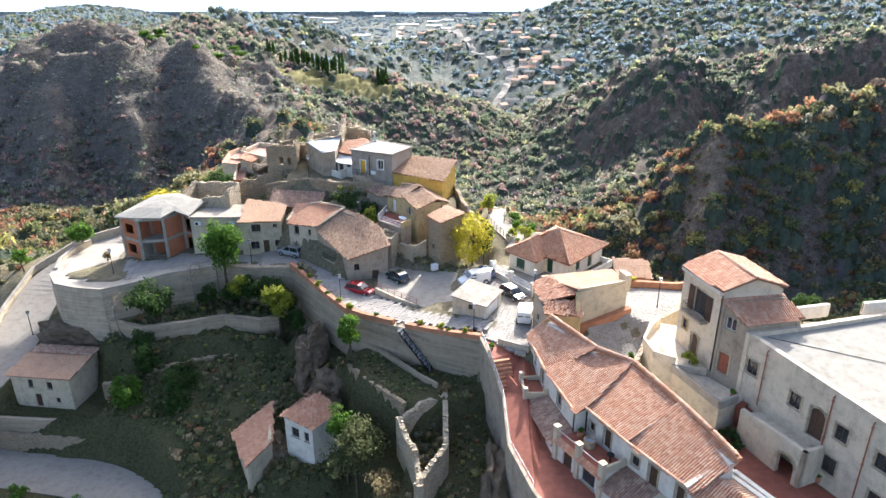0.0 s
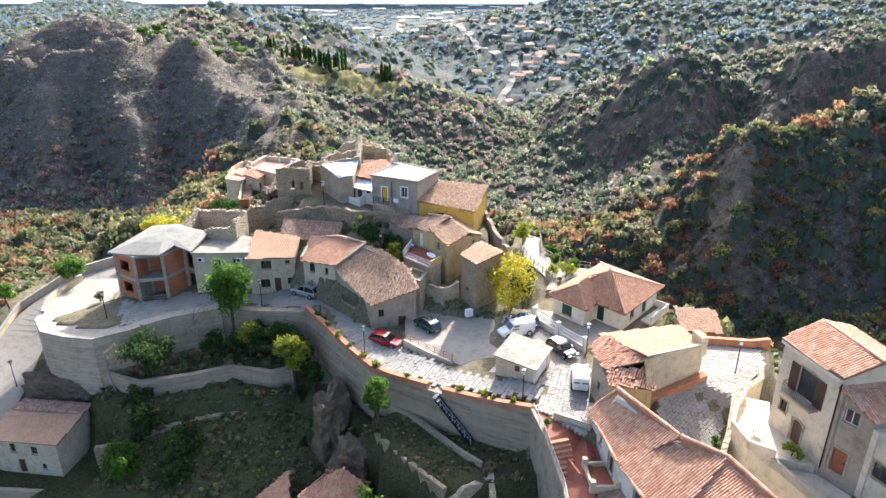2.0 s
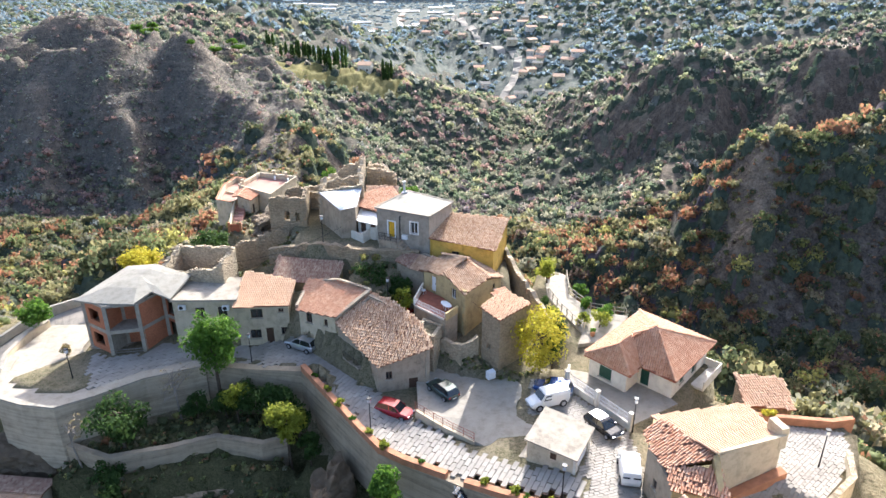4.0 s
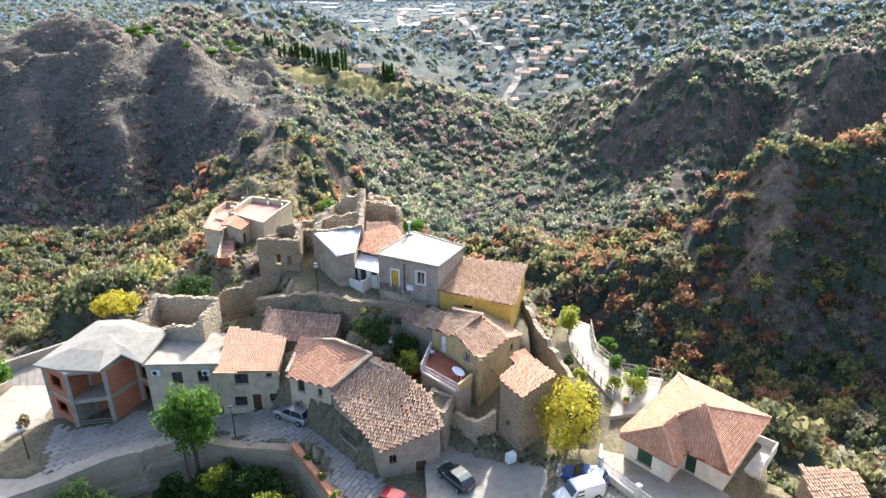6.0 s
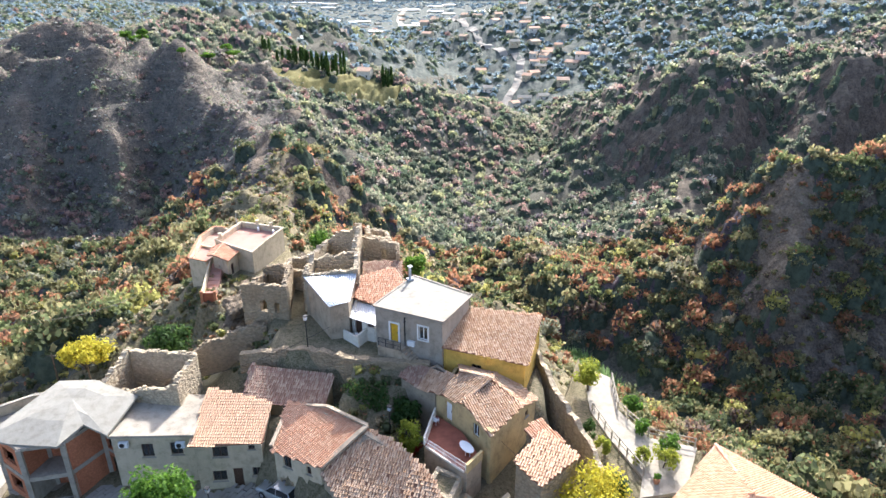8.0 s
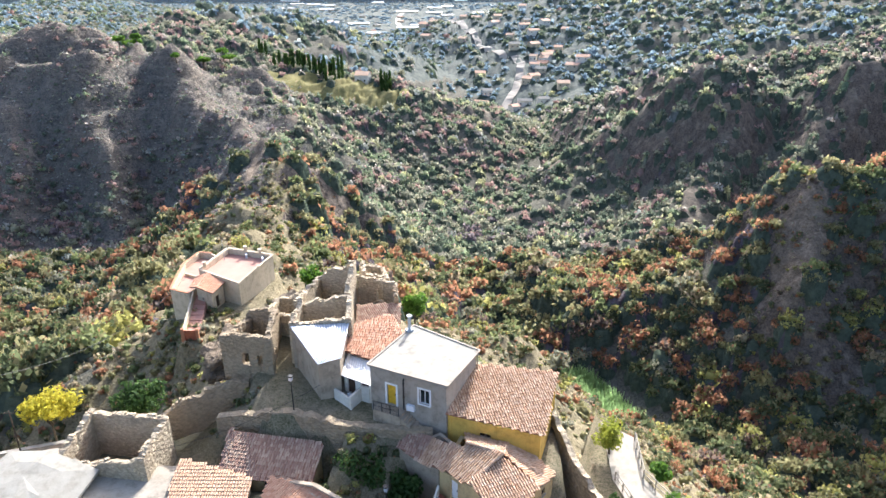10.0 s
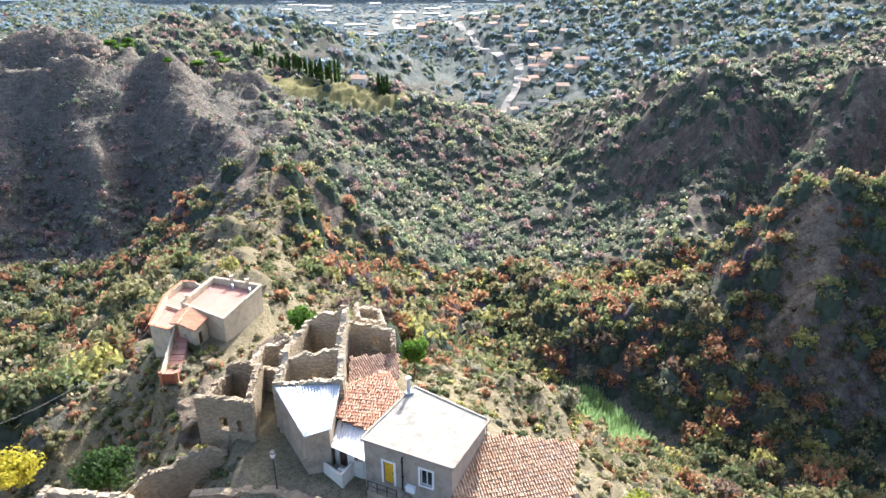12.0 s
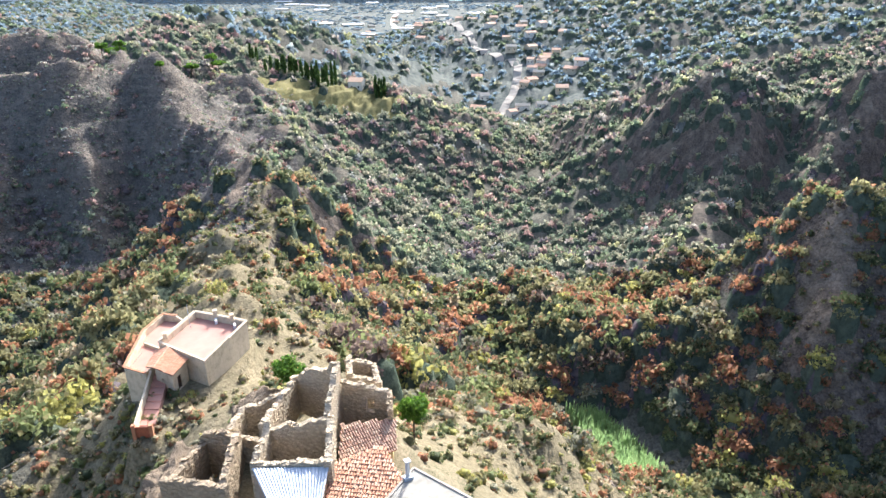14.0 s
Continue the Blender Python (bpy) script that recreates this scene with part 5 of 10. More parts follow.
    # second terrace block with corner pillars
    b2 = [(10.5, 50.3), (13.5, 45.2), (15.8, 46.4), (12.9, 51.2)]
    f = b2
    house_walls(h, f, -4, [0.9] * 4, 0.35, M["white"], {0: [(1.0, 2.2, -1.4, 0.4), (3.6, 5.2, -1.2, 0.3)], 1: [(0.8, 1.8, -1.4, 0.4)]})
    window(h, f[0], f[1], (3.6, 5.2, -1.2, 0.3), M["wood"])
    door(h, f[0], f[1], (1.0, 2.2, -1.4, 0.4), M["wood"])
    s = Soup()
    s.prism(b2, 0.903, 1.0)
    part("terrace_floor", s, M["redfloor"], h)
    for p in (b2[0], lerp(b2[0], b2[1], 0.5), b2[1]):
        s = Soup()
        s.box((p[0], p[1], -1.6), (0.5, 0.5, 3.8), 30)
        s.box((p[0], p[1], 2.203), (0.6, 0.6, 0.1), 30)
        part("pillar", s, cr, h)
    railing("", [(*b2[0], 1.0), (*b2[1], 1.0)], 0.9, M["whitepaint"], 3.0, 1, h)
    slope(h, [(10.1, 50.1, 0.75), (13.2, 44.9, 0.75), (13.6, 45.2, 1.0), (10.5, 50.4, 1.0)], tl, 58)
    s = Soup()
    s.beam((*b2[1], 1.35), (*b2[2], 1.35), 0.22, 0.75)
    part("terrace_parapet", s, cr, h)
    # next lean-to
    f = [(13.6, 45.1), (15.6, 41.8), (17.8, 43.2), (15.9, 46.3)]
    house_walls(h, f, -4, [-0.2, -0.2, 0.7, 0.7], 0.3, M["white"])
    slope(h, [(13.3, 45.0, -0.1), (15.4, 41.5, -0.1), (18.0, 43.2, 1.0), (15.9, 46.4, 1.0)], M["tile_dark"], 59)
    b3 = [(15.6, 41.6), (18.0, 37.8), (20.4, 39.2), (17.9, 43.1)]
    s = Soup()
    s.prism(b3, -4, 1.0)
    part("terrace_block", s, cr, h)
    for u, z in ((6.6, 3.4),):
        drop_pipe(h, foot[1], foot[2], u, -1, z, M["darkmetal"])
    drop_pipe(h, foot[3], foot[4], 0.2, 1.0, 3.4, M["darkmetal"])
    # well-like stone basin on the terrace
    w = thing("stone_basin", (13.2, 49.0, 1.0), "round stone well basin on the inn terrace", "basin")
    s = Soup()
    for i in range(12):
        a0, a1 = 2 * math.pi * i / 12, 2 * math.pi * (i + 1) / 12
        q = [(13.2 + r * math.cos(a), 49.0 + r * math.sin(a)) for r, a in ((0.38, a0), (0.55, a0), (0.55, a1), (0.38, a1))]
        s.hexa([(*p, 1.0) for p in q] + [(*p, 1.75) for p in q])
    part("rim", s, M["palestone"], w)
    s = Soup()
    s.disc((13.2, 49.0, 1.55), 0.4, 0.05)
    part("cover", s, M["zinc"], w)
    k = thing("round_table", (14.6, 46.9, 1.0), "small round dark table on the inn terrace", "table")
    s = Soup()
    s.disc((14.6, 46.9, 1.72), 0.35, 0.04)
    part("tabletop", s, M["darkmetal"], k)
    s = Soup()
    s.tube([(14.6, 46.9, 1.0), (14.6, 46.9, 1.72)], [0.08, 0.04], 6)
    part("leg", s, M["darkmetal"], k)
    return h

# ---- building helpers ----
def wall_skin(s, a, b, z0, za, zb, thick, openings=(), k=0):
    """Upright wall from a to b (outside on the right hand), top sloping from za to zb, with openings (u0, u1, v0, v1) cut through."""
    a, b = v2(a), v2(b)
    d = b - a
    L = d.length
    d = d / L
    n = Vector((d.y, -d.x))

    def P(u, z, w=0.0):
        q = a + d * u - n * w
        return (q.x, q.y, z)

    zt = min(za, zb)
    us = sorted({0.0, L, *[round(max(0, min(L, o[i])), 3) for o in openings for i in (0, 1)]})
    vs = sorted({z0, zt, *[round(max(z0, min(zt, o[i])), 3) for o in openings for i in (2, 3)]})
    for u0, u1 in zip(us, us[1:]):
        for w0, w1 in zip(vs, vs[1:]):
            um, vm = (u0 + u1) / 2, (w0 + w1) / 2
            if any(o[0] < um < o[1] and o[2] < vm < o[3] for o in openings):
                continue
            s.poly([P(u0, w0), P(u1, w0), P(u1, w1), P(u0, w1)], k)
            s.poly([P(u0, w1, thick), P(u1, w1, thick), P(u1, w0, thick), P(u0, w0, thick)], k)
    if abs(za - zb) > 0.01:
        for w, rev in ((0.0, False), (thick, True)):
            t = [P(0, zt, w), P(L, zt, w), P(L, zb, w), P(0, za, w)]
            t = [p for i, p in enumerate(t) if not ((i == 3 and za == zt) or (i == 2 and zb == zt))]
            s.poly(t[::-1] if rev else t, k)
    s.poly([P(0, za), P(L, zb), P(L, zb, thick), P(0, za, thick)], k)
    s.poly([P(0, z0, thick), P(0, z0), P(0, za), P(0, za, thick)], k)
    s.poly([P(L, z0), P(L, z0, thick), P(L, zb, thick), P(L, zb)], k)
    for u0, u1, w0, w1 in openings:
        s.poly([P(u0, w0), P(u0, w1), P(u0, w1, thick), P(u0, w0, thick)], k)
        s.poly([P(u1, w1), P(u1, w0), P(u1, w0, thick), P(u1, w1, thick)], k)
        s.poly([P(u0, w1), P(u1, w1), P(u1, w1, thick), P(u0, w1, thick)], k)
        s.poly([P(u1, w0), P(u0, w0), P(u0, w0, thick), P(u1, w0, thick)], k)


def on_wall(a, b):
    a, b = v2(a), v2(b)
    d = (b - a).normalized()
    n = Vector((d.y, -d.x))

    def P(u, z, w=0.0):
        q = a + d * u - n * w
        return (q.x, q.y, z)
    return P


def slab_on_wall(s, P, u0, u1, z0, z1, w0, w1, k=0):
    """Box on a wall: from depth w0 to w1 behind its face (negative is proud)."""
    s.hexa([P(u0, z0, w0), P(u1, z0, w0), P(u1, z0, w1), P(u0, z0, w1), P(u0, z1, w0), P(u1, z1, w0), P(u1, z1, w1), P(u0, z1, w1)], k)


def window(parent, a, b, o, frame_mat, shutters=None, open_shutters=False, surround=None, sill=True, bars=1):
    P = on_wall(a, b)
    u0, u1, z0, z1 = o
    w = Soup()
    f = 0.07
    for x0, x1, y0, y1 in ((u0, u1, z0, z0 + f), (u0, u1, z1 - f, z1), (u0, u0 + f, z0 + f, z1 - f), (u1 - f, u1, z0 + f, z1 - f)):
        slab_on_wall(w, P, x0, x1, y0, y1, 0.13, 0.19)
    for i in range(bars):
        um = u0 + (u1 - u0) * (i + 1) / (bars + 1)
        slab_on_wall(w, P, um - 0.03, um + 0.03, z0 + f, z1 - f, 0.13, 0.19)
    ob = part("window", w, frame_mat, parent)
    for i in range(bars + 1):
        g = Soup()
        x0 = u0 + (u1 - u0) * i / (bars + 1) + f * 0.8
        x1 = u0 + (u1 - u0) * (i + 1) / (bars + 1) - f * 0.8
        slab_on_wall(g, P, x0, x1, z0 + f, z1 - f, 0.155, 0.165)
        part("pane", g, M["glass"], ob)
    if sill:
        g = Soup()
        slab_on_wall(g, P, u0 - 0.12, u1 + 0.12, z0 - 0.1, z0 - 0.003, -0.1, 0.12)
        part("sill", g, surround or M["palecement"], ob)
    if surround:
        g = Soup()
        t = 0.16
        for x0, x1, y0, y1 in ((u0 - t, u0 - 0.003, z0, z1 + t), (u1 + 0.003, u1 + t, z0, z1 + t), (u0, u1, z1 + 0.003, z1 + t)):
            slab_on_wall(g, P, x0, x1, y0, y1, -0.05, 0.05)
        part("surround", g, surround, ob)
    if shutters:
        hw = (u1 - u0) / 2
        for side in (0, 1):
            g = Soup()
            if open_shutters:
                x0 = u0 - hw - 0.02 if side == 0 else u1 + 0.02
                slab_on_wall(g, P, x0, x0 + hw, z0, z1, -0.07, -0.02)
                w0 = -0.085
            else:
                x0 = u0 + hw * side
                slab_on_wall(g, P, x0 + 0.01, x0 + hw - 0.01, z0 + 0.01, z1 - 0.01, 0.04, 0.09)
                w0 = 0.025
            n = max(4, int((z1 - z0) / 0.14))
            for i in range(n):
                zz = z0 + (z1 - z0) * (i + 0.3) / n
                slab_on_wall(g, P, x0 + 0.07, x0 + hw - 0.07, zz, zz + 0.05, w0, w0 + 0.014)
            part("shutter", g, shutters, ob)
    return ob


def door(parent, a, b, o, mat, surround=None, arched=False, panels=True):
    P = on_wall(a, b)
    u0, u1, z0, z1 = o
    w = Soup()
    slab_on_wall(w, P, u0, u1, z0, z1, 0.16, 0.22)
    if panels:
        n = 2
        for i in range(n):
            x0 = u0 + (u1 - u0) * i / n
            for y0, y1 in ((0.08, 0.45), (0.52, 0.92)):
                slab_on_wall(w, P, x0 + 0.1, x0 + (u1 - u0) / n - 0.1, z0 + (z1 - z0) * y0, z0 + (z1 - z0) * y1, 0.13, 0.165)
    ob = part("door", w, mat, parent)
    g = Soup()
    slab_on_wall(g, P, u1 - 0.2, u1 - 0.14, z0 + 0.95, z0 + 1.1, 0.08, 0.16)
    part("handle", g, M["darkmetal"], ob)
    if surround:
        g = Soup()
        t = 0.18
        slab_on_wall(g, P, u0 - t, u0 - 0.003, z0, z1, -0.06, 0.05)
        slab_on_wall(g, P, u1 + 0.003, u1 + t, z0, z1, -0.06, 0.05)
        if arched:
            c, r, n = (u0 + u1) / 2, (u1 - u0) / 2, 8
            for i in range(n):
                t0, t1 = math.pi * i / n, math.pi * (i + 1) / n
                q = []
                for ww in (-0.06, 0.05):
                    for rr, tt in ((r, t0), (r + t, t0), (r + t, t1), (r, t1)):
                        q.append(P(c + rr * math.cos(tt), z1 - r + rr * math.sin(tt) * 1.0 + (r if False else 0), ww))
                g.hexa([q[4], q[5], q[6], q[7], q[0], q[1], q[2], q[3]])
        else:
            slab_on_wall(g, P, u0 - t, u1 + t, z1 + 0.003, z1 + t, -0.06, 0.05)
        part("surround", g, surround, ob)
    return ob


def newell(pts):
    n = Vector((0, 0, 0))
    for p, q in zip(pts, pts[1:] + pts[:1]):
        n += Vector(((p[1] - q[1]) * (p[2] + q[2]), (p[2] - q[2]) * (p[0] + q[0]), (p[0] - q[0]) * (p[1] + q[1])))
    n = n.normalized()
    return n if n.z > 0 else -n


def slope(parent, pts, tile, seed=1, col=0.23, row=0.36, mess=0.3, thick=0.16, deck=None, lost=0.0, deck_label=""):
    """Tiled roof slope; the first two points are its eave."""
    rng = np.random.default_rng(seed)
    mess = mess * 0.6
    pts = [Vector(p) for p in pts]
    n = newell([tuple(p) for p in pts])
    c = sum(pts, Vector()) / len(pts)
    flat = [p - n * ((p - c).dot(n)) for p in pts]
    # true up-slope direction
    v = Vector((0, 0, 1)) - n * n.z
    u0 = (flat[1] - flat[0]).normalized()
    v = v.normalized() if v.length > 0.05 else n.cross(u0)
    u = v.cross(n).normalized()
    if newell([tuple(p) for p in pts]).dot((flat[1] - flat[0]).cross(flat[2] - flat[1])) < 0:
        flat = flat[::-1]
    s = Soup()
    m = len(flat)
    top = [p + n * 0.0 for p in flat]
    bot = [p - n * thick for p in flat]
    s.poly(top)
    s.poly(bot[::-1])
    for i in range(m):
        j = (i + 1) % m
        s.poly([bot[i], bot[j], top[j], top[i]])
    roof = part("roof", s, deck or M["deck"], parent, deck_label)
    U = np.array([(p - flat[0]).dot(u) for p in flat])
    W = np.array([(p - flat[0]).dot(v) for p in flat])
    cu = np.arange(U.min() + col / 2, U.max(), col)
    cw = np.arange(W.min() - 0.06, W.max() - row * 0.3, row)
    A, B = np.meshgrid(cu, cw)
    A, B = A.ravel(), B.ravel()
    poly = list(zip(U.tolist(), W.tolist()))
    keep = poly_dist(A, B + row * 0.5, poly) < 0.06
    if lost:
        keep &= rng.random(len(A)) > lost
    A, B = A[keep], B[keep]
    k = len(A)
    if k == 0:
        return roof
    r = col * 0.46
    prof = [(-r, 0.0), (-r * 0.55, r * 0.85), (r * 0.55, r * 0.85), (r, 0.0)]
    ja = rng.normal(0, 0.012 * mess / 0.3, k)
    tw = rng.normal(0, 0.03 * mess, k)
    lift = rng.random(k) * 0.03 * mess / 0.3
    f0, nu, nv, nn = np.array(flat[0]), np.array(u), np.array(v), np.array(n)
    V = np.zeros((k, 8, 3))
    for e, (dv, sc, up) in enumerate(((-0.02, 1.08, 0.035), (row * 1.05, 0.86, 0.0))):
        for i, (px, pz) in enumerate(prof):
            uu = A + ja + px * sc + tw * dv
            ww = B + dv
            zz = pz * sc + up + lift - 0.015
            V[:, e * 4 + i, :] = f0 + uu[:, None] * nu + ww[:, None] * nv + zz[:, None] * nn
    base = (np.arange(k) * 8)[:, None]
    faces = np.concatenate([base + np.array([i, i + 1, i + 5, i + 4]) for i in range(3)], axis=0)
    t = mesh_object("tiles", V.reshape(-1, 3), faces.tolist(), [tile], parent=roof)
    tagged(t, kind="stuff")
    return roof


def ridge_caps(parent, pts, tile, r=0.14, step=0.42):
    """Row of half-round cap tiles along a line."""
    s = Soup()
    for a, b in zip(pts, pts[1:]):
        a, b = Vector(a), Vector(b)
        L = (b - a).length
        d = (b - a) / L
        side = d.cross(Vector((0, 0, 1))).normalized()
        up = side.cross(d)
        for i in range(max(1, int(L / step))):
            ring = []
            for q, sc in ((a + d * (i * step), 1.1), (a + d * min(L, (i + 1.1) * step), 0.88)):
                ring.append([q + side * (r * sc * math.cos(t)) + up * (r * sc * math.sin(t) - 0.02) for t in (0, 0.8, 1.57, 2.34, 3.14)])
            j = len(s.v)
            s.v.extend(tuple(p) for p in ring[0] + ring[1])
            for c in range(4):
                s.f.append((j + c, j + c + 1, j + 6 + c, j + 5 + c))
                s.k.append(0)
    return part("ridge_tiles", s, tile, parent)


def coping(parent, pts, w, h, mat, name="coping"):
    s = Soup()
    for a, b in zip(pts, pts[1:]):
        s.beam(a, b, w, h)
    return part(name, s, mat, parent)


def house_walls(parent, foot, z0, tops, thick, mat, openings=None, mats=None):
    """Walls round a counterclockwise outline, each a part of its own. tops: height at each corner. openings: wall index -> rectangles."""
    n = len(foot)
    openings = openings or {}
    for i in range(n):
        s = Soup()
        j = (i + 1) % n
        wall_skin(s, foot[i], foot[j], z0, tops[i], tops[j], thick, openings.get(i, ()))
        part("wall", s, (mats or {}).get(i, mat), parent)


def jagged_wall(parent, a, b, z0, za, zb, thick, mat, seed=0, rough=0.5, openings=(), name="wall", step=0.35):
    """Ruined masonry: uneven broken top, thick, with holes."""
    rng = random.Random(seed)
    s = Soup()
    A, B = v2(a), v2(b)
    L = (B - A).length
    n = max(2, int(L / step))
    d = (B - A) / L
    nn = Vector((d.y, -d.x))
    us = sorted({*[L * i / n for i in range(n + 1)], *[o[i] for o in openings for i in (0, 1) if 0 < o[i] < L]})
    walk_h, tops = 0.0, []
    for u in us:
        walk_h = walk_h * 0.75 + rng.uniform(-1, 1) * rough * 0.5
        tops.append(za + (zb - za) * u / L + walk_h)

    def P(u, z, w):
        q = A + d * u - nn * (w + 0.03 * math.sin(u * 5.1 + z * 3.7))
        return (q.x, q.y, z)
    for (u0, t0), (u1, t1) in zip(zip(us, tops), zip(us[1:], tops[1:])):
        um = (u0 + u1) / 2
        bands = [(z0, None)]
        gaps = [(o[2], o[3]) for o in openings if o[0] < um < o[1]]
        lo = z0
        spans = []
        for g0, g1 in sorted(gaps):
            spans.append((lo, lo, g0, g0))
            lo = g1
        spans.append((lo, lo, t0, t1))
        for b0, b1, c0, c1 in spans:
            s.hexa([P(u0, b0, 0), P(u1, b1, 0), P(u1, b1, thick), P(u0, b0, thick), P(u0, c0, 0), P(u1, c1, 0), P(u1, c1, thick), P(u0, c0, thick)])
    st = Soup()
    for i in range(int(L * 2.5)):
        u = rng.uniform(0, L)
        j = min(len(us) - 2, max(0, next((q for q, x in enumerate(us) if x > u), 1) - 1))
        q = A + d * u - nn * rng.uniform(0.08, thick - 0.08)
        st.box((q.x, q.y, min(tops[j], tops[j + 1]) - 0.06), (rng.uniform(0.2, 0.4), rng.uniform(0.18, 0.3), rng.uniform(0.14, 0.28)), rng.uniform(0, 90))
    w = part(name, s, mat, parent)
    tagged(part("rubble", st, mat, w), kind="stuff")
    return w


def centre(pts, z):
    return (sum(p[0] for p in pts) / len(pts), sum(p[1] for p in pts) / len(pts), z)

# ---- houses ----
def up(poly, dz):
    return [(p[0], p[1], p[2] + dz) for p in poly]


def yellow_house():
    foot = [(-8.0, 102.9), (-3.8, 101.4), (-0.1, 101.2), (2.1, 107.6), (-5.2, 108.0)]
    h = thing("house", centre(foot, 7), "yellow ochre house with weathered tile roof", "house")
    op = {0: [(2.9, 3.9, 8.2, 10.2)]}
    house_walls(h, foot, 4.5, [11.4, 11.2, 10.7, 12.0, 12.8], 0.35, M["yellow"], op)
    window(h, foot[0], foot[1], op[0][0], M["wood"], sill=False)
    slope(h, [(-8.2, 102.6, 11.55), (0.1, 100.8, 10.9), (2.4, 107.8, 12.2), (-5.2, 108.2, 13.2)], M["tile_old"], 3, mess=0.6)
    return h


def small_yellow_house():
    foot = [(-27.5, 101.2), (-19.7, 100.0), (-19.3, 103.0), (-27.6, 104.8)]
    h = thing("house", centre(foot, 4), "low cream house with patchy sooty tile roof", "house")
    op = {0: [(3.6, 4.4, 5.3, 6.2)]}
    house_walls(h, foot, 3.2, [6.7, 6.7, 8.0, 8.0], 0.35, M["ochre"], op)
    window(h, foot[0], foot[1], op[0][0], M["wood"])
    slope(h, [(-28.0, 100.8, 6.75), (-19.5, 99.5, 6.75), (-19.1, 103.1, 8.2), (-27.9, 105.0, 8.2)], M["tile_dark"], 9, mess=0.8)
    return h


def tile_house():
    foot = [(-31.0, 95.5), (-24.9, 95.9), (-24.9, 99.9), (-31.3, 101.8)]
    h = thing("house", centre(foot, 0.6), "cream two-storey house with pale tile roof", "house")
    op = {0: [(1.6, 3.0, 4.2, 5.4), (4.9, 5.5, 4.9, 5.4), (1.3, 2.6, 1.4, 2.6), (3.2, 4.1, 0.6, 2.8), (5.0, 5.8, 1.8, 2.8)]}
    house_walls(h, foot, -0.2, [5.9, 5.9, 7.0, 7.2], 0.35, M["cream"], op)
    for i in (0, 1, 2, 4):
        window(h, foot[0], foot[1], op[0][i], M["wood"])
    door(h, foot[0], foot[1], op[0][3], M["wood"])
    slope(h, [(-31.2, 95.0, 6.0), (-24.6, 95.4, 6.0), (-24.7, 100.1, 7.1), (-31.5, 102.1, 7.4)], M["tile_pale"], 10)
    return h


def grey_link_house():
    foot = [(-38.8, 96.1), (-31.1, 96.3), (-31.4, 102.0), (-38.8, 102.3)]
    h = thing("house", centre(foot, 0.3), "cream-grey rendered house with flat grey roof", "house")
    op = {0: [(2.6, 3.7, 3.8, 5.3), (5.3, 6.4, 4.0, 5.4)]}
    house_walls(h, foot, -0.4, [6.3] * 4, 0.35, M["cream"], op)
    for o in op[0]:
        window(h, foot[0], foot[1], o, M["wood"])
    s = Soup()
    s.prism([(-38.9, 95.7), (-31.0, 95.9), (-31.2, 102.1), (-38.9, 102.4)], 6.3, 6.55)
    part("roof", s, M["concrete"], h)
    return h


def low_house():
    foot = [(-58.2, 76.4), (-49.8, 75.3), (-48.9, 81.6), (-57.4, 82.6)]
    h = thing("house", centre(foot, -13.8), "cream farmhouse with orange tile roof below the bastion", "house")
    op = {0: [(2.4, 3.1, -10.8, -9.6), (5.1, 5.9, -10.9, -9.8), (3.0, 3.9, -13.8, -11.8), (6.0, 6.6, -13, -12.2)]}
    house_walls(h, foot, -14.5, [-9.2, -9.2, -8.4, -8.4], 0.4, M["cream"], op)
    for i in (0, 1, 3):
        window(h, foot[0], foot[1], op[0][i], M["wood"])
    door(h, foot[0], foot[1], op[0][2], M["wood"])
    # pale front and dark back tiles paint in the shadow of the bastion
    slope(h, [(-58.7, 76.0, -8.9), (-49.4, 74.9, -8.9), (-48.5, 79.6, -8.1), (-57.7, 80.6, -8.1)], M["tile_pale"], 61)
    slope(h, [(-48.4, 81.9, -8.2), (-57.6, 82.9, -8.2), (-57.7, 80.6, -7.95), (-48.5, 79.6, -7.95)], M["tile_dark"], 62)
    return h


def white_cottage():
    foot = [(-18.9, 65.8), (-15.2, 63.6), (-12.6, 67.0), (-16.4, 69.4)]
    h = thing("house", centre(foot, -13.5), "small white cottage with hipped red tile roof", "house")
    op = {0: [(1.0, 2.2, -10.4, -9.1), (3.0, 3.7, -10.4, -9.1)]}
    house_walls(h, foot, -14.5, [-8.1] * 4, 0.35, M["white"], op)
    for o in op[0]:
        window(h, foot[0], foot[1], o, M["wood"])
    t = [(-16.8, 67.0, -6.3), (-14.8, 67.9, -6.3)]
    e = [(-19.3, 65.8, -8), (-15.1, 63.2, -8), (-12.2, 67.0, -8), (-16.4, 69.8, -8)]
    slope(h, [e[0], e[1], t[1], t[0]], M["tile_red"], 65)
    slope(h, [e[1], e[2], t[1]], M["tile_red"], 66)
    slope(h, [e[2], e[3], t[0], t[1]], M["tile_red"], 67)
    slope(h, [e[3], e[0], t[0]], M["tile_red"], 68)
    return h


def lean_house():
    foot = [(-26.2, 68.3), (-22.8, 62.2), (-20.6, 65.2), (-22.1, 72.4)]
    h = thing("house", centre(foot, -14.5), "outbuilding with long orange tile roof against the rock", "shed")
    house_walls(h, foot, -17, [-12.4, -12.6, -10.9, -10.9], 0.35, M["cream"])
    slope(h, [(-26.5, 68.4, -12.2), (-22.8, 61.8, -12.4), (-20.4, 65.2, -10.8), (-22.0, 72.6, -10.8)], M["tile_new"], 71)
    return h


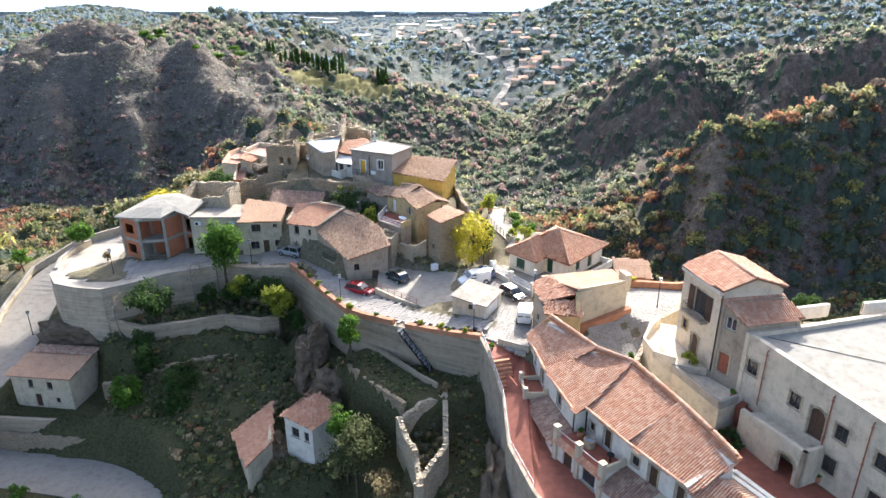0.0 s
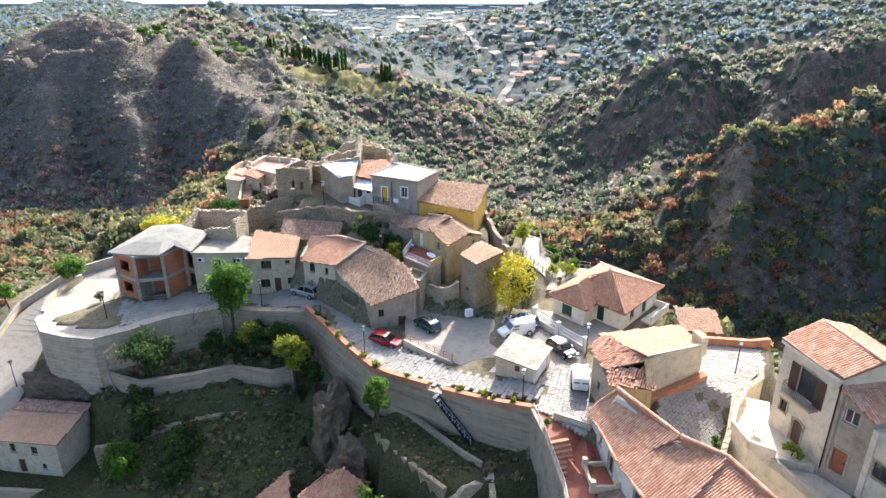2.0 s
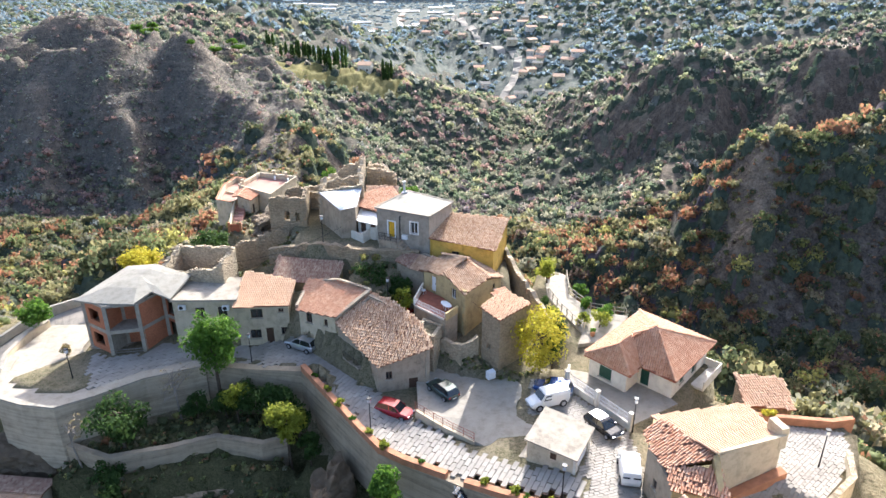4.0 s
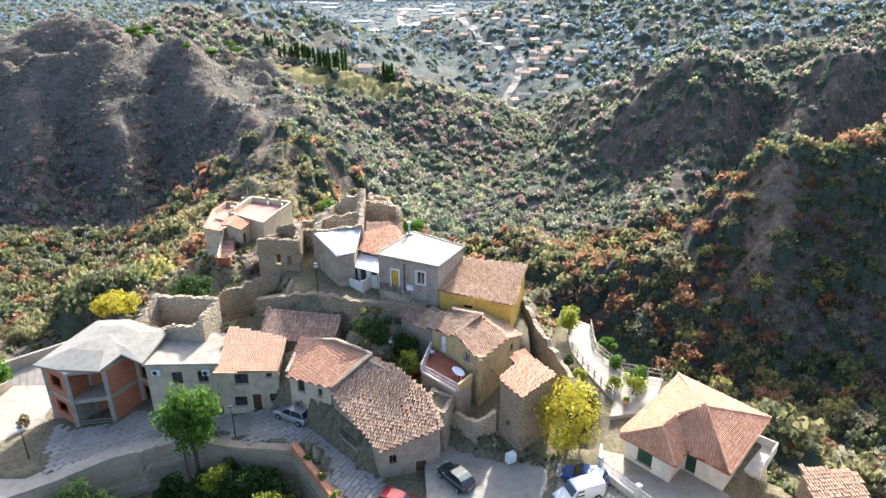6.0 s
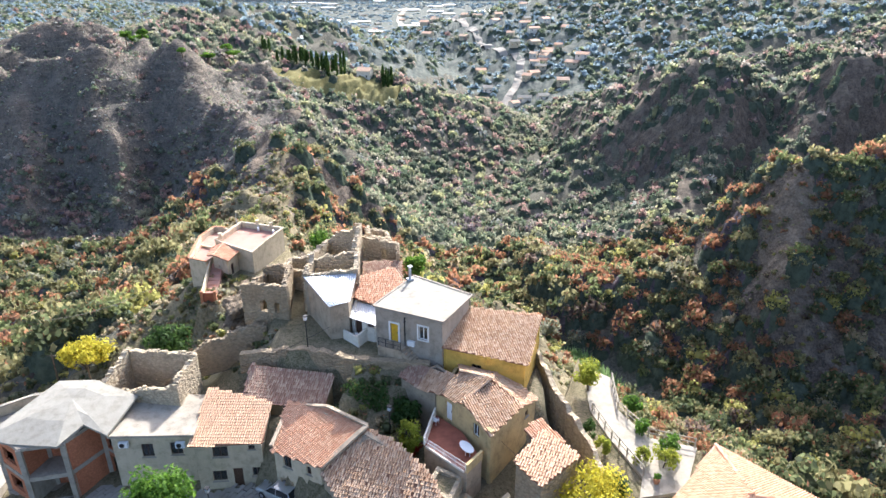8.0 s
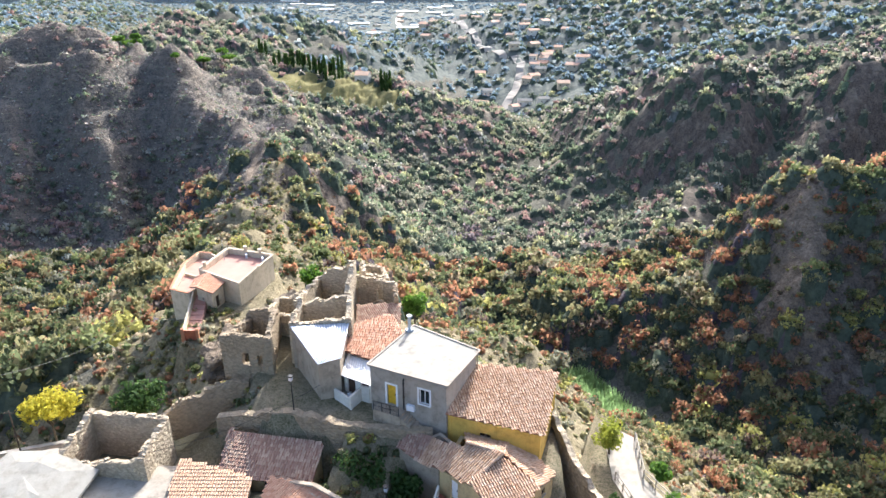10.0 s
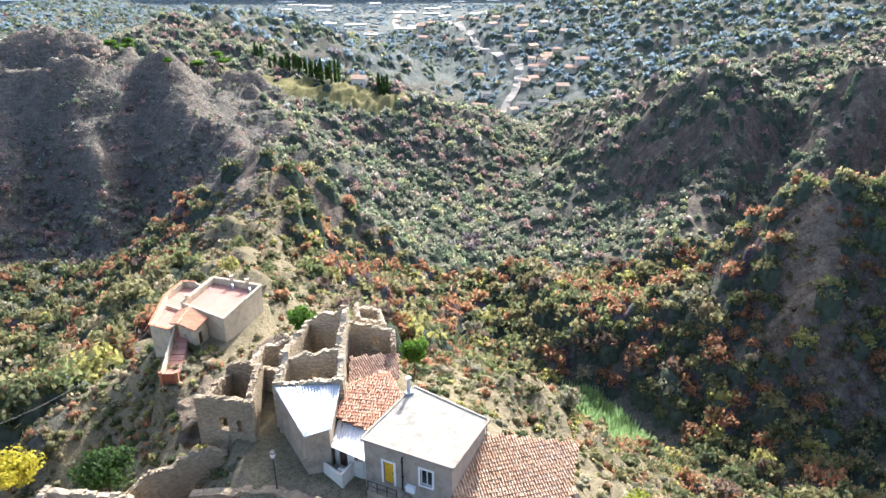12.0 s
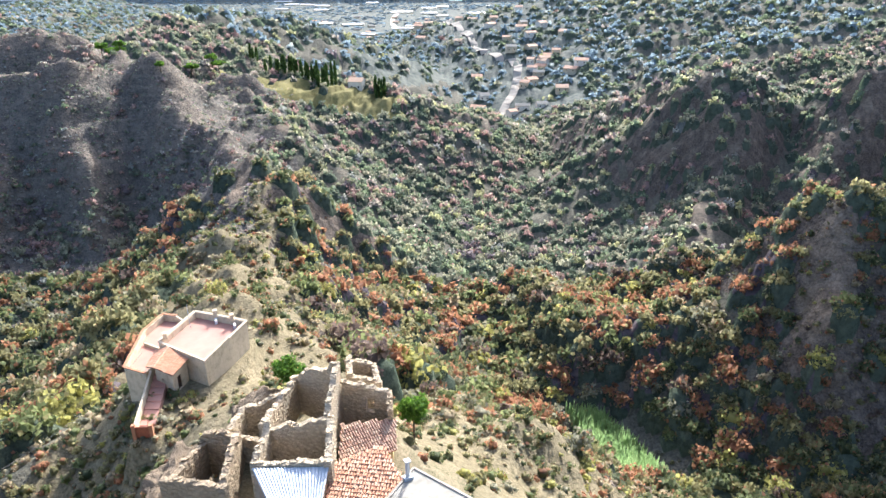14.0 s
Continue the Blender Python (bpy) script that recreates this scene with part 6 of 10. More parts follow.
def pink_house():
    foot = [(-46.2, 149.2), (-39.0, 145.4), (-37.2, 150.0), (-36.0, 154.6), (-38.6, 155.6), (-44.2, 157.6)]
    low = [(-49.9, 146.4), (-46.5, 144.9), (-46.3, 149.2), (-44.3, 157.7), (-47.9, 160.0), (-50.2, 160.5), (-51.2, 155.7)]
    h = thing("house", centre(foot, -1), "cream house with pink paved roof terraces and small tiled stair-house", "house")
    house_walls(h, foot, -5, [3.9, 3.3, 3.9, 3.9, 3.9, 3.9], 0.3, M["cream"])
    house_walls(h, low, -9, [1.9, 1.9, 1.2, 1.2, 1.9, 1.9, 1.9], 0.28, M["cream"])
    for f, z in ((foot, 3.0), (low, 0.9)):
        c = centre(f, 0)
        s = Soup()
        s.prism([(c[0] + (p[0] - c[0]) * 0.95, c[1] + (p[1] - c[1]) * 0.95) for p in f], z - 0.3, z)
        part("roof_terrace", s, M["pinkfloor"], h)
    coping(h, [(*p, 3.94) for p in (foot[2], foot[3], foot[4], foot[5], foot[0])], 0.36, 0.09, M["cream"])
    coping(h, [(*p, 1.94) for p in (low[4], low[5], low[6], low[0], low[1])], 0.34, 0.09, M["terracotta"])
    st = [(-45.4, 145.2), (-42.7, 143.7), (-41.9, 146.7), (-44.6, 148.3)]
    op = {1: [(0.9, 1.7, -0.4, 1.5)], 0: [(1.0, 1.4, 0.9, 1.3)]}
    house_walls(h, st, -4, [2.95, 2.8, 2.9, 3.1], 0.25, M["cream"], op)
    door(h, st[1], st[2], op[1][0], M["wood"])
    r0, r1 = (-44.75, 143.7, 3.55), (-44.6, 148.4, 3.65)
    slope(h, [(-42.2, 142.9, 2.85), (-41.6, 146.7, 2.9), r1, r0], M["tile_new"], 91)
    # darker red tiles here put the shade on this slope into its colour
    slope(h, [(-46.2, 148.4, 3.1), (-46.1, 144.6, 3.0), r0, r1], M["tile_red"], 92)
    ridge_caps(h, [r0, r1], M["tile_new"])
    for x, y in ((-40.9, 156.4), (-38.2, 155.2), (-45.6, 150.2)):
        s = Soup()
        s.box((x, y, 3.8), (0.5, 0.5, 0.8), 20)
        s.box((x, y, 4.6), (0.62, 0.62, 0.1), 20)
        part("chimney", s, M["cream"], h)
    # stepped path down to the gate, with a low wall on its outer side
    for i in range(8):
        a, b = lerp((-45.3, 146.6, 0.75), (-43.2, 135.4, -0.15), i / 8), lerp((-45.3, 146.6, 0.75), (-43.2, 135.4, -0.15), (i + 1) / 8)
        s = Soup()
        s.prism([(a[0] - 0.9, a[1]), (b[0] - 0.9, b[1]), (b[0] + 0.9, b[1]), (a[0] + 0.9, a[1])], -1.5, a[2])
        part("path_step", s, M["pinkfloor"], h)
    s = Soup()
    s.beam((-46.3, 146.0, 0.9), (-44.2, 135.2, 0.2), 0.25, 1.5)
    part("path_wall", s, M["cream"], h)
    for x in (-44.2, -42.2):
        s = Soup()
        s.box((x, 135.2, -1.2), (0.4, 0.4, 2.6), 10)
        part("gate_post", s, M["terracotta"], h)
    s = Soup()
    s.beam((-44.0, 135.2, 0.35), (-42.4, 135.2, 0.35), 0.06, 1.5)
    part("gate", s, M["copper"], h, "rust-coloured metal gate")
    s = Soup()
    s.tube([(-43.9, 154.5, 3.0), (-43.9, 154.5, 6.6)], [0.05, 0.04], 6)
    part("mast", s, M["zinc"], h)
    # low divider on the lower terrace
    s = Soup()
    s.beam((-50.2, 153.4, 1.1), (-46.2, 151.2, 1.1), 0.25, 0.4)
    part("divider", s, M["cream"], h)
    return h


for _f in (grey_flat_house, yellow_house, terrace_house, row_house, granary, small_yellow_house, tile_house, grey_link_house, brick_house,
           hip_house, shed, old_house, convent, inn, low_house, white_cottage, lean_house, pink_house):
    _f()


def ruin(name, label, walls, z0, mat, seed):
    pts = [w[0] for w in walls]
    h = thing(name, centre(pts, z0), label, "ruin")
    for i, w in enumerate(walls):
        jagged_wall(h, w[0], w[1], z0 - 0.8, w[2], w[3], 0.55, mat, seed + i, w[4] if len(w) > 4 else 0.5, w[5] if len(w) > 5 else ())
    return h


ruin("ruin", "roofless square stone house with broken wall tops", [((-42, 101.4), (-33.7, 100.2), 7.0, 8.8, 0.3), ((-33.7, 100.2), (-33.7, 105.9), 9.0, 9.2), ((-33.7, 105.9), (-41.6, 107.2), 9.2, 8.8, 0.3), ((-41.6, 107.2), (-42, 101.4), 8.8, 8.5)], 4.2, M["palestone"], 100)
ruin("ruin", "roofless stone house with open window holes", [((-30.6, 112.9), (-25.2, 111.6), 13.5, 13.9, 0.15, [(2.2, 3.0, 10.4, 11.8), (3.9, 4.5, 10.4, 11.7)]), ((-25.2, 111.6), (-26.1, 119), 13.8, 13.2), ((-26.1, 119), (-29.7, 120), 13.2, 12.2), ((-29.7, 120), (-30.6, 112.9), 12.0, 13.4)], 9.2, M["stone"], 120)
ruin("ruin", "roofless stone rooms at the top of the village", [((-23.8, 113.6), (-17.3, 112.4), 14.3, 15.4, 0.2), ((-17.3, 112.4), (-17.9, 118.2), 15.6, 15.4), ((-17.9, 118.2), (-23.7, 118.2), 15.3, 14.6), ((-23.7, 118.2), (-23.8, 113.6), 14.6, 14.2),
     ((-18.2, 118.2), (-18.3, 125.2), 15.5, 16.2), ((-18.3, 125.2), (-23.5, 128.4), 15.8, 12.6), ((-23.5, 128.4), (-24.3, 118.4), 12.4, 14.3)], 9.5, M["palestone"], 140)
ruin("wall", "long curved ruined stone wall", [((-36.2, 107.4), (-31.8, 110.0), 7.2, 9.0), ((-31.8, 110.0), (-27.7, 111.1), 9.0, 9.2)], 5.2, M["stone"], 160)
ruin("ruin", "roofless stone cottage overgrown with scrub", [((-5.2, 60.8), (-3.0, 54.6), -4.4, -4.0, 0.7), ((-3.0, 54.6), (-2.4, 51.0), -5.0, -5.2, 0.6), ((-2.4, 51.0), (0.6, 56.4), -5.4, -4.6, 0.4), ((0.6, 56.4), (0.5, 64.2), -4.6, -3.6, 0.5), ((0.5, 64.2), (-5.2, 60.8), -3.6, -4.4, 0.5)], -9, M["palestone"], 180)

# ---- streets, terraces and retaining walls ----
def wall_line(name, label, pts, top, base, thick, mat, cap=None, cap_h=0.12, rough=0.0, seed=0, category="wall"):
    """Wall along a line of points; top and base may be lists."""
    n = len(pts)
    top = top if hasattr(top, "__len__") else [top] * n
    base = base if hasattr(base, "__len__") else [base] * n
    w = tagged(new(name), label, category, kind="structure")
    w.location = (pts[0][0], pts[0][1], base[0])
    rng = random.Random(seed)
    nrm = []
    for i in range(n):
        d = v2(pts[min(i + 1, n - 1)]) - v2(pts[max(i - 1, 0)])
        d.normalize()
        nrm.append(Vector((d.y, -d.x)))
    for i in range(n - 1):
        s = Soup()
        L = (v2(pts[i + 1]) - v2(pts[i])).length
        m = max(1, int(L / 0.6)) if rough else 1
        prev = None
        for j in range(m + 1):
            t = j / m
            p = v2(pts[i]).lerp(v2(pts[i + 1]), t)
            q = nrm[i].lerp(nrm[i + 1], t)
            z1 = top[i] + (top[i + 1] - top[i]) * t + (rng.uniform(-rough, rough) if 0 < j < m else 0)
            z0 = base[i] + (base[i + 1] - base[i]) * t
            o = p - q * thick
            off = rng.uniform(-0.5, 0.5) * rough if 0 < j < m else 0
            cur = (p + q * off, o, z0, z1)
            if prev:
                (a, b, c0, c1), (e, f, g0, g1) = prev, cur
                s.hexa([(*a, c0), (*e, g0), (*f, g0), (*b, c0), (*a, c1), (*e, g1), (*f, g1), (*b, c1)])
            prev = cur
        part("wall_section", s, mat, w)
        if cap:
            s = Soup()
            a, e = v2(pts[i]) + nrm[i] * 0.05, v2(pts[i + 1]) + nrm[i + 1] * 0.05
            b, f = a - nrm[i] * (thick + 0.1), e - nrm[i + 1] * (thick + 0.1)
            s.hexa([(*a, top[i] + 0.003), (*e, top[i + 1] + 0.003), (*f, top[i + 1] + 0.003), (*b, top[i] + 0.003), (*a, top[i] + cap_h), (*e, top[i + 1] + cap_h), (*f, top[i + 1] + cap_h), (*b, top[i] + cap_h)])
            part("coping", s, cap, w)
    return w


def sheet(name, label, pts, z, mat, thick=0.25, category="pavement"):
    """Flat paved area; z may be a list of corner heights."""
    s = Soup()
    z = z if hasattr(z, "__len__") else [z] * len(pts)
    s.prism(pts, [a - thick for a in z], z)
    return tagged(part(name, s, mat), label, category, kind="structure")


def slabs(name, label, outline, du, dv, angle, mat, piece, lift=0.05, seed=0, gap=0.05, pieces=300):
    """Stone slabs laid in rows over an outline, following the ground."""
    rng = np.random.default_rng(seed)
    c, s = math.cos(radians(angle)), math.sin(radians(angle))
    P = np.array(outline)
    uv = np.stack([P[:, 0] * c + P[:, 1] * s, -P[:, 0] * s + P[:, 1] * c], axis=1)
    us, vs = np.arange(uv[:, 0].min(), uv[:, 0].max(), du), np.arange(uv[:, 1].min(), uv[:, 1].max(), dv)
    A, B = np.meshgrid(us, vs)
    A = A + (np.arange(len(vs)) % 2)[:, None] * du * 0.5 + rng.uniform(-0.04, 0.04, A.shape)
    A, B = A.ravel(), B.ravel()
    X, Y = A * c - B * s, A * s + B * c
    keep = poly_dist(X, Y, [tuple(p) for p in outline]) < -0.05
    A, B, X, Y = A[keep], B[keep], X[keep], Y[keep]
    k = len(A)
    lift = lift + 0.03 + rng.uniform(-0.01, 0.01, k)
    V = np.zeros((k, 8, 3))
    hu, hv = (du - gap) / 2, (dv - gap) / 2
    for i, (a, b) in enumerate(((-1, -1), (1, -1), (1, 1), (-1, 1))):
        x, y = (A + a * hu) * c - (B + b * hv) * s, (A + a * hu) * s + (B + b * hv) * c
        top = height(x, y, 0.0) + lift
        V[:, i] = np.stack([x, y, top - 0.25], axis=1)
        V[:, i + 4] = np.stack([x, y, top], axis=1)
    base = thing(name, (float(X.mean()), float(Y.mean()), float(V[:, :, 2].min())), label, "paving", kind="structure")
    box = ((4, 5, 6, 7), (0, 1, 5, 4), (1, 2, 6, 5), (2, 3, 7, 6), (3, 0, 4, 7))
    near = np.argsort(Y + 0.3 * np.abs(X))[:pieces]
    rest = np.setdiff1d(np.arange(k), near)
    for i in near:
        mesh_object("slab", V[i], box, [piece], parent=base)
    f = [(np.arange(len(rest)) * 8)[:, None] + np.array(face) for face in box]
    if len(rest):
        tagged(mesh_object("slab_field", V[rest].reshape(-1, 3), np.concatenate(f).tolist(), [mat], parent=base), kind="stuff")
    return base


def paving(name, cs, single=False):
    n = Nodes(name)
    col = n.ramp(n.object_random() if single else n.island(), [(i / (len(cs) - 1), c) for i, c in enumerate(cs)])
    f = n.noise(7, 5)
    col = n.mix(0.35, col, n.ramp(n.noise(0.4, 5), [(0.35, dim(cs[0], 0.7)), (0.65, dim(cs[-1], 1.1))]))
    return n.out(col, 0.85, f, 0.01)


M["slab"] = paving("grey_stone_paving", [(0.27, 0.245, 0.205), (0.34, 0.31, 0.265), (0.30, 0.275, 0.235), (0.38, 0.345, 0.295)])
M["slab_one"] = paving("grey_stone_slab", [(0.27, 0.245, 0.205), (0.34, 0.31, 0.265), (0.30, 0.275, 0.235), (0.38, 0.345, 0.295)], True)
M["setts"] = paving("grey_stone_setts", [(0.27, 0.245, 0.205), (0.35, 0.32, 0.27), (0.31, 0.28, 0.24), (0.38, 0.345, 0.295)])
M["sett_one"] = paving("grey_stone_sett", [(0.27, 0.245, 0.205), (0.35, 0.32, 0.27), (0.31, 0.28, 0.24), (0.38, 0.345, 0.295)], True)

PARAPET = [(-22.3, 88.6), (-18.8, 84.1), (-15.4, 79.7), (-12.6, 76.1), (-10.2, 74.4), (-7.4, 72.7), (-6.2, 72.0)]
PARAPET2 = [(-4.6, 70.9), (-1.6, 69.4), (1.1, 68.0), (4.2, 66.7)]
wall_line("retaining_wall", "tall concrete retaining wall below the village street", PARAPET + PARAPET2, [1.3, 0.9, 0.5, 0.35, 0.45, 0.7, 0.8, 1.0, 1.2, 1.5, 1.8], [-4, -5, -6] + [-6] * 8, 1.3, M["oldwall"])
wall_line("parapet", "terracotta brick planter parapet along the street", PARAPET, [2.1, 1.6, 1.2, 1.1, 1.2, 1.4, 1.5], [1.31, 0.91, 0.51, 0.36, 0.46, 0.71, 0.81], 0.6, M["terracotta"])
wall_line("parapet", "terracotta brick planter parapet beside the square", PARAPET2, [1.6, 1.8, 2.1, 2.4], [1.01, 1.21, 1.51, 1.81], 0.6, M["terracotta"])
wall_line("retaining_wall", "shaded rendered wall under the upper end of the street", [(-34, 91.2), (-28, 89.6), (-22.3, 88.6)], [0.4, 0.9, 1.3], -5, 1.0, M["oldwall"])
BASTION = [(-58.4, 93), (-57.3, 88.3), (-54.9, 85.2), (-51.3, 83.9), (-47.5, 83.3), (-44.2, 85.4), (-40, 88.6), (-34, 91.0)]
wall_line("bastion", "curved rendered bastion wall with stained foot", BASTION, [0.15] * 6 + [0.3, 0.4], [-9, -9, -9, -8, -8, -7, -6, -6], 1.4, M["bastion"], M["palecement"], 0.18)
wall_line("parapet", "low cream kerb wall curving round the bastion terrace", [(-58.0, 101.5), (-58.8, 98), (-58.4, 93), (-57.4, 90)], [0.6, 0.7, 0.8, 0.5], -6, 0.4, M["cream"], M["palecement"])
sheet("bastion_terrace", "sunlit pale cement terrace on the bastion", [(-58.2, 93), (-57.1, 88.5), (-54.7, 85.6), (-51.3, 84.3), (-47.6, 83.8), (-45.2, 86.2), (-47.6, 91), (-50.4, 95.5), (-51, 101.5), (-57.6, 101.8)], [0.22] * 8 + [0.0, -0.3], M["palecement"], 1.2)
slabs("street_paving", "grey stone slabs laid in ribs across the street", [(-45.0, 86.4), (-40, 89.4), (-34, 91.7), (-28, 90.2), (-22.4, 89.3), (-18.3, 84.8), (-14.8, 80.3), (-12.2, 76.8), (-9.9, 75.2), (-4.4, 72.2), (1.4, 69.7), (4.6, 68.4),
      (6.5, 70.6), (5.0, 71.4), (1.0, 73.0), (-3.6, 75.4), (-9.3, 81.0), (-13.2, 85.2), (-18.6, 91.4), (-23.4, 94.1), (-25, 95.6), (-38.8, 95.6), (-40.6, 97), (-42, 93.8), (-45.6, 93.0), (-48.4, 94.2), (-47.6, 91)], 1.1, 0.52, 62, M["slab"], M["slab_one"], seed=2, gap=0.05)
slabs("square_paving", "worn grey setts on the small square", [(4.6, 67.2), (8.9, 62.4), (9.8, 64.6), (10.6, 69), (11.6, 73), (11.4, 77), (6.4, 84.4), (3, 86), (2, 80), (5.0, 79), (7.3, 75), (5.4, 71.4), (6.5, 70.6)], 0.5, 0.32, 20, M["setts"], M["sett_one"], seed=3, gap=0.03)
slabs("courtyard_paving", "worn grey setts on the lane above the inn", [(15.4, 63.4), (18.8, 59.0), (22.4, 64.2), (25.4, 67.2), (28.6, 70.6), (29.6, 74), (25.5, 74.6), (20.6, 75.4), (21.2, 68.8), (16.6, 66.8)], 0.5, 0.32, 40, M["setts"], M["sett_one"], seed=4, gap=0.03)
pk_z = 1.15
sheet("parking", "pale cement parking terrace above the street", [(-9.3, 87.0), (-8.9, 81.3), (-3.4, 76.9), (-1.2, 75.2), (1.2, 73.9), (3.3, 77.6), (3.6, 82.0), (1.5, 86.0), (-1.4, 89.6), (-5.0, 92.6), (-8.0, 92.2)], [pk_z, pk_z, 0.95, 1.15, 1.7, 1.9, 2.0, 1.9, 1.4, pk_z, pk_z], M["palecement"], 1.4)
wall_line("kerb_wall", "low cream kerb wall along the parking ramp", [(-9.2, 81.2), (-6.4, 78.8), (-3.4, 76.8)], [1.5, 1.35, 1.1], -0.2, 0.3, M["cream"])
wall_line("kerb_wall", "low concrete wall behind the parking", [(1.6, 86.4), (-1.4, 90.0), (-5.0, 93.0)], [1.7, 1.8, 2.0], 0, 0.4, M["oldwall"])
# left-hand road
def strip(name, label, pts, half, mat, lift=0.06, category="road"):
    s = Soup()
    n = len(pts)
    rows = []
    for i in range(n):
        d = v2(pts[min(i + 1, n - 1)]) - v2(pts[max(i - 1, 0)])
        d.normalize()
        q = Vector((d.y, -d.x)) * half
        rows.append(((pts[i][0] - q.x, pts[i][1] - q.y, pts[i][2] + lift), (pts[i][0] + q.x, pts[i][1] + q.y, pts[i][2] + lift)))
    for (a, b), (c, e) in zip(rows, rows[1:]):
        s.hexa([(*p[:2], p[2] - 0.5) for p in (b, e, c, a)] + [b, e, c, a])
    return tagged(part(name, s, mat), label, category, kind="structure")


ROAD_D = [(-90, 74, -18.6), (-66, 70.5, -18.3), (-52, 67.5, -18), (-42, 66, -18.2), (-34, 60, -18.8), (-31, 48, -20)]
strip("road", "sunlit worn asphalt road curving below the bastion", ROAD_L, 3.4, M["road"], 0.12)
strip("road", "shaded worn asphalt road at the foot of the bank", rounded(ROAD_D, 2), 3.3, M["road"], 0.28)
wall_line("road_wall", "low rendered wall on the outer side of the road", [(-46, 114), (-57, 112.4), (-64.2, 109.6), (-69, 102.4), (-68.6, 93), (-66, 80)], [0.4, -0.8, -2.2, -4.6, -6.9, -9.2], [-6, -7, -9, -11, -13, -15], 0.4, M["cream"], M["palecement"])
# bank terraces
wall_line("terrace_wall", "long shaded concrete terrace wall", [(-47, 83.0), (-41.7, 80.9), (-36.1, 82.5), (-31.3, 84.4), (-26, 83.2), (-23.5, 84.2)], -4.4, -8.6, 0.7, M["oldwall"], rough=0.05, seed=3)
wall_line("terrace_wall", "rough dry stone terrace wall", [(-46, 76.2), (-42, 76.6), (-37.4, 78.0), (-34, 79.4), (-30.6, 80.4), (-25, 80.6), (-21.5, 81.5)], [-10.5, -10, -8.8, -8.7, -8.7, -8.7, -8.5], [-13, -13, -11.5, -11.5, -11.5, -11, -11], 0.7, M["stone"], rough=0.2, seed=4)
wall_line("terrace_wall", "long rendered terrace wall below the farmhouse", [(-62, 73.6), (-58.6, 72.8), (-50.8, 72.2), (-45.6, 72.2)], -13.4, -16, 0.5, M["oldwall"], rough=0.04, seed=5)
wall_line("terrace_wall", "stained stone terrace wall above the road", [(-64, 73.4), (-56.9, 71.6), (-42.9, 70.6), (-35.8, 71.0), (-29.7, 70.4)], [-15.6, -15.4, -15.2, -15.0, -15.3], -19, 0.8, M["stone"], rough=0.15, seed=6)
wall_line("terrace_wall", "cracked cream terrace wall by the path", [(-33, 71.4), (-28, 71.2), (-25.5, 71.8)], -13.6, -16, 0.5, M["oldwall"], rough=0.05, seed=7)
wall_line("garden_wall", "grey stone garden wall in the shade", [(-12.2, 71.4), (-9.8, 68.0), (-7, 64.8), (-4.4, 61.8)], [-4.0, -3.8, -3.6, -3.4], -10, 0.45, M["stone"], rough=0.1, seed=8)
wall_line("garden_wall", "pale concrete garden wall", [(-9.0, 74.0), (-5.6, 70.0), (-2.6, 66.6), (-0.7, 64.9)], -2.9, -6.5, 0.3, M["oldwall"], rough=0.03, seed=9)
wall_line("terrace_wall", "weathered stone footing of the upper terrace", [(-29.5, 106.2), (-22.4, 105.2), (-17.5, 103.4), (-12.6, 102.6), (-9.4, 102.2)], [8.6, 9.9, 9.9, 9.9, 9.9], [4, 4, 4, 4, 4], 0.8, M["stone"], rough=0.2, seed=10)
wall_line("garden_wall", "old rubble wall below the terrace house", [(-7.2, 91.0), (-4.4, 88.6), (-2.4, 89.6)], [4.2, 4.6, 5.2], 1, 0.5, M["palestone"], rough=0.2, seed=11)
wall_line("garden_wall", "ruined rubble wall beside the path", [(1.6, 107.5), (3.2, 101), (5.2, 96), (5.8, 92.5)], [8.6, 7.2, 5.8, 5.0], 2, 0.5, M["palestone"], rough=0.25, seed=12)
sheet("path", "sunlit pale cement path with railings", [(8.2, 112.5), (7.4, 104), (8.4, 99.6), (10.2, 94.2), (9.2, 91.6), (13.6, 92.4), (16.6, 98.2), (12.4, 99.6), (10.4, 104), (11.0, 110)], 3.0, M["palecement"], 3.0)
# inn terrace and steps
sheet("inn_terrace", "terracotta paved terrace along the inn", [(4.7, 66.4), (5.2, 62.6), (6.4, 59.0), (6.4, 52), (8.0, 46), (11, 40), (16, 40), (13, 50), (10.6, 57.6), (9.6, 64.0), (9.0, 65.0)], [1.9, 1.7, -0.6, -1.6, -1.6, -1.6, -1.6, -1.6, -1.0, 1.6, 1.8], M["redfloor"], 0.4)
wall_line("terrace_wall", "weathered rendered wall under the inn terrace", [(4.2, 66.7), (5.0, 62.6), (6.2, 58.8), (6.2, 52), (7.8, 45.8), (10.8, 39.5)], [2.2, 2.0, -0.4, -1.3, -1.3, -1.3], -10, 0.35, M["oldgrey"], rough=0.03, seed=13)
wall_line("ramp_wall", "cream ramp wall beside the inn entrance", [(6.2, 65.4), (9.4, 63.6)], [2.6, 2.6], 0.6, 0.3, M["cream"], M["palecement"])
# lane wall and convent steps
wall_line("lane_wall", "curving cream wall between the lane and the convent steps", [(27.6, 70.2), (26.4, 67.4), (22.7, 64.6), (20.7, 60.5), (18.6, 57.0)], [5.4, 5.4, 5.2, 4.6, 3.9], 0.5, 0.4, M["cream"], M["palestone"], 0.1)
wall_line("planter_wall", "terracotta planter wall edging the lane", [(20.2, 76.2), (22.9, 75.2), (25.5, 74.9), (28.8, 74.4), (31, 74.8)], 5.3, 3, 0.5, M["terracotta"])

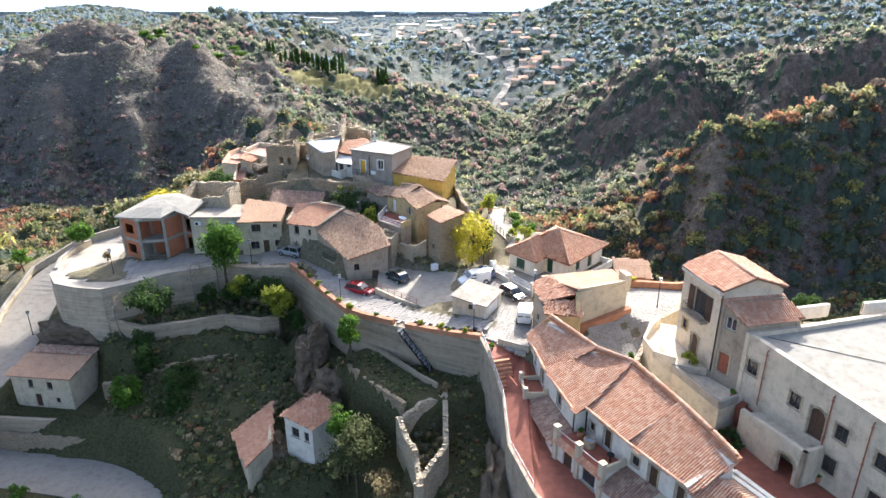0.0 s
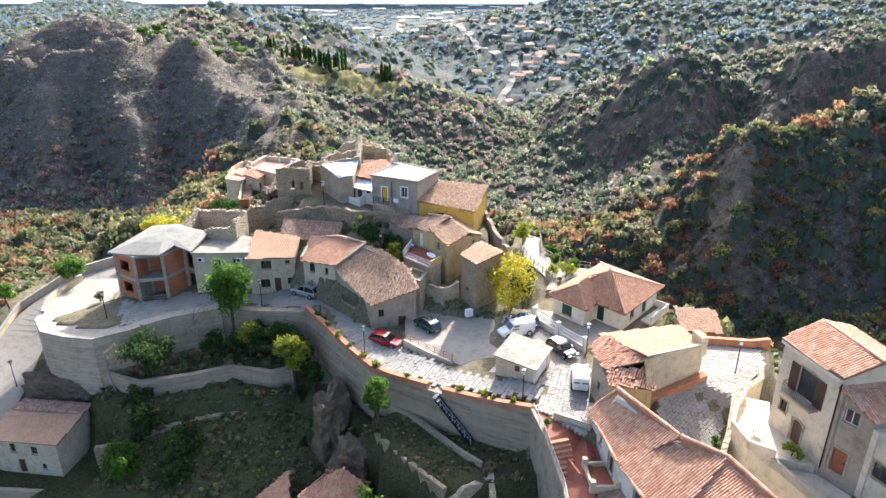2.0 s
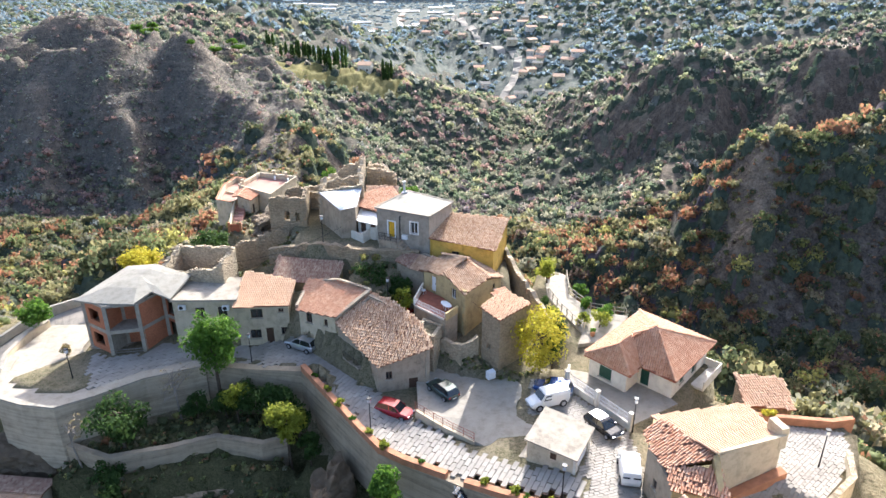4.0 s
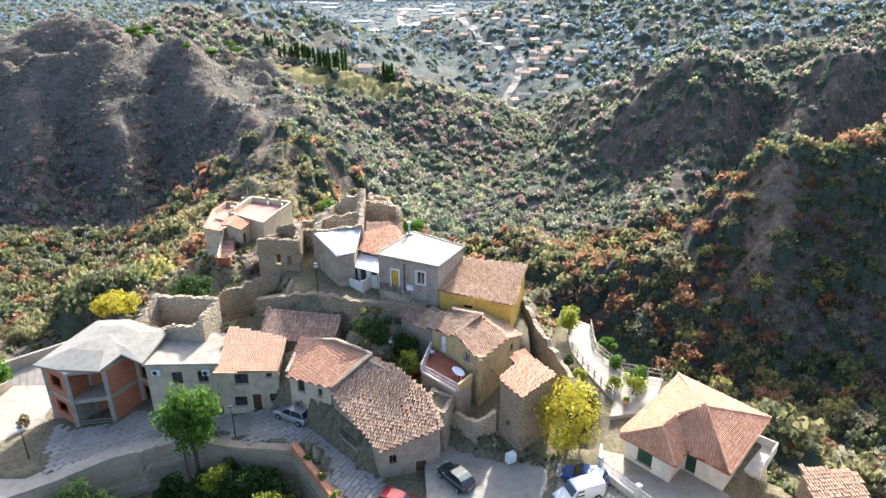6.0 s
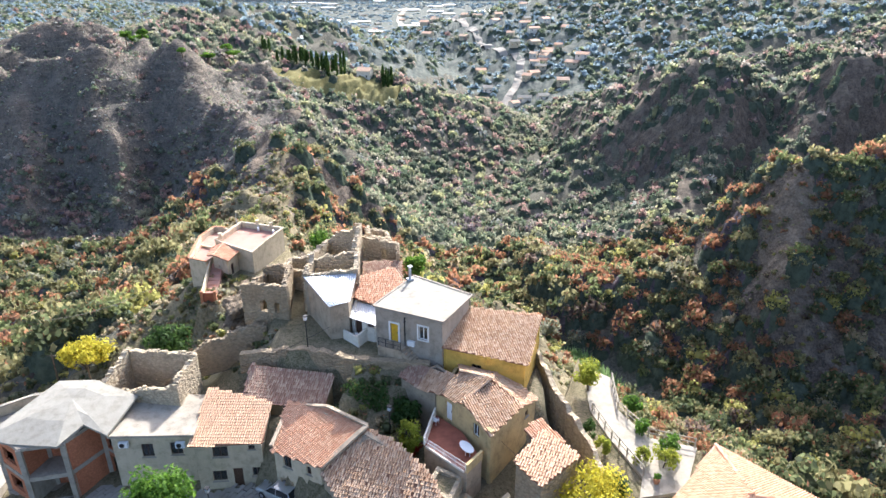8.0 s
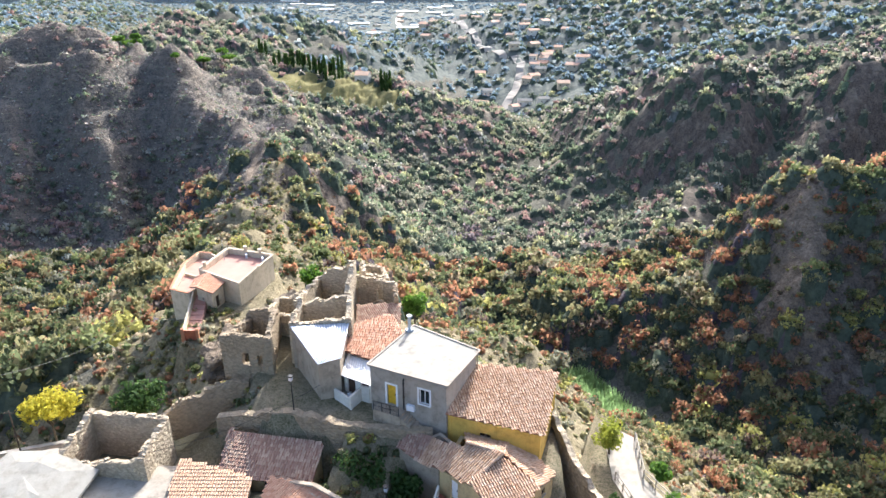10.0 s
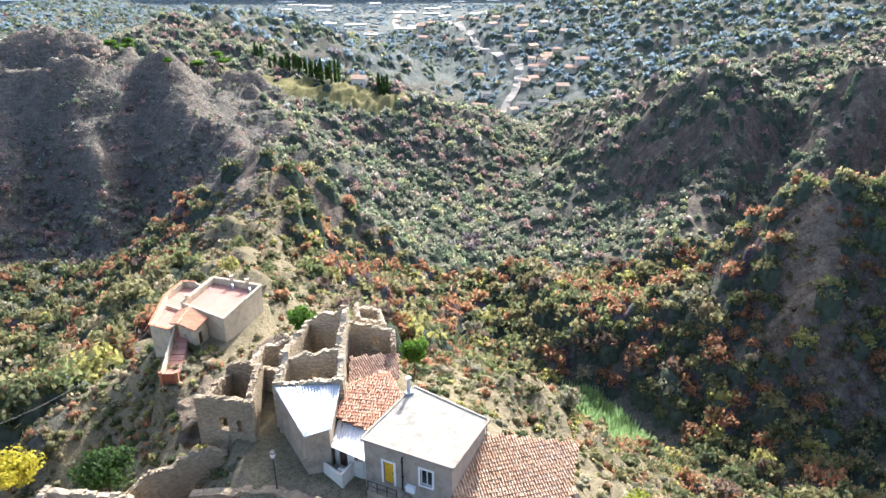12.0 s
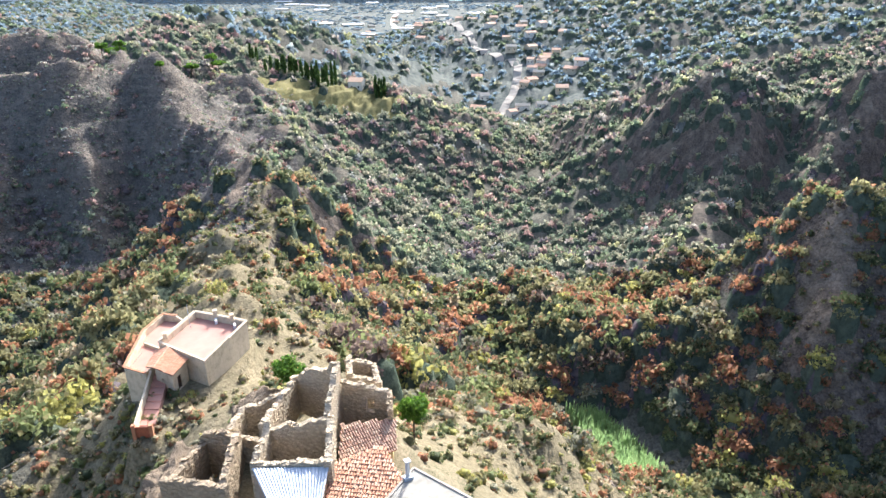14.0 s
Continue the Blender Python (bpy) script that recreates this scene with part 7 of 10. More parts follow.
# ---- smaller upper houses ----
def metal_roof_house():
    foot = [(-23.3, 113.2), (-19.8, 107.4), (-17.9, 107.9), (-17.7, 112.2)]
    h = thing("house", centre(foot, 9.7), "rough grey house with galvanised sheet roof", "house")
    house_walls(h, foot, 9.0, [14.0, 13.6, 13.9, 14.9], 0.4, M["oldgrey"])
    s = Soup()
    a, b, c, d = (-23.6, 113.4, 14.15), (-19.8, 107.1, 13.75), (-17.7, 107.7, 14.05), (-17.5, 112.4, 15.1)
    n = 22
    for i in range(n):
        t0, t1 = i / n, (i + 1) / n
        tm = (t0 + t1) / 2
        for (p, q), lift in (((t0, tm), 0.0), ((tm, t1), 0.05)):
            x0, x1, y0, y1 = lerp(a, d, p), lerp(a, d, q), lerp(b, c, p), lerp(b, c, q)
            s.poly([(y0[0], y0[1], y0[2] + lift), (y1[0], y1[1], y1[2] + 0.05 - lift), (x1[0], x1[1], x1[2] + 0.05 - lift), (x0[0], x0[1], x0[2] + lift)])
    part("roof", s, M["zinc"], h, "corrugated galvanised sheet roof")
    return h


def link_house():
    foot = [(-17.7, 108.4), (-14.7, 106.6), (-11.6, 112.2), (-13.8, 115.6), (-17.4, 112.2)]
    h = thing("house", centre(foot, 9.7), "narrow white house front between two houses under a tile roof", "house")
    house_walls(h, foot, 9.0, [12.0, 12.0, 13.4, 13.9, 13.4], 0.3, M["white"], {0: [(0.4, 1.3, 9.8, 11.7), (2.0, 2.9, 9.8, 11.8)]})
    door(h, foot[0], foot[1], (0.4, 1.3, 9.8, 11.7), M["wood"])
    door(h, foot[0], foot[1], (2.0, 2.9, 9.8, 11.8), M["wood"])
    slope(h, [(-17.8, 110.6, 12.9), (-14.7, 109.0, 12.9), (-12.0, 112.4, 13.7), (-13.8, 115.8, 14.1), (-17.6, 114.0, 14.0)], M["tile_red"], 81, mess=0.9)
    s = Soup()
    n = 28
    for i in range(n):
        t0, t1 = i / n, (i + 1) / n
        a, b = lerp((-17.9, 108.0, 12.0), (-14.8, 106.2, 12.0), t0), lerp((-17.9, 108.0, 12.0), (-14.8, 106.2, 12.0), t1)
        c, d = lerp((-17.7, 110.7, 12.6), (-14.6, 109.0, 12.6), t0), lerp((-17.7, 110.7, 12.6), (-14.6, 109.0, 12.6), t1)
        e, g = (0.05, 0.0) if i % 2 else (0.0, 0.05)
        s.hexa([(a[0], a[1], a[2] + e - 0.03), (b[0], b[1], b[2] + g - 0.03), (d[0], d[1], d[2] + g - 0.03), (c[0], c[1], c[2] + e - 0.03), (a[0], a[1], a[2] + e), (b[0], b[1], b[2] + g), (d[0], d[1], d[2] + g), (c[0], c[1], c[2] + e)])
    part("awning", s, M["whitepaint"], h, "white corrugated awning")
    # white porch wall with a stepped end
    for p, q, z in (((-18.6, 107.6), (-16.8, 105.8), 10.75), ((-16.8, 105.8), (-16.0, 107.2), 11.05), ((-16.0, 107.2), (-15.2, 106.8), 11.3)):
        s = Soup()
        wall_skin(s, p, q, 8.6, z, z + 0.1, 0.22)
        part("porch_wall", s, M["white"], h, "white painted porch wall")
    s = Soup()
    s.prism([(-18.4, 107.7), (-16.9, 106.1), (-16.1, 107.3), (-15.4, 107.2), (-17.6, 108.5)], 9.2, 10.0)
    part("porch_floor", s, M["concrete"], h)
    return h


def plastic_chair(x, y, z, rz):
    t = thing("garden_chair", (x, y, z), "white plastic garden chair with arms", "chair")
    c, d = math.cos(radians(rz)), math.sin(radians(rz))

    def P(u, v, k):
        return (x + c * u - d * v, y + d * u + c * v, z + k)
    for u in (-0.22, 0.22):
        for v in (-0.22, 0.22):
            s = Soup()
            s.beam(P(u, v, 0), P(u * 0.95, v * 0.95, 0.42), 0.04, 0.04)
            part("leg", s, M["plastic"], t)
        s = Soup()
        s.beam(P(u * 1.15, -0.22, 0.64), P(u * 1.15, 0.24, 0.66), 0.06, 0.03)
        part("armrest", s, M["plastic"], t)
    s = Soup()
    s.hexa([P(-0.24, -0.24, 0.4), P(0.24, -0.24, 0.4), P(0.22, 0.24, 0.4), P(-0.22, 0.24, 0.4), P(-0.25, -0.25, 0.45), P(0.25, -0.25, 0.45), P(0.23, 0.25, 0.45), P(-0.23, 0.25, 0.45)])
    part("seat", s, M["plastic"], t)
    s = Soup()
    s.hexa([P(-0.23, 0.22, 0.45), P(0.23, 0.22, 0.45), P(0.23, 0.27, 0.45), P(-0.23, 0.27, 0.45), P(-0.2, 0.3, 0.88), P(0.2, 0.3, 0.88), P(0.2, 0.34, 0.88), P(-0.2, 0.34, 0.88)])
    part("backrest", s, M["plastic"], t)


def air_conditioner(at, rz):
    """Outdoor unit: casing, round fan guard, two brackets."""
    t = thing("air_conditioner", at, "white outdoor air conditioning unit on brackets", "air conditioner", "air conditioners")
    c, d = math.cos(radians(rz)), math.sin(radians(rz))

    def P(u, v, k):
        return (at[0] + c * u - d * v, at[1] + d * u + c * v, at[2] + k)
    s = Soup()
    s.box(at, (0.85, 0.32, 0.58), rz)
    part("casing", s, M["plastic"], t)
    s = Soup()
    n = 14
    ring = [(0.25 * math.cos(6.2832 * i / n) - 0.1, 0.25 * math.sin(6.2832 * i / n) + 0.29) for i in range(n)]
    s.poly([P(u, -0.172, k) for u, k in ring])
    for (u, k), (w, m) in zip(ring, ring[1:] + ring[:1]):
        s.poly([P(u, -0.16, k), P(w, -0.16, m), P(w, -0.172, m), P(u, -0.172, k)])
    part("fan_guard", s, M["darkmetal"], t)
    for u in (-0.3, 0.3):
        s = Soup()
        s.beam(P(u, -0.16, -0.03), P(u, 0.3, -0.03), 0.04, 0.05)
        part("bracket", s, M["zinc"], t)


def stone_hut():
    foot = [(-2.1, 89.4), (-0.35, 87.0), (3.0, 89.8), (0.5, 92.6)]
    h = thing("hut", centre(foot, 3), "roughly built rubble stone hut with old tile roof", "hut")
    house_walls(h, foot, 1.5, [8.85, 8.7, 9.1, 9.25], 0.5, M["stone"], {0: [(1.0, 1.5, 4.4, 5.0)]})
    slope(h, [(-2.3, 89.5, 8.95), (-0.4, 86.8, 8.8), (3.2, 89.8, 9.2), (0.5, 92.9, 9.4)], M["tile_pale"], 83, mess=0.8)
    f2 = [(-0.6, 94.6), (1.0, 92.4), (2.5, 93.8), (0.8, 96.0)]
    l = thing("hut", centre(f2, 3), "small rubble lean-to with red tile roof", "hut")
    house_walls(l, f2, 2.5, [7.4, 7.2, 7.3, 7.8], 0.35, M["stone"])
    slope(l, [(1.2, 92.0, 7.3), (2.8, 93.7, 7.4), (0.8, 96.3, 8.0), (-0.8, 94.8, 7.9)], M["tile_red"], 84, mess=0.6)


def chimney_block():
    foot = [(-9.6, 89.6), (-7.4, 88.6), (-6.4, 91.2), (-8.6, 92.2)]
    h = thing("outhouse", centre(foot, 3), "small roofless rubble outhouse behind the granary", "outhouse")
    house_walls(h, foot, 1, [6.0, 5.7, 5.8, 6.1], 0.4, M["palestone"])
    s = Soup()
    s.prism([(-9.4, 89.7), (-7.5, 88.9), (-6.6, 91.1), (-8.5, 92.0)], 5.4, 5.7)
    part("roof", s, M["earth"], h)


def top_ruin_room():
    f = [(-17.2, 116.2), (-13.2, 118.4), (-13.4, 123.6), (-18.0, 124.6)]
    h = thing("ruin", centre(f, 9.7), "half-roofed ruin with ochre front and sooty red tiles", "ruin")
    house_walls(h, f[:2] + [(-13.3, 121.0), (-17.6, 120.2)], 8.0, [11.6, 11.6, 12.4, 12.4], 0.4, M["ochre"], {0: [(0.3, 1.4, 10.6, 11.3), (3.0, 3.8, 10.4, 11.3)]})
    window(h, f[0], f[1], (3.0, 3.8, 10.4, 11.3), M["wood"])
    slope(h, [(-17.4, 115.8, 11.9), (-12.9, 118.2, 11.7), (-13.1, 121.2, 12.7), (-17.7, 120.0, 12.9)], M["tile_dark"], 85, mess=0.7)
    jagged_wall(h, (-13.3, 121.0), (-13.5, 123.6), 8.5, 13.6, 13.9, 0.5, M["stone"], 61, 0.3)
    jagged_wall(h, (-13.5, 123.6), (-18.0, 124.6), 8.5, 13.9, 14.6, 0.5, M["palestone"], 62, 0.3, [(1.6, 2.4, 11.6, 13.2)])
    ruin("ruin", "small open stone room on the hilltop", [((-17.8, 125.4), (-14.6, 125.0), 14.2, 13.8, 0.2), ((-14.6, 125.0), (-15.4, 129), 13.8, 13.4, 0.3), ((-15.4, 129), (-18.4, 129.4), 13.4, 13.8, 0.3), ((-18.4, 129.4), (-17.8, 125.4), 13.8, 14.6, 0.3)], 9.0, M["palestone"], 240)
    ruin("ruin", "low tumbled stone enclosure by the summit", [((-28.2, 120.0), (-24.4, 118.6), 11.8, 12.4, 0.4), ((-28.0, 125), (-28.2, 120), 11.2, 11.8, 0.4), ((-24.6, 127), (-28.0, 125), 11.6, 11.2, 0.4)], 8.5, M["palestone"], 260)


for _f in (metal_roof_house, link_house, stone_hut, chimney_block, top_ruin_room):
    _f()

# ---- trees ----
def tree(name, label, at, crown_z, crown_r, kind, leaves=1400, size=0.2, squash=1.0, trunk_r=0.16, lumps=14, seed=0, group="", bare=False, base_z=None):
    """Trunk with limbs and a crown of leaf clumps round crown_z."""
    rng = np.random.default_rng(seed + 1000)
    z0 = h1(at[0], at[1]) - 0.2 if base_z is None else base_z
    t = thing(name, (at[0], at[1], z0), label, "tree", group)
    s = Soup()
    top = (at[0] + rng.uniform(-0.3, 0.3), at[1] + rng.uniform(-0.3, 0.3), crown_z + crown_r * squash * 0.3)
    mid = tuple(a + (b - a) * 0.5 + rng.uniform(-0.15, 0.15) for a, b in zip((at[0], at[1], z0), top))
    s.tube([(at[0], at[1], z0), mid, top], [trunk_r, trunk_r * 0.75, trunk_r * 0.3])
    c = rng.normal(0, 1, (lumps, 3))
    c /= np.linalg.norm(c, axis=1)[:, None]
    c *= (0.35 + 0.35 * rng.random((lumps, 1)))
    ctr = np.array((at[0], at[1], crown_z))
    for q in c[: 7 if not bare else lumps]:
        e = ctr + q * np.array((1, 1, squash)) * crown_r * (1.0 if not bare else 1.35)
        st = lerp(mid, top, rng.uniform(0.2, 0.8))
        kn = lerp(st, tuple(e), 0.5)
        kn = (kn[0], kn[1], kn[2] + 0.15 * crown_r)
        s.tube([st, kn, tuple(e)], [trunk_r * 0.45, trunk_r * 0.3, trunk_r * 0.12], 5)
        if bare:
            for _ in range(5):
                f = lerp(kn, tuple(e), rng.uniform(0.2, 1))
                g = tuple(np.array(f) + rng.normal(0, 0.28, 3) * crown_r)
                s.tube([f, g], [trunk_r * 0.14, trunk_r * 0.05], 4)
    part("trunk", s, M["deadwood" if bare else "bark"], t)
    n = leaves
    i = rng.integers(0, lumps, n)
    d = rng.normal(0, 1, (n, 3))
    d /= np.linalg.norm(d, axis=1)[:, None]
    lr = 0.28 + 0.16 * rng.random(lumps)
    p = c[i] + d * (lr[i][:, None] * rng.random((n, 1)) ** 0.35)
    p = ctr + p * np.array((1, 1, squash)) * crown_r
    a = d + rng.normal(0, 0.7, (n, 3)) + np.array((0, 0, 0.3))
    a /= np.linalg.norm(a, axis=1)[:, None]
    tt = np.cross(a, rng.normal(0, 1, (n, 3)))
    tt /= np.linalg.norm(tt, axis=1)[:, None]
    b = np.cross(a, tt)
    sz = size * (0.6 + 0.8 * rng.random((n, 1)))
    V = np.stack([p - tt * sz, p - b * sz * 0.55, p + tt * sz, p + b * sz * 0.55], axis=1).reshape(-1, 3)
    mesh_object("crown", V, np.arange(n * 4).reshape(-1, 4).tolist(), [LEAF[kind]], parent=t)
    return t


def bush(label, at, r, kind, leaves=500, size=0.16, squash=0.8, seed=0, z=None, group=""):
    """Bush with short stems."""
    zz = h1(at[0], at[1]) if z is None else z
    return tree("bush", label, at, zz + r * squash * 0.75, r, kind, leaves, size, squash, 0.06, 9, seed, group, base_z=zz - 0.1)


tree("tree", "tall bright green tree with dense lumpy crown", (-32.0, 89.4), 4.4, 3.5, "green", 5200, 0.2, 1.35, 0.26, 30, 1)
tree("tree", "green leafy tree below the bastion", (-40.8, 83.2), -0.6, 3.4, "deep", 2400, 0.24, 0.95, 0.2, 18, 2)
tree("tree", "bare grey tree with thin twigs", (-36.4, 88.0), 0.8, 2.4, "dry", 60, 0.15, 1.1, 0.14, 14, 3, bare=True)
tree("tree", "bare grey tree with thin twigs", (-45.2, 82.0), -1.0, 1.8, "dry", 50, 0.15, 1.1, 0.12, 12, 4, bare=True)
tree("tree", "olive green tree by the retaining wall", (-23.0, 83.4), -1.4, 2.7, "lime", 1900, 0.22, 1.0, 0.18, 16, 5)
tree("tree", "bright green round tree against the wall", (-11.4, 71.8), 0.2, 2.1, "green", 2200, 0.2, 1.05, 0.16, 16, 6)
tree("tree", "small yellow-green tree on the bank", (-29.6, 87.4), -0.8, 1.9, "lime", 1200, 0.18, 1.1, 0.1, 10, 7)
tree("tree", "umbrella pine beside the curving road", (-58.5, 100.6), 2.6, 2.7, "green", 2000, 0.2, 0.7, 0.18, 16, 8)
tree("tree", "small green pine at the road wall", (-71.6, 104.0), -3.4, 2.0, "green", 1200, 0.2, 0.7, 0.14, 12, 9)
tree("tree", "bright green pine on the terrace", (-41.2, 73.4), -9.4, 2.5, "green", 2400, 0.2, 1.0, 0.18, 16, 10)
tree("tree", "dark leafy tree on the bank", (-40.2, 77.6), -7.2, 2.4, "deep", 1700, 0.2, 1.0, 0.16, 14, 11)
tree("tree", "dark leafy tree on the shaded bank", (-35.4, 73.4), -11.6, 2.9, "deep", 2000, 0.22, 1.0, 0.16, 16, 12)
tree("tree", "small yellow-green tree above the road", (-30.6, 68.8), -15.6, 1.5, "lime", 900, 0.18, 1.1, 0.1, 10, 13)
tree("tree", "small green tree beside the lower road", (-51.5, 63.0), -17.2, 1.6, "green", 1000, 0.18, 0.9, 0.1, 10, 14)
tree("tree", "small green tree beside the lower road", (-43.2, 61.6), -17.4, 1.7, "green", 1000, 0.18, 0.9, 0.1, 10, 15)
tree("tree", "large spreading tree with green and dry foliage", (-9.6, 59.6), -7.4, 4.4, "olive", 4200, 0.2, 0.85, 0.22, 26, 16)
tree("tree", "bright green sapling beside the cottage", (-11.4, 63.0), -6.6, 2.4, "green", 1500, 0.2, 1.0, 0.14, 12, 17)
tree("tree", "yellow autumn tree beside the stone hut", (4.2, 87.6), 6.4, 3.5, "yellow", 3600, 0.17, 1.15, 0.18, 28, 18)
tree("tree", "dark green ivy-covered tree behind the yellow tree", (6.0, 89.2), 5.4, 1.7, "deep", 1600, 0.16, 1.5, 0.14, 14, 19)
tree("tree", "yellow-green feathery tree by the path", (7.9, 107.6), 5.2, 2.0, "lime", 1500, 0.16, 0.9, 0.12, 14, 20)
tree("tree", "clipped round green tree in the planter", (26.2, 79.0), 3.6, 1.35, "deep", 1800, 0.12, 1.05, 0.1, 18, 21)
tree("tree", "clipped round green tree behind the convent roof", (38.4, 62.5), 8.6, 1.7, "deep", 1700, 0.14, 0.9, 0.1, 18, 22)
tree("tree", "clipped round green tree behind the convent roof", (44.2, 60.5), 8.8, 1.9, "deep", 1700, 0.14, 0.8, 0.1, 18, 23)
tree("tree", "dark evergreen against the terrace footing", (-15.2, 100.8), 7.0, 2.8, "deep", 2600, 0.2, 1.0, 0.18, 18, 24)
tree("tree", "dark evergreen below the upper houses", (-11.6, 99.8), 6.4, 2.2, "deep", 1800, 0.2, 1.0, 0.16, 14, 25)
tree("tree", "small orange tree beside the terrace", (-11.2, 95.6), 6.6, 1.5, "lime", 1300, 0.15, 1.3, 0.1, 12, 26)
tree("tree", "bright yellow tree beside the ruin", (-51.4, 115.6), 3.0, 3.4, "yellow", 3000, 0.2, 0.7, 0.16, 22, 27)
tree("tree", "dense green bush tree near the ruin", (-38.6, 110.6), 7.8, 2.9, "deep", 2600, 0.2, 0.8, 0.16, 18, 28)
tree("tree", "green tree beside the summit ruin", (-25.2, 132.2), 10.6, 2.2, "green", 1600, 0.2, 0.9, 0.12, 14, 29)
tree("tree", "green tree below the summit ruin", (-11.8, 127.0), 9.4, 1.9, "green", 1300, 0.2, 0.9, 0.12, 14, 30)

tree("tree", "loose dark-leaved tree on the shaded bank", (-35.0, 75.6), -9.4, 3.3, "deep", 2600, 0.22, 0.95, 0.18, 18, 41)
tree("tree", "dark leafy tree under the terrace wall", (-41.6, 80.4), -6.6, 2.4, "deep", 1800, 0.2, 1.0, 0.16, 14, 42)
tree("tree", "dry-leaved shrubby tree by the ruined cottage", (-6.2, 55.0), -9.0, 2.6, "dry", 1500, 0.18, 0.9, 0.14, 14, 43)

# ---- vehicles ----
def paint(name, c, rough=0.25, metal=0.3):
    n = Nodes(name)
    n.out(c, rough, metal=metal, spec=0.5)
    n.b.inputs["Coat Weight"].default_value = 0.6
    return n.m


M["lampglass"] = paint("headlight_glass", (0.6, 0.62, 0.65), 0.1, 0.2)
M["redlamp"] = paint("tail_light_red", (0.35, 0.01, 0.01), 0.2, 0.0)
M["carglass"] = paint("tinted_car_glass", (0.015, 0.02, 0.025), 0.05, 0.0)
M["rim"] = plain("alloy_rim", (0.5, 0.5, 0.52), 0.35, 0.8, 0.1)
M["plate"] = plain("blank_plate", (0.6, 0.6, 0.58), 0.5, var=0.05)


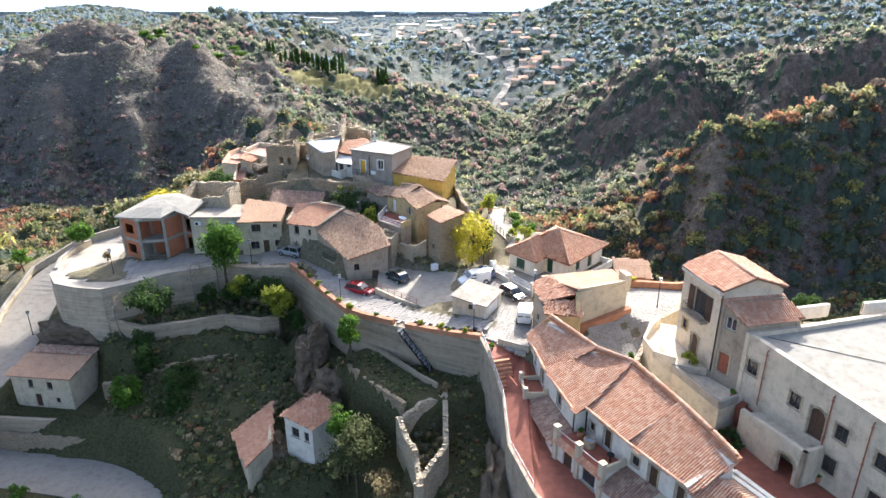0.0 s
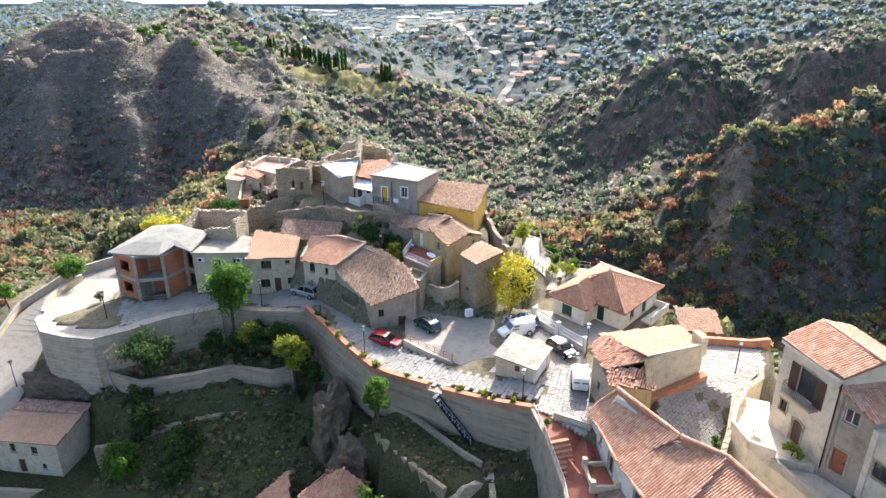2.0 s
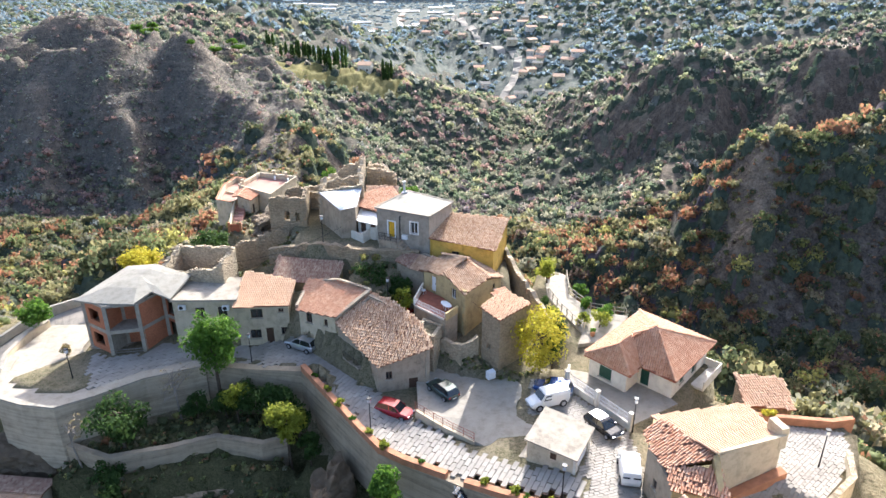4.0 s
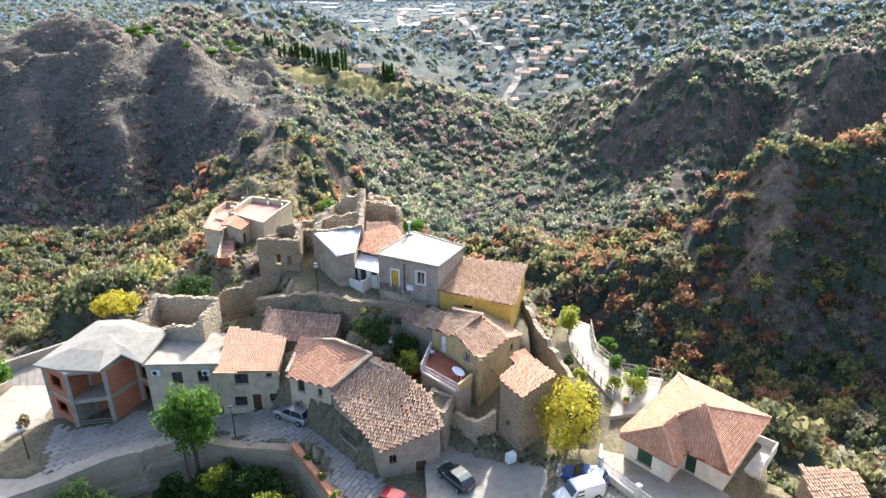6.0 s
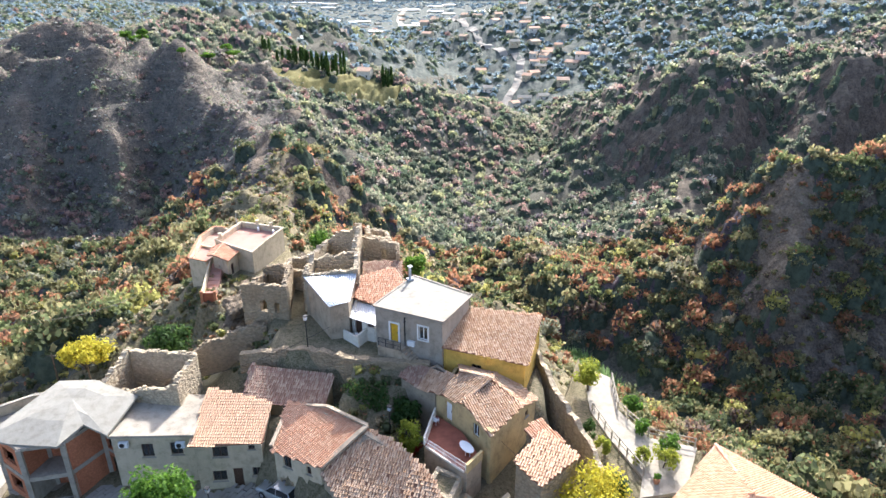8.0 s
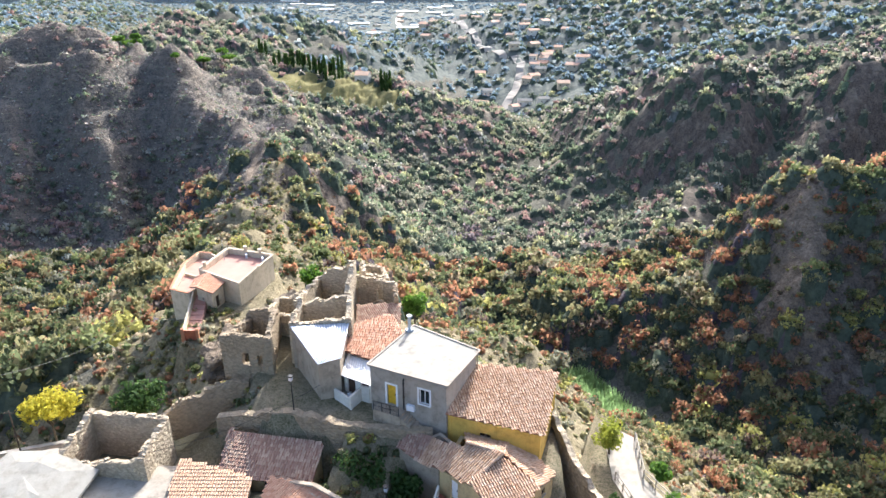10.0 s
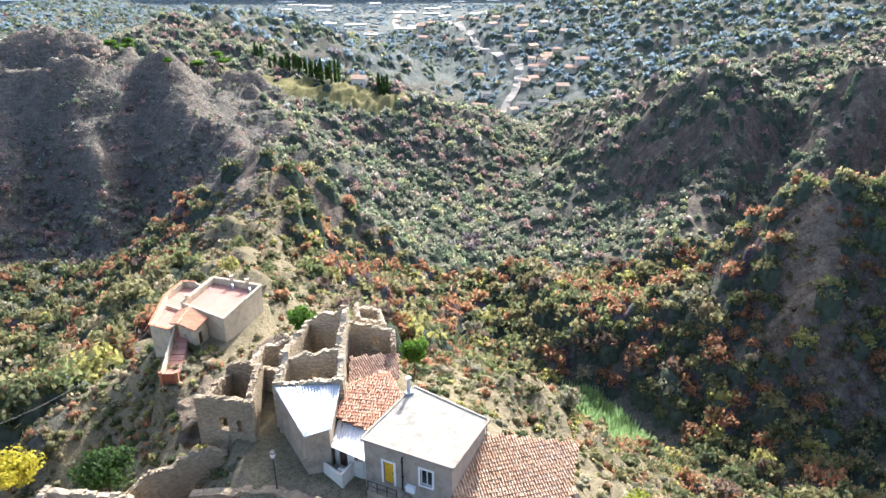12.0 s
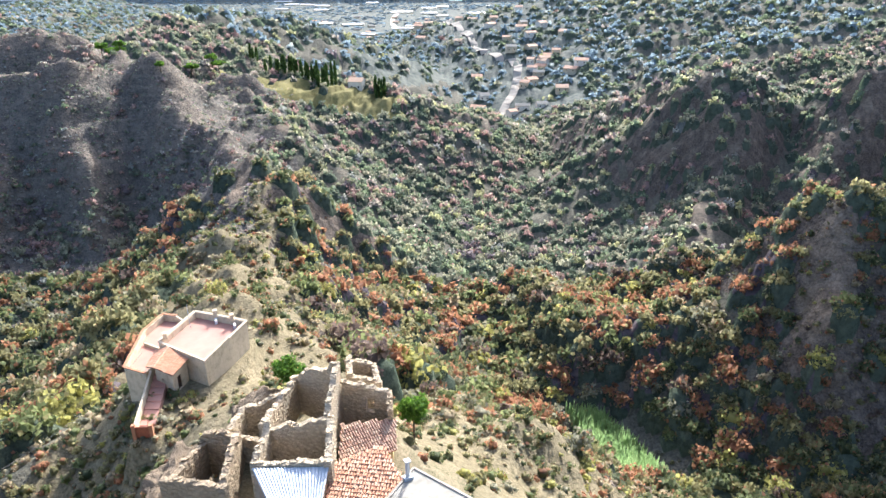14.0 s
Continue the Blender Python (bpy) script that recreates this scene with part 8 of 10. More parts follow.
def car(label, at, heading, size, colour, profile="hatch", name="car"):
    """A car at the centre of its footprint; heading in degrees is where its nose points from the x axis."""
    L, W, H = size
    t = thing(name, at, label, "car")
    t.rotation_euler = (0, 0, radians(heading))
    x0 = -L / 2
    # side outline: lower body, then cabin stations along the length (fractions)
    belt, sill = H * 0.56, H * 0.2
    if profile == "van":
        body = [(0.0, 0.42, 0.96), (0.04, 0.2, 0.99), (0.3, 0.18, 1.0), (0.64, 0.18, 0.98), (0.76, 0.18, 0.64), (0.92, 0.2, 0.52), (1.0, 0.3, 0.4)]
    else:
        body = [(0.0, 0.34, 0.55), (0.03, 0.22, 0.6), (0.12, 0.18, 0.62), (0.45, 0.17, 0.6), (0.7, 0.17, 0.58), (0.9, 0.2, 0.5), (0.98, 0.26, 0.42), (1.0, 0.32, 0.38)]
    s = Soup()
    rings = []
    for f, a, b in body:
        w = W / 2 * (0.86 + 0.14 * math.sin(math.pi * min(1, max(0, 0.08 + 0.84 * f))))
        zb, zt = a * H, b * H
        rings.append([(x0 + f * L, -w * 0.94, zb), (x0 + f * L, -w, zb + (zt - zb) * 0.35), (x0 + f * L, -w * 0.97, zb + (zt - zb) * 0.75), (x0 + f * L, -w * 0.84, zt), (x0 + f * L, w * 0.84, zt), (x0 + f * L, w * 0.97, zb + (zt - zb) * 0.75), (x0 + f * L, w, zb + (zt - zb) * 0.35), (x0 + f * L, w * 0.94, zb)])
    n = 8
    for r in rings:
        s.v.extend(r)
    for i in range(len(rings) - 1):
        for j in range(n):
            k = (j + 1) % n
            s.f.append((i * n + j, i * n + k, (i + 1) * n + k, (i + 1) * n + j))
            s.k.append(0)
    s.f.append(tuple(range(n))[::-1])
    s.f.append(tuple((len(rings) - 1) * n + j for j in range(n)))
    s.k.extend((0, 0))

    def local(nm, soup, m, par, smooth=False, lab=""):
        me = bpy.data.meshes.new(nm)
        soup.k = [0] * len(soup.f)
        v, f, _ = welded(soup)
        me.from_pydata(v, [], f)
        me.materials.append(m)
        if smooth:
            me.polygons.foreach_set("use_smooth", np.ones(len(me.polygons), dtype=bool))
        ob = new(nm, me)
        ob.parent = par
        return tagged(ob, lab)
    bd = local("body", s, colour, t)
    if profile != "van":
        st = [(0.02, 0.58, 0.60, 0.80), (0.10, 0.58, 0.94, 0.70), (0.24, 0.58, 1.0, 0.68), (0.5, 0.58, 0.99, 0.68), (0.58, 0.58, 0.93, 0.70), (0.73, 0.58, 0.60, 0.80)]
        roof, sides = Soup(), {-1: Soup(), 1: Soup()}
        for (f0, b0, t0, w0), (f1, b1, t1, w1) in zip(st, st[1:]):
            for sg in (-1, 1):
                q = [(x0 + f0 * L, sg * W * 0.43, b0 * H), (x0 + f1 * L, sg * W * 0.43, b1 * H), (x0 + f1 * L, sg * W * w1 * 0.5, t1 * H - 0.04), (x0 + f0 * L, sg * W * w0 * 0.5, t0 * H - 0.04)]
                sides[sg].poly(q if sg < 0 else q[::-1])
            q = [(x0 + f0 * L, -W * w0 * 0.5, t0 * H), (x0 + f1 * L, -W * w1 * 0.5, t1 * H), (x0 + f1 * L, W * w1 * 0.5, t1 * H), (x0 + f0 * L, W * w0 * 0.5, t0 * H)]
            if f0 < 0.05 or f0 > 0.55:
                g = Soup()
                g.poly(q)
                local("rear_window" if f0 < 0.05 else "windscreen", g, M["carglass"], bd)
            else:
                roof.poly(q)
        local("roof", roof, colour, bd)
        for sg in (-1, 1):
            local("side_window", sides[sg], M["carglass"], bd)
            for f0, t0, f1, t1 in ((0.10, 0.94, 0.24, 1.0), (0.24, 1.0, 0.5, 0.99), (0.5, 0.99, 0.58, 0.93)):
                g = Soup()
                g.beam((x0 + f0 * L, sg * W * 0.345, t0 * H - 0.03), (x0 + f1 * L, sg * W * 0.345, t1 * H - 0.03), 0.07, 0.07)
                local("roof_edge", g, colour, bd)
            for fa, za, fb, zb in ((0.02, 0.58, 0.10, 0.94), (0.73, 0.58, 0.58, 0.93), (0.42, 0.58, 0.42, 0.98)):
                g = Soup()
                g.beam((x0 + fa * L, sg * W * 0.432, za * H), (x0 + fb * L, sg * W * 0.355, zb * H - 0.02), 0.07, 0.07)
                local("pillar", g, colour, bd)
    else:
        panes = [("windscreen", [(x0 + 0.665 * L, -W * 0.4, H * 0.94), (x0 + 0.765 * L, -W * 0.42, H * 0.66), (x0 + 0.765 * L, W * 0.42, H * 0.66), (x0 + 0.665 * L, W * 0.4, H * 0.94)])]
        for sg in (-1, 1):
            panes.append(("side_window", [(x0 + 0.5 * L, sg * W * 0.492, H * 0.62), (x0 + 0.7 * L, sg * W * 0.492, H * 0.62), (x0 + 0.64 * L, sg * W * 0.46, H * 0.9), (x0 + 0.5 * L, sg * W * 0.46, H * 0.9)]))
        for yy in (-0.24, 0.24):
            panes.append(("rear_window", [(x0 - 0.012, (yy - 0.17) * W, H * 0.66), (x0 - 0.012, (yy + 0.17) * W, H * 0.66), (x0 + 0.02, (yy + 0.16) * W, H * 0.88), (x0 + 0.02, (yy - 0.16) * W, H * 0.88)][::-1]))
        for nm, q in panes:
            g = Soup()
            g.poly(q)
            local(nm, g, M["carglass"], bd)
    for fx in (0.18, 0.8):
        for sg in (-1, 1):
            r = H * 0.21
            w = Soup()
            cx, cy = x0 + fx * L, sg * W * 0.46
            ring = [[(cx + r * math.cos(a * math.pi / 8), cy + o, r + r * math.sin(a * math.pi / 8)) for a in range(16)] for o in (-0.1, 0.1)]
            w.v = ring[0] + ring[1]
            w.f = [(a, (a + 1) % 16, 16 + (a + 1) % 16, 16 + a) for a in range(16)] + [tuple(range(16))[::-1], tuple(range(16, 32))]
            wh = local("wheel", w, M["tyre"], t)
            d = Soup()
            d.v = [(cx + r * 0.62 * math.cos(a * math.pi / 6), cy + sg * 0.106, r + r * 0.62 * math.sin(a * math.pi / 6)) for a in range(12)]
            d.f = [tuple(range(12)) if sg < 0 else tuple(range(12))[::-1]]
            local("rim", d, M["rim"], wh)
    for sg in (-1, 1):
        e = Soup()
        e.box((x0 + L * 0.975, sg * W * 0.33, H * 0.36), (0.12, 0.34, 0.13))
        local("headlight", e, M["lampglass"], bd)
        e = Soup()
        e.box((x0 + L * 0.012, sg * W * 0.36, H * 0.42), (0.1, 0.2, 0.2))
        local("tail_light", e, M["redlamp"], bd)
        e = Soup()
        e.box((x0 + L * 0.66, sg * W * 0.52, H * 0.56), (0.14, 0.16, 0.12))
        local("mirror", e, colour, bd)
    for fx in (-0.005, 1.0):
        e = Soup()
        e.box((x0 + fx * L, 0, H * 0.3), (0.03, 0.5, 0.11))
        local("number_plate", e, M["plate"], bd)
    return t


car("silver compact crossover parked on the street", (-23.2, 93.9, 1.08), 152, (4.25, 1.8, 1.62), paint("silver_paint", (0.5, 0.52, 0.54), 0.3, 0.7))
car("red hatchback parked below the derelict house", (-11.35, 82.1, 0.35), -24, (4.0, 1.72, 1.48), paint("red_paint", (0.33, 0.012, 0.02)))
car("dark green hatchback with pale roof on the parking", (-6.4, 84.6, 1.16), 128, (4.0, 1.72, 1.5), paint("dark_green_paint", (0.02, 0.045, 0.04)))
car("white panel van parked beside the shed", (4.2, 81.4, 2.06), 200, (4.3, 1.75, 1.85), paint("white_van_paint", (0.72, 0.72, 0.7), 0.35, 0.0), "van", "van")
car("blue hatchback beside the white van", (5.1, 83.6, 2.06), 158, (4.1, 1.74, 1.5), paint("blue_paint", (0.015, 0.06, 0.22)))
car("black compact car parked by the villa wall", (9.0, 77.4, 2.06), -56, (3.9, 1.72, 1.42), paint("black_paint", (0.012, 0.012, 0.014)))
car("white delivery van parked on the square", (9.9, 71.4, 2.06), 80, (4.2, 1.8, 1.9), paint("white_delivery_paint", (0.75, 0.75, 0.73), 0.35, 0.0), "van", "van")

# ---- woodland ----
VALLEY_ROAD = rounded([(49, 655), (46, 690), (44, 722), (62, 770), (78, 811), (84, 860), (91, 903), (80, 947), (50, 1080), (35, 1180), (12, 1340), (8, 1500), (-30, 1750), (-100, 2100), (-180, 2600), (-175, 3350)], 2)
def leaf_cloud(rng, n, size, squash=0.8, lumps=5, spread=0.5, lump=0.45):
    """Template of leaf quads gathered in lumps, unit radius."""
    c = rng.normal(0, 1, (lumps, 3))
    c /= np.linalg.norm(c, axis=1)[:, None]
    c *= spread * (0.7 + 0.5 * rng.random((lumps, 1)))
    c[:, 2] = np.abs(c[:, 2]) * 0.9
    i = rng.integers(0, lumps, n)
    d = rng.normal(0, 1, (n, 3))
    d /= np.linalg.norm(d, axis=1)[:, None]
    p = c[i] + d * (lump * rng.random((n, 1)) ** 0.4)
    p[:, 2] = p[:, 2] * squash
    a = d + rng.normal(0, 0.6, (n, 3))
    a /= np.linalg.norm(a, axis=1)[:, None]
    t = np.cross(a, rng.normal(0, 1, (n, 3)))
    t /= np.linalg.norm(t, axis=1)[:, None]
    b = np.cross(a, t)
    s = size * (0.6 + 0.8 * rng.random((n, 1)))
    return np.stack([p - t * s - b * s * 0.6, p + t * s - b * s * 0.6, p + t * s * 0.7 + b * s * 0.7, p - t * s * 0.7 + b * s * 0.7], axis=1)


def lump_core(rng):
    """Lumpy hexahedron: 8 points, 6 faces, unit size."""
    P = np.array([(x, y, z) for z in (-1, 1) for x, y in ((-1, -1), (1, -1), (1, 1), (-1, 1))], float) / math.sqrt(3)
    F = np.array(((3, 2, 1, 0), (4, 5, 6, 7), (0, 1, 5, 4), (1, 2, 6, 5), (2, 3, 7, 6), (3, 0, 4, 7)))
    return P * (0.9 + 0.5 * rng.random((8, 1))), F


def wood(name, label, xy, radius, kinds, n_leaf, size, seed, templates=8, sink=0.25, category="scrub", core=0.62, lumps=6, spread=0.5, lump=0.45, tall=1.15, mixed=0.14, leaves=WOODS):
    """One mesh of many shrubs: a lumpy core wrapped in leaf quads. kinds: index of the leaf material for each."""
    rng = np.random.default_rng(seed)
    T = [leaf_cloud(rng, n_leaf, size, 0.8, lumps, spread, lump).reshape(-1, 3) for _ in range(templates)]
    C = [lump_core(rng) for _ in range(templates)]
    nc, nf = len(C[0][0]), len(C[0][1])
    z = height(xy[:, 0], xy[:, 1])
    which = rng.integers(0, templates, len(xy))
    ang = rng.random(len(xy)) * 6.283
    nl = n_leaf * 4
    per = nl + nc
    V = np.empty((len(xy), per, 3), dtype=np.float32)
    F = np.empty((len(xy), n_leaf + nf, 4), dtype=np.int32)
    leaf_f = np.arange(nl).reshape(-1, 4)
    for i in range(len(xy)):
        b, f = C[which[i]]
        t = np.concatenate([T[which[i]], b * np.array((core, core, core * 0.8)) + np.array((0, 0, 0.12))])
        c, s, r = math.cos(ang[i]), math.sin(ang[i]), radius[i]
        V[i, :, 0] = (t[:, 0] * c - t[:, 1] * s) * r + xy[i, 0]
        V[i, :, 1] = (t[:, 0] * s + t[:, 1] * c) * r + xy[i, 1]
        V[i, :, 2] = t[:, 2] * r * tall + z[i] + r * sink
        F[i, :n_leaf] = leaf_f + i * per
        F[i, n_leaf:] = f + (nl + i * per)
    k = F.shape[0] * F.shape[1]
    me = bpy.data.meshes.new(name)
    me.vertices.add(V.shape[0] * per)
    me.vertices.foreach_set("co", V.ravel())
    me.loops.add(k * 4)
    me.loops.foreach_set("vertex_index", F.ravel())
    me.polygons.add(k)
    me.polygons.foreach_set("loop_start", np.arange(0, k * 4, 4, dtype=np.int32))
    for a in KINDS:
        me.materials.append(leaves[a])
    mi = np.repeat(np.asarray(kinds)[:, None], n_leaf + nf, axis=1)
    if mixed:
        dice = rng.random(mi.shape)
        mi = np.where(dice < mixed, 1, np.where(dice < mixed * 1.4, 0, np.where(dice < mixed * 1.7, 3, mi)))
    me.polygons.foreach_set("material_index", mi.ravel().astype(np.int32))
    me.polygons.foreach_set("use_smooth", np.tile(np.arange(n_leaf + nf) >= n_leaf, len(xy)))
    me.update(calc_edges=True)
    return tagged(new(name, me), label, category, kind="stuff")


def canopy(name, label, xy, radius, kinds, step, seed, tall=1.0):
    """The closed roof of a wood: one sheet of domed, lumpy crowns, open where no tree stands."""
    x0, y0 = xy.min(0) - 10
    x1, y1 = xy.max(0) + 10
    X, Y = np.arange(x0, x1, step), np.arange(y0, y1, step)
    gx, gy = np.meshgrid(X, Y)
    base = lay(gx.ravel(), gy.ravel()).reshape(gx.shape)
    top, kind = base - 1.0, np.zeros(gx.shape, dtype=np.int32)
    zt = lay(xy[:, 0], xy[:, 1])
    rough = fbm(gx, gy, 4.0 * step, 3, seed) * 0.32 * step
    for (x, y), z, r, k in zip(xy, zt, radius, kinds):
        i0, i1 = np.searchsorted(X, (x - r, x + r))
        j0, j1 = np.searchsorted(Y, (y - r, y + r))
        d = ((gx[j0:j1, i0:i1] - x) ** 2 + (gy[j0:j1, i0:i1] - y) ** 2) / (r * r)
        h = np.where(d < 1, z + r * tall * (0.35 + 0.95 * np.sqrt(np.clip(1 - d, 0, 1))), -1e4)
        t = top[j0:j1, i0:i1]
        kind[j0:j1, i0:i1] = np.where(h > t, k, kind[j0:j1, i0:i1])
        top[j0:j1, i0:i1] = np.maximum(t, h)
    cover = top > base + 0.3
    z = np.where(cover, top + rough, base - 0.6)
    n = cover[:-1, :-1].astype(int) + cover[:-1, 1:] + cover[1:, 1:] + cover[1:, :-1]
    idx = np.arange(gx.size).reshape(gx.shape)
    q = np.stack([idx[:-1, :-1], idx[:-1, 1:], idx[1:, 1:], idx[1:, :-1]], axis=-1)[n >= 1]
    used, inv = np.unique(q, return_inverse=True)
    V = np.stack([gx.ravel()[used], gy.ravel()[used], z.ravel()[used]], axis=1)
    ob = mesh_object(name, V, inv.reshape(-1, 4).tolist(), [CANOPY[a] for a in KINDS], kind[:-1, :-1][n >= 1], smooth=True)
    return tagged(ob, label, "woods", kind="stuff")


KINDS = ["deep", "olive", "green", "rust", "dry", "char", "grey", "lime", "far", "farpale"]


def scatter(rng, x0, x1, y0, y1, spacing):
    gx, gy = np.meshgrid(np.arange(x0, x1, spacing), np.arange(y0, y1, spacing))
    p = np.stack([gx.ravel(), gy.ravel()], axis=1)
    return p + rng.uniform(-0.5, 0.5, p.shape) * spacing


def in_view(p, margin=1.12):
    return np.abs(p[:, 0] + 5) < (p[:, 1] - 20) * 0.667 * margin + 30


def pick(rng, p, table):
    """Leaf kinds by patches: table of weights at low and high values of a broad noise."""
    n = np.clip(0.5 + 0.55 * fbm(p[:, 0], p[:, 1], 55, 3, 90), 0, 1)
    lo, hi = np.array(table[0], float), np.array(table[1], float)
    w = lo[None] * (1 - n[:, None]) + hi[None] * n[:, None]
    w = np.cumsum(w / w.sum(1, keepdims=True), axis=1)
    return (rng.random((len(p), 1)) > w).sum(1)


rng = np.random.default_rng(5)
#        deep olive green rust dry char grey lime far farpale
W_NEAR = ([2.6, 3.6, 1.6, 5.6, 0.8, 1.2, 0.8, 0.8, 0, 0], [3.6, 5, 2.6, 1.6, 0.7, 0.4, 1.2, 1.8, 0, 0])
W_BURNT = ([2, 1.2, 0.4, 4.2, 0.6, 3, 0.8, 0, 0, 0], [3, 2.4, 1.0, 2.6, 0.8, 1.5, 1, 0.2, 0, 0])
W_MID = ([4.0, 5.0, 2.0, 3.8, 0.4, 2.0, 0.3, 0.7, 0, 0], [5.0, 6.0, 3.0, 0.9, 0.4, 0.8, 0.4, 1.4, 0, 0])
W_LIT_CREST = ([1, 5, 1.6, 2, 1.4, 0.2, 0.4, 1.8, 0, 0], [1, 5, 2.2, 1, 1.4, 0, 0.4, 2.2, 0, 0])
W_FAR = ([3, 2, 1.5, 0.4, 0.2, 0.2, 0.6, 0.4, 6, 1.0], [3, 2.4, 2.4, 0.1, 0.3, 0, 0.6, 1.0, 7, 1.6])


def by_place(p, table):
    """Kinds by patches, with paler dry growth painting the sunlit look of the crests."""
    k = pick(rng, p, table)
    c = convex(p[:, 0], p[:, 1])
    return np.where((c > 0.35) & (rng.random(len(p)) < 0.75), pick(rng, p, W_LIT_CREST), k), c


def steepness(p, e=4.0):
    return np.hypot(height(p[:, 0] + e, p[:, 1]) - height(p[:, 0] - e, p[:, 1]), height(p[:, 0], p[:, 1] + e) - height(p[:, 0], p[:, 1] - e)) / (2 * e)


def lay(x, y):
    """Height of the finished ground sheet."""
    i = np.clip(np.searchsorted(GX, x) - 1, 0, nx - 2)
    j = np.clip(np.searchsorted(GY, y) - 1, 0, ny - 2)
    u, v = (x - GX[i]) / (GX[i + 1] - GX[i]), (y - GY[j]) / (GY[j + 1] - GY[j])
    return (ZZ[j, i] * (1 - u) + ZZ[j, i + 1] * u) * (1 - v) + (ZZ[j + 1, i] * (1 - u) + ZZ[j + 1, i + 1] * u) * v


def faces_village(p, lift=5.0):
    """True where the growth can be seen from the air above the village; the lee sides are wooded more thinly."""
    z = lay(p[:, 0], p[:, 1]) + lift
    out = np.zeros(len(p), dtype=bool)
    for ex, ey, ez in ((0, 0, 42), (-9, 70, 50)):
        clear = np.ones(len(p), dtype=bool)
        for t in np.linspace(0.25, 0.99, 38):
            clear &= lay(ex + (p[:, 0] - ex) * t, ey + (p[:, 1] - ey) * t) < ez + (z - ez) * t + 1.0
        out |= clear
    return out


SPUR = [(0, 112), (24, 100), (48, 150), (30, 195), (0, 180), (-20, 150)]


def on_spur(p):
    return (seg_dist(p[:, 0], p[:, 1], (-30, 134), (-79, 285))[0] < 16) | (poly_dist(p[:, 0], p[:, 1], SPUR) < 0)


def path_clear(p, w=2.5):
    """Off the footpath that climbs the burnt crest."""
    return seg_dist(p[:, 0], p[:, 1], (-83, 322), (-77, 284))[0] > w


def surface(s, most=2.2):
    """Growth follows the true area of a slope, not its plan."""
    return np.sqrt(1 + np.minimum(s, most) ** 2) / math.sqrt(1 + most * most)


# large crowns in the ravine and on the lower slopes
p = scatter(rng, -215, 215, 60, 322, 4.9)
p = p[in_view(p) & (village_mask(p[:, 0], p[:, 1]) < 0.1)]
p = p[faces_village(p) | (rng.random(len(p)) < 0.3)]
_z, _s, _spur, _bn = height(p[:, 0], p[:, 1]), steepness(p), on_spur(p), burnt_zone(p[:, 0], p[:, 1])
_gap = 0.9 + 0.5 * fbm(p[:, 0], p[:, 1], 34, 3, 82)
_keep = rng.random(len(p)) < np.where(_spur, 0.16, np.where(_s > 1.2, 0.62, 0.95) * np.clip(_gap + 0.2, 0.5, 1))
_keep &= (poly_dist(p[:, 0], p[:, 1], REEDS) > 4.5) & path_clear(p, 4) & ((seg_dist(p[:, 0], p[:, 1], (101, 243), (92, 222))[0] > 7) | (rng.random(len(p)) < 0.15))
_keep &= ~_bn | (rng.random(len(p)) < np.where(_z < -38, 0.85, 0.35))
_keep &= (p[:, 1] > 122) | (p[:, 0] > 58) | ((p[:, 0] > 34) & (p[:, 1] > 102)) | (p[:, 0] < -85)
p, _spur, _s = p[_keep], _spur[_keep], _s[_keep]
r = rng.uniform(2.9, 5.8, len(p)) * np.where(_spur, 0.5, np.where(_s > 0.95, 0.8, 1.0))
k = pick(rng, p, W_NEAR)
# only deep and char tones: shade inside the crowns put into the colour
canopy("ravine_canopy", "inner growth of the ravine woods in dark shade tones", p[~_spur], r[~_spur] * 0.78, np.where(k[~_spur] == 3, 5, 0), 1.3, 73, 0.7)
_nr = (p[:, 1] < 250) & (np.abs(p[:, 0]) < 125)
wood("ravine_trees", "broad green, olive and scorched rust trees filling the ravine", p[_nr], r[_nr], k[_nr], 250, 0.086, 11, 14, 0.5, "trees", 0.36, 16, 0.66, 0.3, 1.25)
wood("slope_trees", "olive and scorched rust trees on the lower slopes", p[~_nr], r[~_nr], k[~_nr], 90, 0.125, 16, 14, 0.45, "trees", 0.4, 13, 0.64, 0.33, 1.25)
# trees rooted on the steep faces
p = scatter(rng, 50, 215, 165, 318, 3.0)
p = p[in_view(p)]
_s = steepness(p)
p = p[(_s > 0.85) & faces_village(p) & (rng.random(len(p)) < np.clip(0.42 + 0.4 * fbm(p[:, 0], p[:, 1], 22, 3, 87), 0.08, 0.9)) & (seg_dist(p[:, 0], p[:, 1], (101, 243), (92, 224))[0] > 5)]
wood("face_trees", "dark, rust and olive trees rooted on the scorched face", p, rng.uniform(1.3, 3.3, len(p)), pick(rng, p, ([4, 2.4, 1.0, 3.4, 0.5, 2.5, 1, 0.3, 0, 0], [5, 3, 1.8, 1.6, 0.5, 1.5, 1.2, 0.5, 0, 0])), 110, 0.115, 20, 12, 0.35, "trees", 0.38, 12, 0.64, 0.33, 1.2)
# undergrowth between them
p = scatter(rng, -185, 215, 60, 310, 2.9)
p = p[in_view(p) & (village_mask(p[:, 0], p[:, 1]) < 0.1)]
p = p[faces_village(p, 2.0) & (poly_dist(p[:, 0], p[:, 1], REEDS) > 1) & path_clear(p)]
p = p[rng.random(len(p)) < np.where(on_spur(p), 0.5, 0.62 * surface(steepness(p)) + 0.1)]
wood("spur_scrub", "mixed green and rust scrub on the slopes", p, rng.uniform(0.6, 1.9, len(p)), pick(rng, p, W_NEAR), 36, 0.16, 14, 10, 0.15, "scrub", 0.42, 8, 0.58, 0.36)
p = scatter(rng, 40, 190, 170, 300, 1.9)
p = p[in_view(p)]
